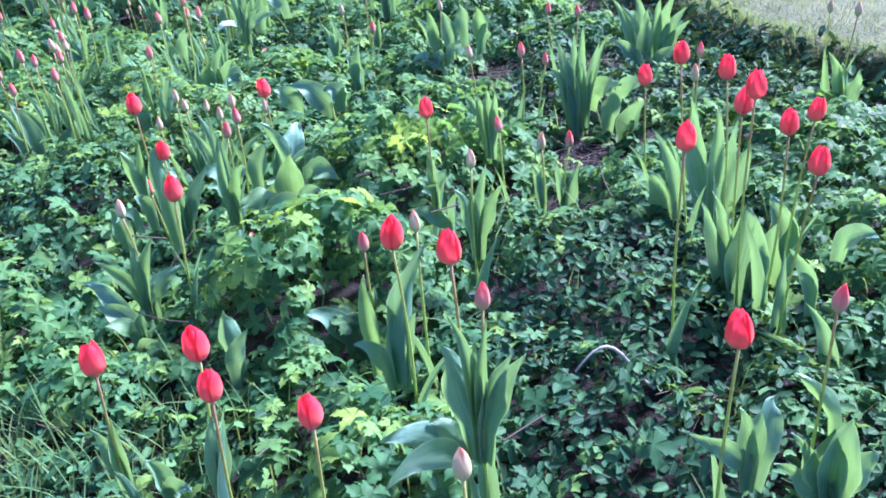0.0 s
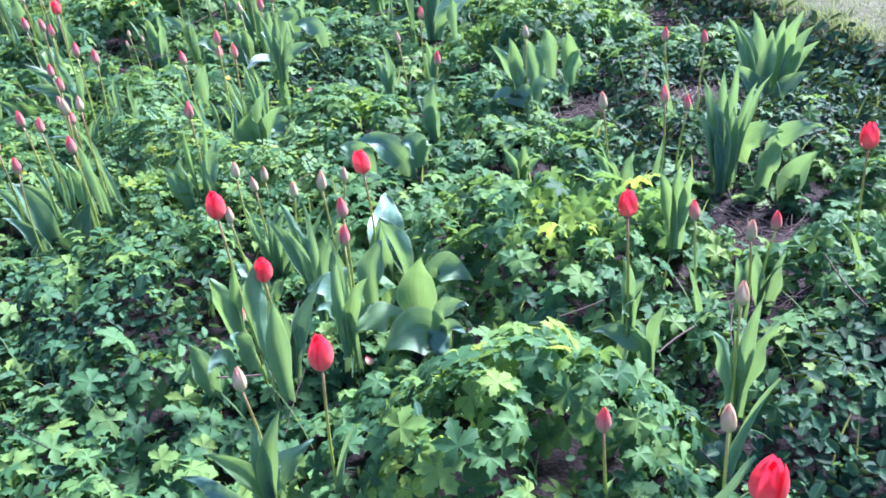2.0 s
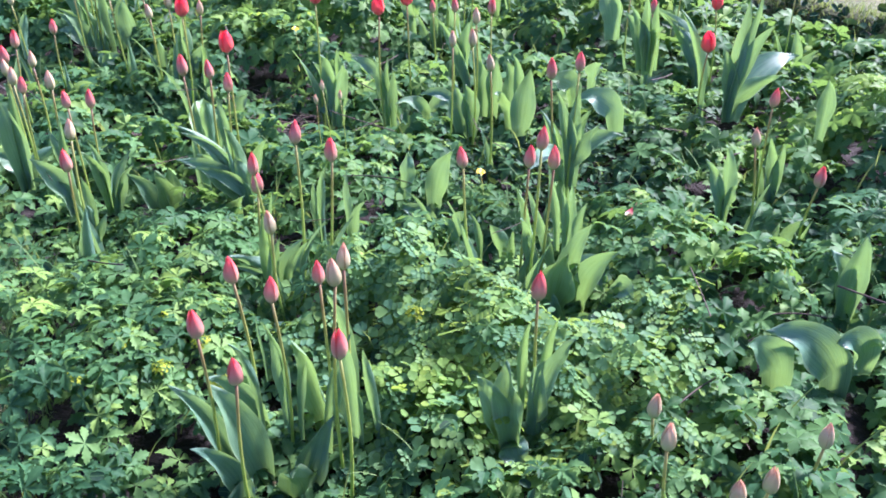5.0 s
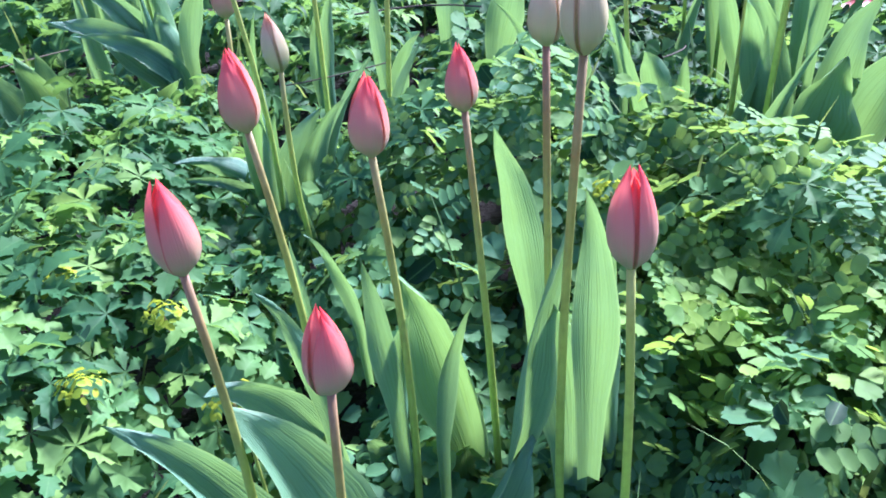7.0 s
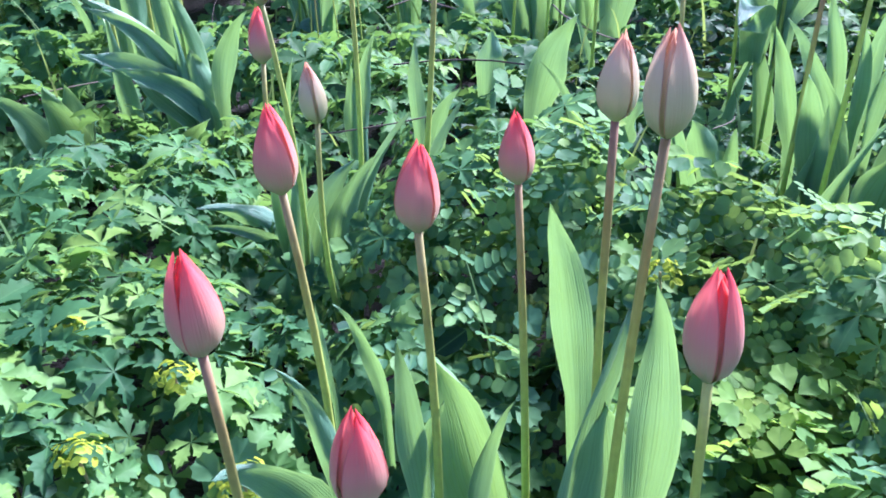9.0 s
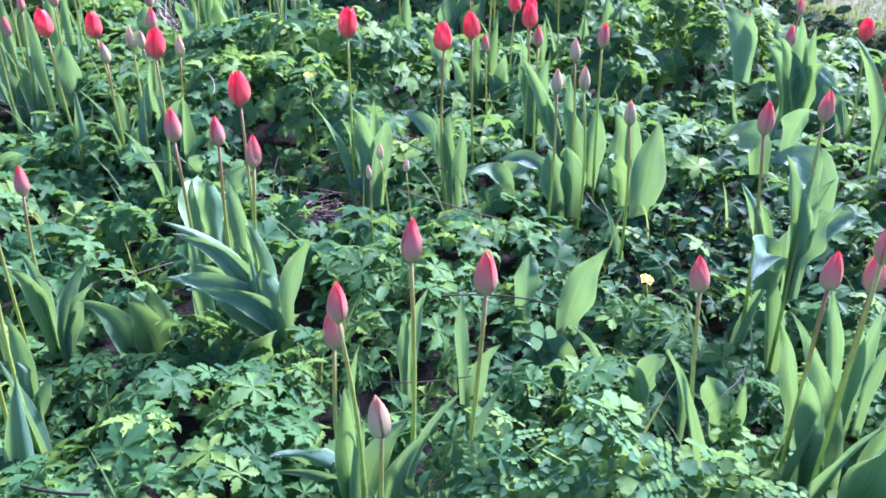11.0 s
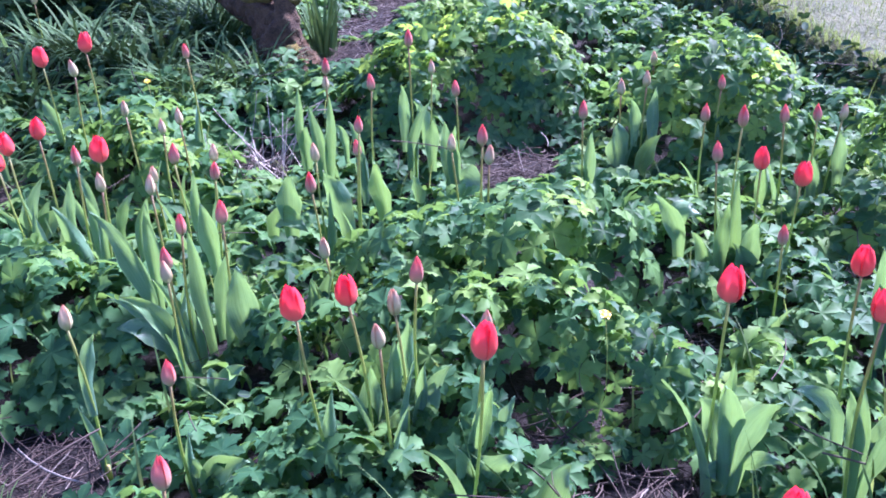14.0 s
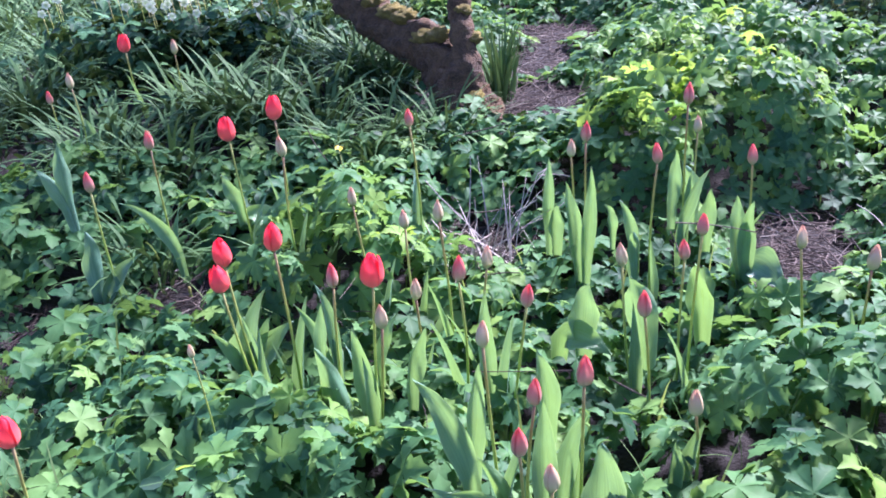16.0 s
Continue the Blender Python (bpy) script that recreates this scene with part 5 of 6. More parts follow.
leaf_group(-108, [(-1.775, 4.898, 0.212, -1.824, 4.927, 0.385, 0.068, 0), (-1.744, 4.941, 0.237, -1.743, 4.948, 0.429, 0.038, 0), (-1.757, 4.893, 0.212, -1.709, 4.837, 0.410, 0.068, 0), (-1.763, 4.922, 0.266, -1.796, 4.892, 0.424, 0.062, 0), (-1.740, 4.915, 0.202, -1.695, 4.828, 0.272, 0.035, 1), (-1.763, 4.921, 0.181, -1.817, 4.885, 0.221, 0.054, 1), (-1.784, 4.853, 0.123, -1.785, 4.871, 0.149, 0.095, 0)], 0.4)
leaf_group(-116, [(-1.574, 4.807, 0.211, -1.612, 4.807, 0.441, 0.044, 0), (-1.567, 4.812, 0.227, -1.568, 4.826, 0.430, 0.041, 0), (-1.551, 4.808, 0.220, -1.547, 4.755, 0.410, 0.044, 0), (-1.594, 4.839, 0.344, -1.692, 4.847, 0.425, 0.039, 1)], 0.4)
leaf_group(-119, [(-1.308, 5.105, 0.313, -1.361, 5.090, 0.542, 0.050, 0), (-1.306, 5.093, 0.319, -1.281, 5.088, 0.476, 0.053, 0), (-1.320, 5.095, 0.320, -1.357, 5.089, 0.457, 0.050, 0), (-1.301, 5.114, 0.316, -1.309, 5.109, 0.428, 0.045, 0)], 0.4)
leaf_group(-110, [(-1.492, 5.701, 0.290, -1.565, 5.717, 0.435, 0.064, 0), (-1.422, 5.648, 0.194, -1.482, 5.660, 0.340, 0.056, 0), (-1.400, 5.642, 0.212, -1.396, 5.624, 0.428, 0.049, 0), (-1.315, 5.641, 0.146, -1.362, 5.651, 0.293, 0.094, 0), (-1.496, 5.747, 0.354, -1.430, 5.704, 0.360, 0.067, 1), (-1.300, 5.656, 0.211, -1.309, 5.625, 0.358, 0.067, 0)], 0.4)
leaf_group(-106, [(-1.410, 6.306, 0.252, -1.436, 6.296, 0.435, 0.105, 0), (-1.355, 6.294, 0.260, -1.302, 6.252, 0.396, 0.073, 0), (-1.296, 6.335, 0.325, -1.286, 6.342, 0.529, 0.050, 0), (-1.363, 6.335, 0.385, -1.390, 6.310, 0.507, 0.050, 0)], 0.4)
leaf_group(-101, [(-2.437, 6.569, 0.342, -2.436, 6.553, 0.584, 0.039, 0), (-2.382, 6.504, 0.257, -2.415, 6.480, 0.541, 0.057, 0), (-2.361, 6.489, 0.252, -2.343, 6.486, 0.569, 0.047, 0), (-2.434, 6.542, 0.353, -2.423, 6.519, 0.459, 0.061, 0)], 0.4)
leaf_group(-105, [(-2.247, 6.402, 0.336, -2.294, 6.419, 0.495, 0.041, 0), (-2.258, 6.385, 0.260, -2.285, 6.344, 0.434, 0.051, 0), (-2.307, 6.435, 0.397, -2.334, 6.412, 0.491, 0.034, 0)], 0.4)
leaf_group(-108, [(-2.099, 6.539, 0.378, -2.106, 6.499, 0.575, 0.050, 0), (-2.029, 6.542, 0.384, -2.059, 6.555, 0.506, 0.050, 0), (-2.094, 6.504, 0.322, -2.010, 6.494, 0.510, 0.043, 0), (-2.012, 6.502, 0.311, -2.003, 6.492, 0.450, 0.061, 0)], 0.4)
leaf_group(-113, [(-1.969, 6.372, 0.232, -1.993, 6.377, 0.478, 0.070, 0), (-1.959, 6.379, 0.236, -1.964, 6.344, 0.467, 0.059, 0), (-1.945, 6.387, 0.274, -1.889, 6.276, 0.221, 0.094, 1)], 0.4)
leaf_group(-103, [(-2.514, 6.086, 0.323, -2.499, 6.061, 0.469, 0.089, 0), (-2.557, 6.091, 0.327, -2.466, 6.007, 0.312, 0.068, 1), (-2.361, 6.060, 0.267, -2.407, 6.054, 0.473, 0.089, 0), (-2.232, 6.059, 0.324, -2.265, 6.038, 0.488, 0.074, 0)], 0.4)
leaf_group(-97, [(-2.697, 5.703, 0.414, -2.714, 5.697, 0.561, 0.057, 0), (-2.727, 5.623, 0.243, -2.739, 5.576, 0.549, 0.055, 0), (-2.701, 5.624, 0.277, -2.655, 5.622, 0.471, 0.048, 0), (-2.636, 5.590, 0.239, -2.645, 5.561, 0.449, 0.095, 0), (-2.846, 5.682, 0.352, -2.826, 5.634, 0.597, 0.043, 0), (-2.787, 5.630, 0.235, -2.846, 5.636, 0.410, 0.036, 0), (-2.810, 5.599, 0.225, -2.942, 5.605, 0.388, 0.055, 0), (-2.852, 5.649, 0.325, -2.941, 5.619, 0.601, 0.059, 0)], 0.4)
leaf_group(-88, [(-3.002, 5.993, 0.216, -3.018, 5.949, 0.517, 0.057, 0), (-3.030, 5.961, 0.198, -3.094, 5.913, 0.508, 0.065, 0), (-3.086, 6.055, 0.386, -3.070, 6.048, 0.529, 0.034, 0), (-2.972, 6.049, 0.357, -2.916, 6.067, 0.469, 0.037, 0), (-2.915, 5.998, 0.319, -2.869, 5.961, 0.488, 0.051, 0), (-2.741, 5.970, 0.278, -2.745, 5.966, 0.547, 0.043, 0)], 0.4)
leaf_group(-94, [(-1.768, 3.332, 0.218, -1.803, 3.304, 0.397, 0.022, 0), (-1.714, 3.313, 0.246, -1.728, 3.311, 0.406, 0.026, 0), (-1.714, 3.318, 0.219, -1.700, 3.303, 0.360, 0.021, 0), (-1.687, 3.302, 0.217, -1.659, 3.277, 0.373, 0.019, 0)], 0.4)
leaf_group(-100, [(-1.647, 3.371, 0.135, -1.701, 3.373, 0.352, 0.066, 0), (-1.773, 3.437, 0.253, -1.781, 3.448, 0.356, 0.009, 0), (-1.731, 3.420, 0.257, -1.766, 3.395, 0.385, 0.016, 0), (-1.769, 3.368, 0.166, -1.850, 3.293, 0.325, 0.037, 1), (-1.870, 3.410, 0.147, -1.885, 3.420, 0.228, 0.026, 0), (-1.723, 3.382, 0.135, -1.744, 3.376, 0.183, 0.032, 0)], 0.4)
leaf_group(-112, [(-1.591, 3.366, 0.266, -1.624, 3.341, 0.477, 0.039, 0), (-1.583, 3.304, 0.198, -1.600, 3.281, 0.363, 0.059, 0), (-1.543, 3.308, 0.186, -1.559, 3.275, 0.403, 0.026, 0)], 0.4)
leaf_group(-115, [(-1.581, 3.258, 0.263, -1.595, 3.228, 0.479, 0.039, 0)], 0.4)
leaf_group(-117, [(-1.189, 3.809, 0.280, -1.241, 3.802, 0.455, 0.031, 0), (-1.144, 3.755, 0.235, -1.224, 3.809, 0.460, 0.043, 0), (-1.138, 3.815, 0.330, -1.166, 3.823, 0.486, 0.029, 0), (-1.120, 3.802, 0.296, -1.120, 3.771, 0.477, 0.029, 0), (-1.101, 3.799, 0.305, -1.077, 3.795, 0.416, 0.027, 0), (-1.121, 3.804, 0.305, -1.143, 3.788, 0.459, 0.023, 0), (-1.189, 3.743, 0.237, -1.238, 3.720, 0.420, 0.048, 0)], 0.4)
leaf_group(-120, [(-1.135, 3.711, 0.231, -1.079, 3.694, 0.416, 0.062, 0), (-1.100, 3.697, 0.195, -1.022, 3.664, 0.362, 0.086, 0), (-1.015, 3.693, 0.243, -0.996, 3.607, 0.264, 0.056, 1), (-1.106, 3.715, 0.245, -1.116, 3.665, 0.322, 0.041, 1)], 0.4)
leaf_group(-88, [(-1.311, 3.263, 0.211, -1.359, 3.247, 0.359, 0.069, 0), (-1.294, 3.252, 0.218, -1.307, 3.259, 0.380, 0.072, 0), (-1.276, 3.274, 0.280, -1.266, 3.245, 0.475, 0.023, 0), (-1.242, 3.297, 0.264, -1.212, 3.280, 0.460, 0.023, 0), (-1.247, 3.281, 0.236, -1.181, 3.278, 0.412, 0.066, 0), (-1.300, 3.245, 0.208, -1.273, 3.210, 0.152, 0.060, 1)], 0.4)
leaf_group(-72, [(-1.806, 3.266, 0.111, -1.905, 3.247, 0.353, 0.053, 0), (-1.762, 3.254, 0.120, -1.829, 3.234, 0.364, 0.085, 0), (-1.693, 3.250, 0.089, -1.619, 3.268, 0.251, 0.079, 0), (-1.788, 3.199, 0.086, -1.766, 3.199, 0.172, 0.076, 0), (-1.685, 3.202, 0.086, -1.690, 3.165, 0.213, 0.100, 0), (-1.794, 3.231, 0.089, -1.857, 3.165, 0.276, 0.056, 0), (-1.640, 3.282, 0.202, -1.580, 3.299, 0.417, 0.038, 0)], 0.4)


# ---- ground cover, patch by patch ----
def small_zone(x, y):
    """Where low, small-leaved creepers take the place of the hand-shaped leaves; the patch at (-1.50, 2.65) paints
    shade.
    """
    return 0.85 * smooth(-0.12, 0.12, x) * smooth(1.00, 1.20, y) * (1 - smooth(2.3, 2.6, y)) * (1 - 0.9 * smooth(0.75, 1.0, x)) + 0.85 * smooth(0.0, 0.2, x) * smooth(3.0, 3.3, y) * (1 - smooth(4.0, 4.3, y)) + 0.75 * np.exp(-((((x + 1.08) / 0.34) ** 2 + ((y - 4.46) / 0.28) ** 2) ** 2)) + 0.62 * np.exp(-((((x + 1.50) / 0.45) ** 2 + ((y - 2.65) / 0.55) ** 2) ** 2)) + 0.60 * np.exp(-((((x + 0.80) / 0.40) ** 2 + ((y - 1.30) / 0.36) ** 2) ** 2))


def mixed_zone(x, y):
    """Where rounded and feathered leaves grow among the others."""
    return 0.9 * np.exp(-((((x + 1.32) / 0.46) ** 2 + ((y - 3.52) / 0.34) ** 2) ** 2))


def strap_zone(x, y):
    return smooth(-2.2, -2.5, x) * smooth(7.3, 7.6, y)


def bed_points(x0, x1, y0, y1, n, chance):
    x, y = rng.uniform(x0, x1, n), rng.uniform(y0, y1, n)
    inside = (x < lawn_edge(y) - 0.08 + rng.normal(0, 0.06, n)) & (rng.random(n) < chance(x, y))
    return x[inside], y[inside]


def patch(x0, x1, y0, y1, n, leaf, material, size, label, chance, low=0.45, wild=0.45):
    x, y = bed_points(x0, x1, y0, y1, n, chance)
    ob = new("ground_cover", foliage("ground_cover", x, y, leaf, material, size, rng, low, wild))
    return tagged(ob, label, "ground cover", kind="stuff")


def close_patch(x0, x1, y0, y1, n, leaf, material, single, size, label, chance, low, wild, middle, count=300):
    """A patch whose leaves nearest to the middle are parts of their own; the rest is joined."""
    x, y = bed_points(x0, x1, y0, y1, n, chance)
    order = np.argsort(np.hypot(x - middle[0], y - middle[1]))
    thing = new("ground_cover")
    thing.location = (middle[0], middle[1], float(soil(*middle)))
    tagged(thing, label, "ground cover")
    rest = child("foliage", foliage("foliage", x[order[count:]], y[order[count:]], leaf, material, size, rng, low, wild), thing, Matrix.Translation(-thing.location))
    tagged(rest, kind="stuff")
    shapes = [mesh_of("leaf", leaf[0] * [size, size, size * bend], [tuple(int(q) for q in t) for t in leaf[1]], single, [(float(u), 0.0) for u in leaf[2]]) for bend in (0.5, 0.9, 1.3, 1.6)]
    x, y = x[order[:count]], y[order[:count]]
    h = cover_height(x, y)
    z = soil(x, y) + h * (1 - (1 - low) * rng.random(len(x)) ** 2.2)
    nrm = canopy_normals(x, y) * [0.8, 0.8, 1.0] + rng.normal(0, wild, (len(x), 3)) * [1, 1, 0.3]
    for k in range(len(x)):
        if h[k] < 0.035:
            continue
        up = Vector((nrm[k, 0], nrm[k, 1], abs(nrm[k, 2]) + 0.25)).normalized()
        s = float(rng.uniform(0.6, 1.25))
        m = Matrix.Translation((x[k], y[k], z[k])) @ up.to_track_quat("Z", "Y").to_matrix().to_4x4() @ Matrix.Rotation(float(rng.uniform(0, 6.283)), 4, "Z") @ Matrix.Diagonal((s, s, s, 1))
        child("leaf", shapes[k % 4], thing, Matrix.Translation(-thing.location) @ m)
    return thing


HAND_LABEL = "dense green hand-shaped toothed leaves covering the bed"


def thick(x, y):
    """The bed is full up to its ragged left edge."""
    return smooth(-0.16, 0.10, x - bed_left(y) + 0.06 * np.sin(17 * x + 3 * y) * np.sin(15 * y))


def hand_chance(x, y):
    """The plants stand a hand apart, with darker gaps between them."""
    return (0.25 + 0.75 * smooth(-0.75, -0.25, plant_pattern(x, y))) * thick(x, y) * (1 - small_zone(x, y)) * (1 - 0.97 * mixed_zone(x, y)) * (1 - strap_zone(x, y))


near_zone = lambda x, y: 1.0 * ((x > -2.5) & (x < -1.0) & (y > 2.9) & (y < 4.3))
close_patch(-3.4, 1.7, 0.7, 4.0, 21000, LEAF_HAND, COVER, COVER_SINGLE, 0.046, HAND_LABEL, lambda x, y: hand_chance(x, y) * (1 - near_zone(x, y)), 0.30, 0.46, (-0.36, 1.95))
close_patch(-2.5, -1.0, 2.9, 4.3, 3300, LEAF_FINE, COVER, COVER_SINGLE, 0.043, HAND_LABEL, hand_chance, 0.45, 0.4, (-1.78, 3.35))
close_patch(-4.0, 1.5, 4.0, 5.2, 6800, LEAF_HAND, COVER, COVER_SINGLE, 0.050, HAND_LABEL, lambda x, y: hand_chance(x, y) * (1 - near_zone(x, y)), 0.30, 0.46, (-2.35, 4.75))
close_patch(-4.6, 1.5, 5.2, 6.6, 6400, LEAF_HAND, COVER, COVER_SINGLE, 0.064, HAND_LABEL, lambda x, y: hand_chance(x, y) * (1 - near_zone(x, y)), 0.30, 0.46, (-2.75, 5.75))
patch(-5.2, 0.5, 6.6, 12.0, 21000, LEAF_HAND_FAR, COVER, 0.064, HAND_LABEL, hand_chance)
# Sunlit hummock tops, painted by lighter leaves where the canopy is high.
patch(-3.6, 1.0, 1.0, 8.6, 15000, LEAF_HAND, COVER_SUNLIT, 0.048, "yellow-green leaves on top of the hummocks, with sunlight in their colour", lambda x, y: 0.9 * hand_chance(x, y) * smooth(0.19, 0.33, cover_height(x, y)) * (0.35 + 0.65 * smooth(-0.3, 0.5, np.sin(3.1 * x + 1.2) * np.sin(2.7 * y + 0.8))), 0.85, 0.4)
# Real creeper, except around (-1.50, 2.65), where its dark colour stands for shade.
patch(-2.0, 1.4, 0.9, 4.9, 58000, LEAF_SMALL, SMALL_WITH_SHADE, 0.031, "low mat of small dark oval creeper leaves, in one patch painting shade", small_zone, 0.25, 0.6)
close_patch(-2.2, -0.8, 2.9, 4.0, 5200, LEAF_THREE, PINNATE, PINNATE_SINGLE, 0.036, "fresh green rounded leaflets growing in threes", mixed_zone, 0.3, 0.5, (-1.40, 3.28))
close_patch(-2.2, -0.8, 2.9, 4.0, 4600, LEAF_PINNATE, PINNATE, PINNATE_SINGLE, 0.058, "feathery small-leaved vetch foliage between the tulips", mixed_zone, 0.4, 0.5, (-1.40, 3.25))
# Bright leaflets added over a dark hollow; their colour stands in for sunlight.
n = 270
x, y = rng.normal(-1.37, 0.085, n), rng.normal(3.37, 0.055, n)
v, f = scatter(LEAF_THREE[0], LEAF_THREE[1], np.stack([x, y, rng.uniform(0.20, 0.285, n)], 1), rng.normal(0, 0.4, (n, 3)) + [0.2, -0.1, 1], rng.uniform(0, 6.28, n), rng.uniform(0.017, 0.034, n), rng)
tagged(new("ground_cover", big_mesh("ground_cover", v, f, COVER_SUNLIT, False, np.tile(LEAF_THREE[2], n))), "lime-green leaflets added to brighten a hollow, with light in their colour", "ground cover", kind="stuff")
# Underlayers that darken the gaps: the shade there is in their colour.
patch(-4.6, 1.4, 0.7, 7.5, 11000, LEAF_SMALL, SMALL_WITH_SHADE, 0.034, "small leaves low under the ground cover, near-black to hold its shade", thick, 0.1, 0.8)
patch(-5.4, -2.2, 7.2, 12.0, 9000, LEAF_SMALL, SMALL_WITH_SHADE, 0.045, "low leaves under the strap-leaved plants, with shade in their colour", thick, 0.1, 0.8)

n = 700
x, y = rng.normal(-3.55, 0.30, n), rng.normal(8.80, 0.20, n)
v, f = scatter(LEAF_HAND_FAR[0], LEAF_HAND_FAR[1], np.stack([x, y, soil(x, y) + rng.uniform(0.06, 0.28, n)], 1), rng.normal(0, 0.5, (n, 3)) + [0, 0, 1], rng.uniform(0, 6.28, n), rng.uniform(0.05, 0.09, n), rng)
tagged(new("hellebore_foliage", big_mesh("hellebore_foliage", v, f, SMALL_WITH_SHADE, True, np.tile(LEAF_HAND_FAR[2], n))), "dark leathery hellebore leaves under pale flowers", "foliage", kind="stuff")

# ---- lawn, strap leaves, tree and small things ----
def blades(x, y, z, length, width, lean, turn, droop, steps=4):
    """Narrow blades as arrays of corners and triangles."""
    n = len(x)
    t = np.linspace(0, 1, steps + 1)
    ang = lean[:, None] + droop[:, None] * t
    dr = np.concatenate([np.zeros((n, 1)), np.cumsum(np.sin(ang[:, :-1]), 1)], 1) * (length / steps)[:, None]
    dz = np.concatenate([np.zeros((n, 1)), np.cumsum(np.cos(ang[:, :-1]), 1)], 1) * (length / steps)[:, None]
    c, s = np.cos(turn)[:, None], np.sin(turn)[:, None]
    w = (width[:, None] / 2) * (1 - t**2.5) * (0.6 + 0.4 * np.minimum(1, 4 * t))
    left = np.stack([x[:, None] + dr * c - w * s, y[:, None] + dr * s + w * c, z[:, None] + dz], -1)
    right = np.stack([x[:, None] + dr * c + w * s, y[:, None] + dr * s - w * c, z[:, None] + dz], -1)
    v = np.stack([left, right], 2).reshape(n, -1, 3)
    k = 2 * (steps + 1)
    one = np.array([q for i in range(steps) for q in ((2 * i, 2 * i + 1, 2 * i + 3), (2 * i, 2 * i + 3, 2 * i + 2))])
    f = one[None] + (np.arange(n) * k)[:, None, None]
    return v.reshape(-1, 3), f.reshape(-1, 3)


TURF = rough_material("turf", (0.030, 0.048, 0.016), (0.12, 0.13, 0.050), 9.0, 0.95, 0.8, 0.02)


def lawn_rise(x, y):
    """The lawn stands two hands higher than the bed, behind an overgrown bank."""
    d = x - lawn_edge(y) + 0.06 - 0.05 * np.sin(4 * y)
    return 0.15 * smooth(0.0, 0.15, d) + 0.02 * np.sin(5.1 * x + 2 * y) * np.sin(4.3 * y) * smooth(0.1, 0.5, d)


ly = np.linspace(-1.0, 40.0, 160)
lx = np.linspace(0, 1, 40) ** 2 * 40
LX = lawn_edge(ly)[:, None] - 0.06 + 0.05 * np.sin(4 * ly)[:, None] + lx[None]
LY = ly[:, None] * np.ones_like(LX)
LZ = soil(LX, LY) + lawn_rise(LX, LY) - 0.01
verts = np.stack([LX, LY, LZ], -1).reshape(-1, 3)
idx = (np.arange(len(ly) - 1)[:, None] * len(lx) + np.arange(len(lx) - 1)).ravel()
tris = np.concatenate([np.stack([idx, idx + 1, idx + len(lx) + 1], 1), np.stack([idx, idx + len(lx) + 1, idx + len(lx)], 1)])
tagged(new("lawn", big_mesh("lawn", verts, tris, TURF)), "worn sunlit lawn beside the flower bed", "lawn", kind="structure")
n = 9000
y = rng.uniform(2.2, 11.0, n)
x = lawn_edge(y) - 0.08 + 0.05 * np.sin(4 * y) + rng.random(n) ** 1.3 * 0.24
v, f = blades(x, y, soil(x, y) + lawn_rise(x, y) - 0.02, rng.uniform(0.04, 0.10, n), rng.uniform(0.003, 0.006, n), rng.uniform(0, 0.7, n), rng.normal(3.5, 1.0, n), rng.uniform(0.5, 2.0, n), 4)
tagged(new("grass", big_mesh("grass", v, f, GRASS)), "long grass hanging over the shaded bank of the lawn", "grass", kind="stuff")
n = 4200
y = rng.uniform(3.0, 10.5, n)
x = lawn_edge(y) - 0.34 + 0.05 * np.sin(4 * y) + 0.38 * rng.random(n) ** 0.7
v, f = scatter(LEAF_SMALL[0], LEAF_SMALL[1], np.stack([x, y, soil(x, y) + lawn_rise(x, y) + rng.uniform(0.0, 0.10, n)], 1), rng.normal(0, 0.6, (n, 3)) + [-0.6, 0, 1], rng.uniform(0, 6.28, n), rng.uniform(0.03, 0.065, n), rng)
tagged(new("ground_cover", big_mesh("ground_cover", v, f, SMALL_WITH_SHADE, False, np.tile(LEAF_SMALL[2], n))), "low dark creeper on the bank below the lawn", "ground cover", kind="stuff")
n = 42000
y = rng.uniform(2.2, 12.0, n)
x = lawn_edge(y) - 0.07 + 0.05 * np.sin(4 * y) + rng.random(n) ** 1.7 * 2.0
v, f = blades(x, y, soil(x, y) + lawn_rise(x, y) - 0.015, rng.uniform(0.022, 0.055, n), rng.uniform(0.0025, 0.005, n), rng.uniform(0, 0.8, n), rng.uniform(0, 6.28, n), rng.uniform(0.2, 1.4, n), 2)
tagged(new("grass", big_mesh("grass", v, f, LAWN)), "short uneven lawn grass with pale dry patches", "grass", kind="stuff")
PATH_TURF = rough_material("path_turf", (0.016, 0.022, 0.009), (0.07, 0.08, 0.032), 9.0, 0.95, 0.8, 0.02)
ly = np.linspace(-6.0, 40.0, 300)
LX = bed_left(ly)[:, None] - lx[None]
LY = ly[:, None] * np.ones_like(LX)
LZ = soil(LX, LY) + 0.006 + 0.03 * smooth(0.0, 0.3, bed_left(LY) - LX)
verts = np.stack([LX, LY, LZ], -1).reshape(-1, 3)
idx = (np.arange(len(ly) - 1)[:, None] * len(lx) + np.arange(len(lx) - 1)).ravel()
tris = np.concatenate([np.stack([idx, idx + len(lx) + 1, idx + 1], 1), np.stack([idx, idx + len(lx), idx + len(lx) + 1], 1)])
tagged(new("lawn", big_mesh("lawn", verts, tris, PATH_TURF)), "trodden grass path along the flower bed", "lawn", kind="structure")
n = 24000
y = rng.uniform(-0.6, 8.0, n)
x = bed_left(y) + 0.10 - rng.random(n) ** 1.4 * 1.6
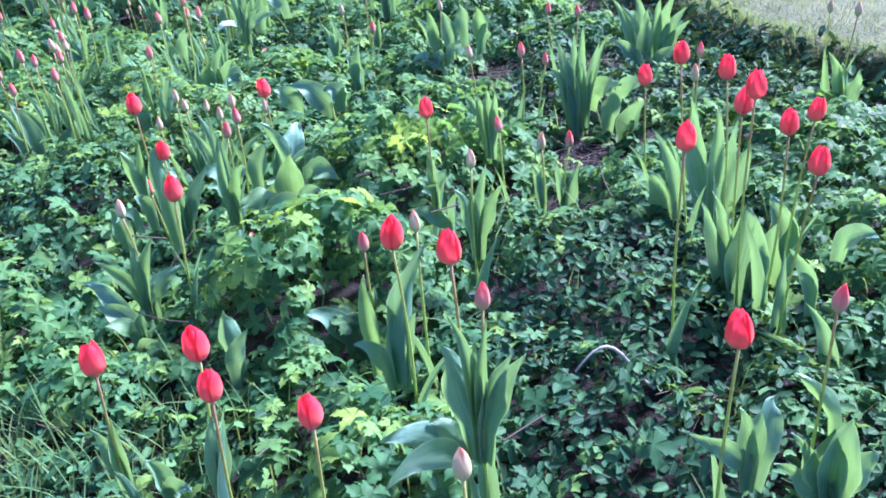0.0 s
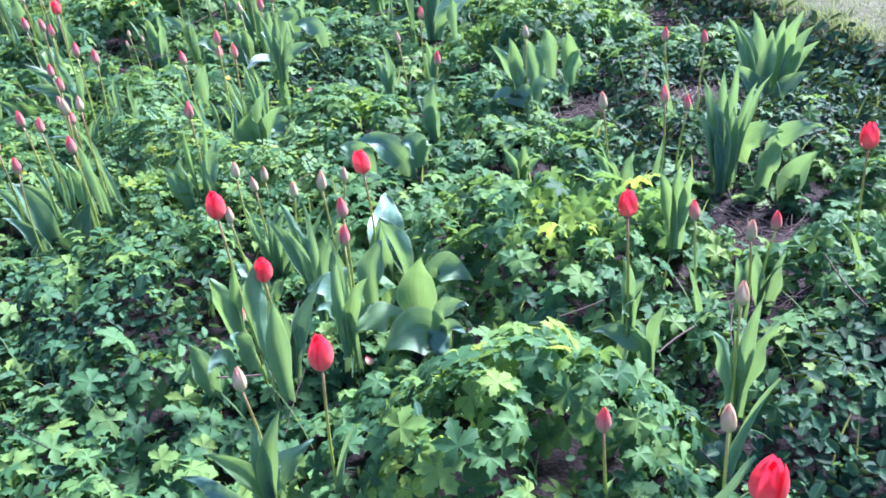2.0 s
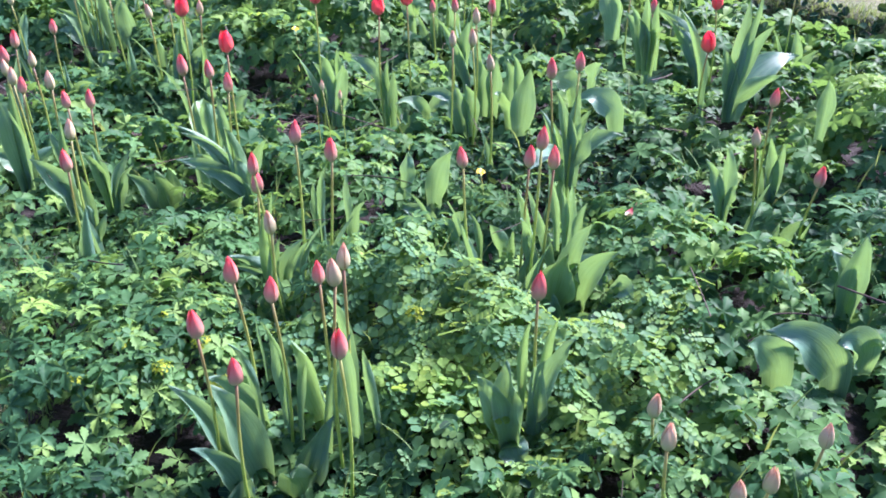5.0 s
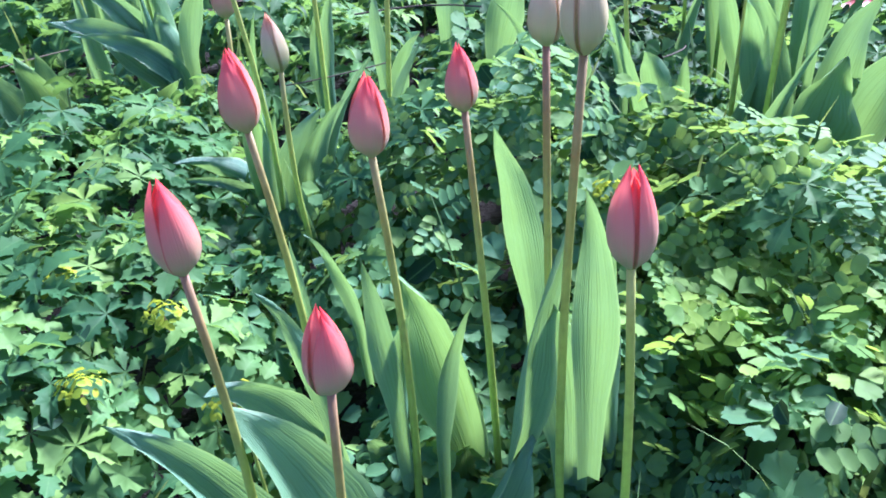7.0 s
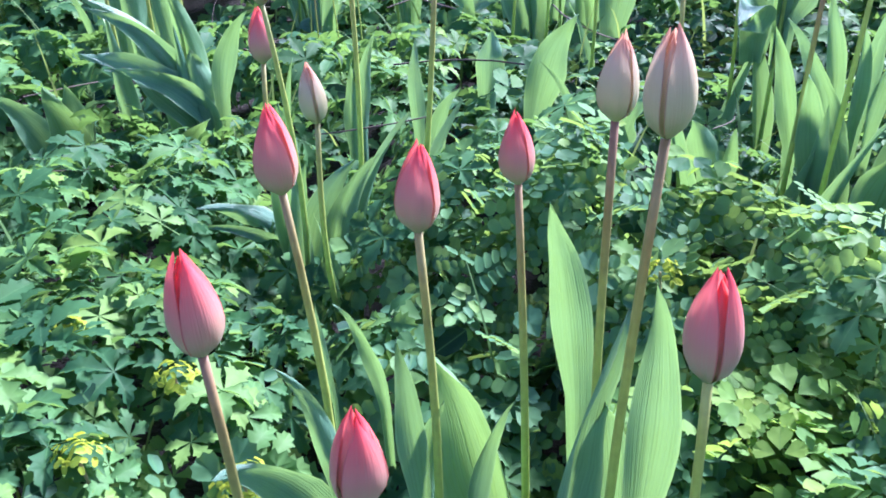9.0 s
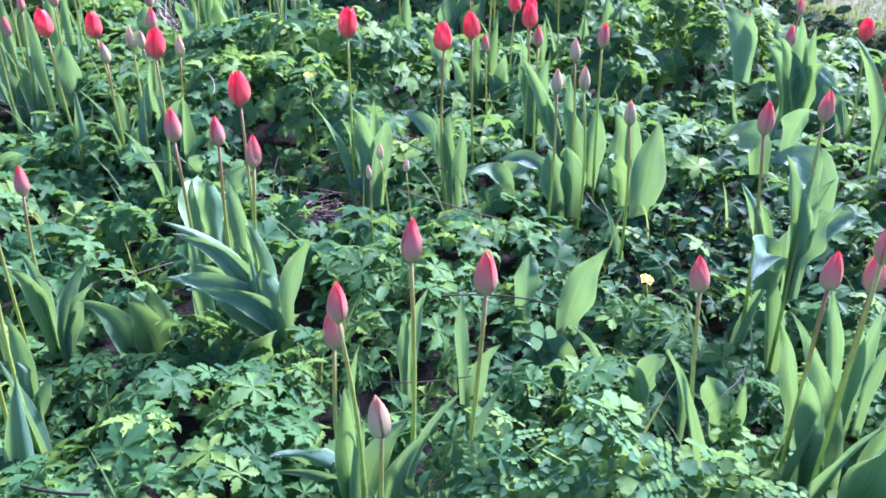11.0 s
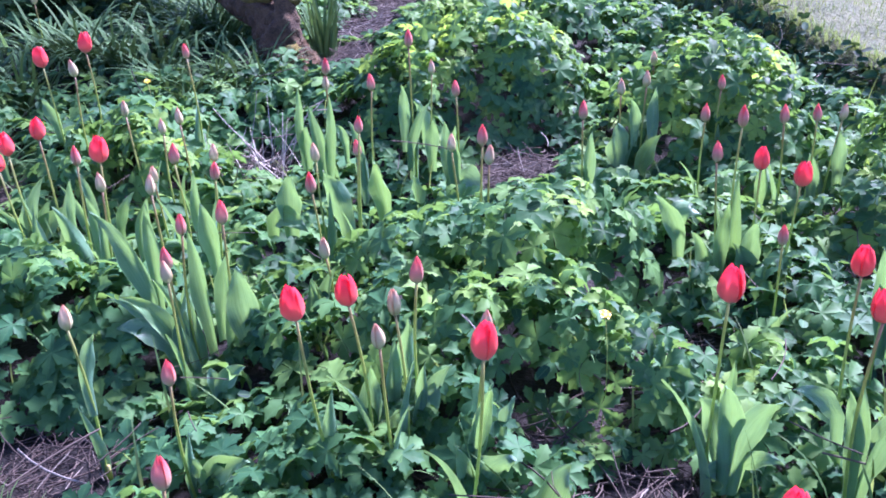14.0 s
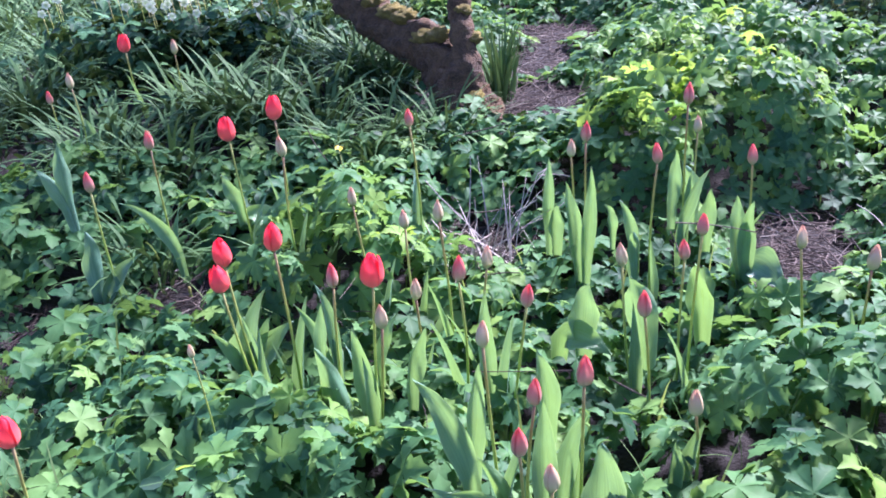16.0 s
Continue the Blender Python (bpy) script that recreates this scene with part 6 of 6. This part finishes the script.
v, f = blades(x, y, soil(x, y) + 0.005, rng.uniform(0.04, 0.13, n), rng.uniform(0.003, 0.006, n), rng.uniform(0, 0.7, n), rng.uniform(0, 6.28, n), rng.uniform(0.3, 1.5, n), 3)
tagged(new("grass", big_mesh("grass", v, f, GRASS)), "uneven grass on the path beside the bed", "grass", kind="stuff")
n = 1500
y = rng.uniform(0.7, 7.0, n)
x = rng.uniform(-3.6, 1.3, n)
keep = (x < lawn_edge(y)) & (cover_height(x, y) > 0.05)
x, y, n = x[keep], y[keep], int(keep.sum())
v, f = blades(x, y, soil(x, y) + 0.3 * cover_height(x, y), rng.uniform(0.10, 0.24, n), rng.uniform(0.003, 0.007, n), rng.uniform(0, 0.5, n), rng.uniform(0, 6.28, n), rng.uniform(0.3, 1.4, n), 5)
tagged(new("grass", big_mesh("grass", v, f, GRASS)), "loose grass blades growing through the ground cover", "grass", kind="stuff")
n = 500
x, y = rng.normal(-0.85, 0.30, n), rng.normal(1.32, 0.22, n)
v, f = blades(x, y, soil(x, y), rng.uniform(0.12, 0.26, n), rng.uniform(0.003, 0.006, n), rng.uniform(0, 0.5, n), rng.uniform(0, 6.28, n), rng.uniform(0.3, 1.6, n), 5)
tagged(new("grass", big_mesh("grass", v, f, GRASS)), "coarse grass at the front edge of the bed", "grass", kind="stuff")


def strap_clump(x0, y0, n, length, width, spread, label, upright=0.15):
    a = rng.uniform(0, 6.28, n)
    r = rng.random(n) * spread
    x, y = x0 + r * np.cos(a), y0 + r * np.sin(a)
    v, f = blades(x, y, soil(x, y) - 0.01, length * rng.uniform(0.6, 1.15, n), width * rng.uniform(0.7, 1.2, n), rng.uniform(0.05, 0.5, n) * upright / 0.15, a + rng.normal(0, 0.5, n), rng.uniform(0.9, 2.3, n) * upright / 0.15, 7)
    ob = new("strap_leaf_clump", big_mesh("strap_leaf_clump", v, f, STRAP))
    return tagged(ob, label, "strap-leaved plant", "strap-leaved plants")


sr = random.Random(5)
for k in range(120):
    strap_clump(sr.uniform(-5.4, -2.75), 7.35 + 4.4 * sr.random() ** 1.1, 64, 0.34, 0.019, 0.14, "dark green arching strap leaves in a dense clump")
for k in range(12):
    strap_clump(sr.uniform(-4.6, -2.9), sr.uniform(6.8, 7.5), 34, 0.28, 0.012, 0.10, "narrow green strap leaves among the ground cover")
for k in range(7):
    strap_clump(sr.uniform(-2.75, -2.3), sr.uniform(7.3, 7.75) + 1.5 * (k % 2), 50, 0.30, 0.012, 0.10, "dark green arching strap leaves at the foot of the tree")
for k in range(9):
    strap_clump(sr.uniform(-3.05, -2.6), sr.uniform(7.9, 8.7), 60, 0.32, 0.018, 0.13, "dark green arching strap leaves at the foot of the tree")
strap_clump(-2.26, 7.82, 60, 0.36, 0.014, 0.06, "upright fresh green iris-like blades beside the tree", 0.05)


def limb(name, points, radii, parent, material, sides=14, per=9, rough=0.2):
    """A knobbly branch along the points."""
    pts = [Vector(p) for p in points]
    vs, fs = [], []
    rings = (len(pts) - 1) * per + 1
    for i in range(rings):
        t = i / per
        k = min(int(t), len(pts) - 2)
        u = t - k
        p0, p1, p2, p3 = pts[max(k - 1, 0)], pts[k], pts[k + 1], pts[min(k + 2, len(pts) - 1)]
        c = 0.5 * (2 * p1 + (p2 - p0) * u + (2 * p0 - 5 * p1 + 4 * p2 - p3) * u * u + (3 * p1 - p0 - 3 * p2 + p3) * u**3)
        d = (0.5 * ((p2 - p0) + 2 * (2 * p0 - 5 * p1 + 4 * p2 - p3) * u + 3 * (3 * p1 - p0 - 3 * p2 + p3) * u * u)).normalized()
        side = d.cross(Vector((0.3, 0.2, 0.9))).normalized()
        up = side.cross(d)
        r = radii[k] * (1 - u) + radii[k + 1] * u
        for j in range(sides):
            g = 2 * math.pi * j / sides
            q = side * math.cos(g) + up * math.sin(g)
            w = c + q * r
            w += q * r * rough * (noise.noise(w * 9.0) * 1.3 + noise.noise(w * 26.0) * 0.9 + noise.noise(w * 60.0) * 0.6)
            vs.append(w)
    for i in range(rings - 1):
        for j in range(sides):
            p, q = i * sides + j, i * sides + (j + 1) % sides
            fs.append((p, q, q + sides, p + sides))
    fs += [tuple(range((rings - 1) * sides, rings * sides)), tuple(range(sides - 1, -1, -1))]
    return child(name, mesh_of(name, vs, fs, material), parent)


tree = tagged(new("tree"), "old mossy low-branching tree with a leaning trunk", "tree")
limb("trunk", [(-2.44, 7.55, 0.20), (-2.44, 7.66, 0.44), (-2.52, 7.86, 0.60), (-2.66, 8.12, 0.66), (-2.80, 8.40, 0.80), (-2.90, 8.75, 1.15), (-2.95, 9.0, 1.7), (-3.0, 9.1, 2.3)], [0.15, 0.105, 0.085, 0.080, 0.078, 0.07, 0.06, 0.04], tree, BARK, 40, 26, 0.26)
limb("branch", [(-2.42, 7.62, 0.40), (-2.42, 7.72, 0.64), (-2.40, 7.86, 0.88), (-2.42, 8.1, 1.25), (-2.3, 8.35, 1.8), (-2.2, 8.5, 2.4)], [0.08, 0.048, 0.040, 0.036, 0.032, 0.02], tree, BARK, 30, 22, 0.26)
limb("branch", [(-2.93, 8.9, 1.4), (-3.3, 8.8, 1.9), (-3.7, 8.6, 2.4)], [0.05, 0.04, 0.02], tree, BARK)
limb("branch", [(-2.35, 8.3, 1.6), (-1.9, 8.5, 2.1), (-1.5, 8.7, 2.6)], [0.045, 0.035, 0.02], tree, BARK)
n = 2600
u = rng.normal(0, 1, (n, 3))
u /= np.linalg.norm(u, axis=1, keepdims=True)
p = np.array([-2.6, 8.7, 2.7]) + u * (rng.random((n, 1)) ** 0.4) * [1.5, 1.2, 0.75] + 0.2 * np.sin(5 * u[:, [1, 2, 0]])
v, f = scatter(LEAF_SMALL[0], LEAF_SMALL[1], p, rng.normal(0, 1, (n, 3)) + [0, 0, 0.8], rng.uniform(0, 6.28, n), rng.uniform(0.04, 0.07, n), rng)
child("crown", big_mesh("crown", v, f, COVER), tree, label="loose crown of small green leaves")

MOSS = rough_material("moss", (0.07, 0.065, 0.012), (0.30, 0.24, 0.045), 40.0, 1.0, 1.0, 0.02)
for cx, cy, cz, r in ((-2.42, 7.58, 0.47, 0.045), (-2.50, 7.80, 0.67, 0.05), (-2.60, 7.98, 0.72, 0.05), (-2.70, 8.18, 0.76, 0.05), (-2.40, 7.76, 0.76, 0.035), (-2.44, 7.60, 0.36, 0.05), (-2.33, 7.58, 0.30, 0.06), (-2.41, 7.90, 0.94, 0.03), (-2.54, 7.84, 0.66, 0.055), (-2.64, 8.06, 0.73, 0.055), (-2.45, 7.70, 0.55, 0.06), (-2.38, 7.72, 0.66, 0.04), (-2.74, 8.28, 0.80, 0.05), (-2.36, 7.62, 0.42, 0.05)):
    bm = bmesh.new()
    bmesh.ops.create_icosphere(bm, subdivisions=3, radius=r)
    for w in bm.verts:
        w.co = Vector((w.co.x, w.co.y, w.co.z * 0.55)) * (1 + 0.5 * noise.noise(w.co * 40) + 0.25 * noise.noise(w.co * 110))
    me = bpy.data.meshes.new("moss_cushion")
    bm.to_mesh(me)
    bm.free()
    me.shade_smooth()
    me.materials.append(MOSS)
    child("moss_cushion", me, tree, Matrix.Translation((cx, cy, cz)), "yellow-green moss cushion")


# dry stems and litter
def straw(points, r, sides=4):
    vs, fs = [], []
    for i, c in enumerate(points):
        for j in range(sides):
            g = 2 * math.pi * j / sides
            vs.append((c[0] + r * math.cos(g) * 0.8, c[1] + r * math.sin(g) * 0.8, c[2] + r * math.sin(g + 0.7)))
    for i in range(len(points) - 1):
        for j in range(sides):
            p, q = i * sides + j, i * sides + (j + 1) % sides
            fs += [(p, q, q + sides), (p, q + sides, p + sides)]
    return np.array(vs), np.array(fs)


def litter(places, label, long=0.16, lift=0.02, r=0.0014):
    vs, fs, k = [], [], 0
    for x0, y0 in places:
        a, ln, bend = rng.uniform(0, 6.28), long * rng.uniform(0.4, 1.3), rng.normal(0, 0.5)
        pts, x, y = [], x0, y0
        rise, top = rng.uniform(-0.2, 0.35), lift * rng.random()
        for i in range(5):
            pts.append((x, y, float(soil(x, y)) + 0.006 + top + max(0, rise) * ln * i / 5))
            a += bend / 4
            x, y = x + ln / 5 * math.cos(a), y + ln / 5 * math.sin(a)
        v, f = straw(pts, r * rng.uniform(0.6, 1.5))
        vs.append(v), fs.append(f + k)
        k += len(v)
    return tagged(new("dry_litter", big_mesh("dry_litter", np.concatenate(vs), np.concatenate(fs), DRY)), label, "plant litter", kind="stuff")


for gx0, gy0, r in GAPS:
    m = int(4200 * r * r) + 30
    litter(rng.normal((gx0, gy0), r * 0.55, (m, 2)), "dry grey-brown stalks lying on bare soil")
spread = rng.uniform((-3.6, 0.9), (1.2, 7.2), (280, 2))
spread = spread[np.hypot(spread[:, 0] + 1.65, spread[:, 1] - 3.3) > 0.6]
litter(spread, "scattered dry stalks caught in the ground cover", 0.2, 0.25)
n = 90
x, y = rng.normal(0.92, 0.16, n), rng.normal(4.95, 0.14, n)
v, f = blades(x, y, soil(x, y), rng.uniform(0.10, 0.28, n), rng.uniform(0.002, 0.004, n), rng.uniform(0, 0.6, n), rng.uniform(0, 6.28, n), rng.uniform(0, 0.8, n), 4)
tagged(new("dry_grass_tuft", big_mesh("dry_grass_tuft", v, f, DRY)), "bleached dry grass stalks at the lawn edge", "dry grass", kind="stuff")
n = 60
x, y = rng.normal(-2.58, 0.07, n), rng.normal(6.70, 0.06, n)
v, f = blades(x, y, soil(x, y), rng.uniform(0.15, 0.36, n), rng.uniform(0.003, 0.006, n), rng.uniform(0.3, 1.2, n), rng.uniform(0, 6.28, n), rng.uniform(-0.3, 0.6, n), 4)
tagged(new("dry_stalk_bundle", big_mesh("dry_stalk_bundle", v, f, PALE_DRY)), "bleached dry stalks standing in the bed", "dry stalks", kind="stuff")


# ---- small flowers, fallen petals and single stalks ----
def loose_petal(x, y, z, turn, kind="p"):
    ob = new("fallen_petal", PETAL[kind][0])
    ob.matrix_basis = Matrix.Translation((x, y, z)) @ Matrix.Rotation(turn, 4, "Z") @ Matrix.Rotation(1.35, 4, "Y") @ Matrix.Diagonal((0.55, 0.75, 0.6, 1))
    return tagged(ob, "fallen pink tulip petal lying on the leaves", "petal", "fallen petals")


for x, y, turn, kind in ((-0.92, 4.01, 0.4, "p"), (-0.72, 2.42, 2.0, "p"), (-0.96, 3.89, 1.0, "p"), (0.39, 2.98, 3.0, "p")):
    loose_petal(x, y, float(soil(x, y)) + float(cover_height(np.float64(x), np.float64(y))) + 0.01, turn, kind)


def disc_petal(long, wide, cup, material):
    v, f, u = oval(wide=wide, cup=cup)
    return mesh_of("petal", v * long, [tuple(int(i) for i in q) for q in f], material, [(0.5, float(q)) for q in v[:, 0]])


BUTTER, PALE = disc_petal(0.013, 0.5, 0.25, YELLOW), disc_petal(0.020, 0.45, 0.22, WHITE)
FRESH = leafy("bract", [(0.0, (0.20, 0.30, 0.03)), (1.0, (0.36, 0.42, 0.04))], (0.6, 0.7, 0.05), 0.35, 0.5)


def small_flower(name, label, category, x, y, z, petal_me, stem_r, face, group):
    base = float(soil(x, y))
    thing = new(name)
    thing.location = (x, y, base)
    tagged(thing, label, category, group)
    child("stem", stem_mesh((0, 0, -0.01), (0.0, 0.0, z - base), stem_r, (0.01, 0.0, 0), 5, 5), thing)
    for k in range(5):
        m = Matrix.Translation((0, 0, z - base)) @ Euler((face, 0.2, 0)).to_matrix().to_4x4() @ Matrix.Rotation(k * 2 * math.pi / 5, 4, "Z")
        child("petal", petal_me, thing, m)
    return thing


for x, y, z in ((-1.912, 5.169, 0.43), (-2.96, 7.02, 0.53), (-1.30, 4.15, 0.33)):
    small_flower("buttercup", "small yellow buttercup above the ground cover", "flower", x, y, z, BUTTER, 0.001, 0.3, "buttercups")
for k in range(48):
    x, y = sr.gauss(-3.55, 0.26), sr.gauss(8.80, 0.15)
    small_flower("hellebore_flower", "pale greenish-white nodding hellebore flower", "flower", x, y, float(soil(x, y)) + sr.uniform(0.30, 0.42), PALE, 0.002, sr.uniform(0.7, 1.5), "hellebores by the tree")


def umbel(x, y, z):
    base = float(soil(x, y))
    thing = new("spurge_flower_head")
    thing.location = (x, y, base)
    tagged(thing, "yellow-green spurge flower head among the leaves", "flower", "spurge flowers")
    child("stem", stem_mesh((0, 0, -0.01), (0, 0, z - base), 0.0016, (0.008, 0.0, 0), 5, 5), thing)
    n = 46
    a, r = rng.uniform(0, 6.28, n), 0.020 * np.sqrt(rng.random(n))
    p = np.stack([r * np.cos(a), r * np.sin(a), z - base + 0.006 - 9 * r * r + rng.uniform(-0.003, 0.003, n)], 1)
    v, f = scatter(LEAF_SMALL[0], LEAF_SMALL[1], p, np.stack([np.cos(a), np.sin(a), 0.9 + 0 * a], 1) * rng.uniform(0.4, 1, (n, 1)), rng.uniform(0, 6.28, n), rng.uniform(0.006, 0.010, n), rng)
    child("flower_head", big_mesh("flower_head", v, f, FRESH, True, np.tile(LEAF_SMALL[2], n)), thing)


for x, y, z in ((-1.96, 3.38, 0.285), (-2.05, 3.45, 0.29), (-2.00, 3.53, 0.30), (-1.84, 3.34, 0.28), (-1.90, 3.46, 0.29), (-1.47, 3.52, 0.31), (-2.12, 3.36, 0.28)):
    umbel(x, y, z)


def dry_stalk(points, r, label):
    v, f = straw(points, r, 6)
    return tagged(new("dry_stalk", big_mesh("dry_stalk", v, f, PALE_DRY)), label, "dry stalk", "dry stalks")


top = lambda x, y: float(soil(x, y)) + float(cover_height(np.float64(x), np.float64(y)))
dry_stalk([(0.20 + 0.17 * t, 1.50 + 0.03 * math.sin(3 * t), top(0.25, 1.5) + 0.01 + 0.05 * math.sin(math.pi * min(1, 1.2 * t)) - 0.06 * t * t) for t in [k / 10 for k in range(11)]], 0.003, "bleached curved dry stalk lying over dark creeper leaves")
for k in range(9):
    a, ln = sr.uniform(0, 6.28), sr.uniform(0.12, 0.34)
    x0, y0 = -2.60 + sr.gauss(0, 0.10), 6.72 + sr.gauss(0, 0.07)
    dry_stalk([(x0 + ln * t * math.cos(a), y0 + ln * t * math.sin(a), float(soil(x0, y0)) + 0.08 + 0.22 * t * sr.uniform(0.7, 1.0)) for t in (0, 0.25, 0.5, 0.75, 1)], 0.0016, "long bleached dry stalk standing out of the bed")
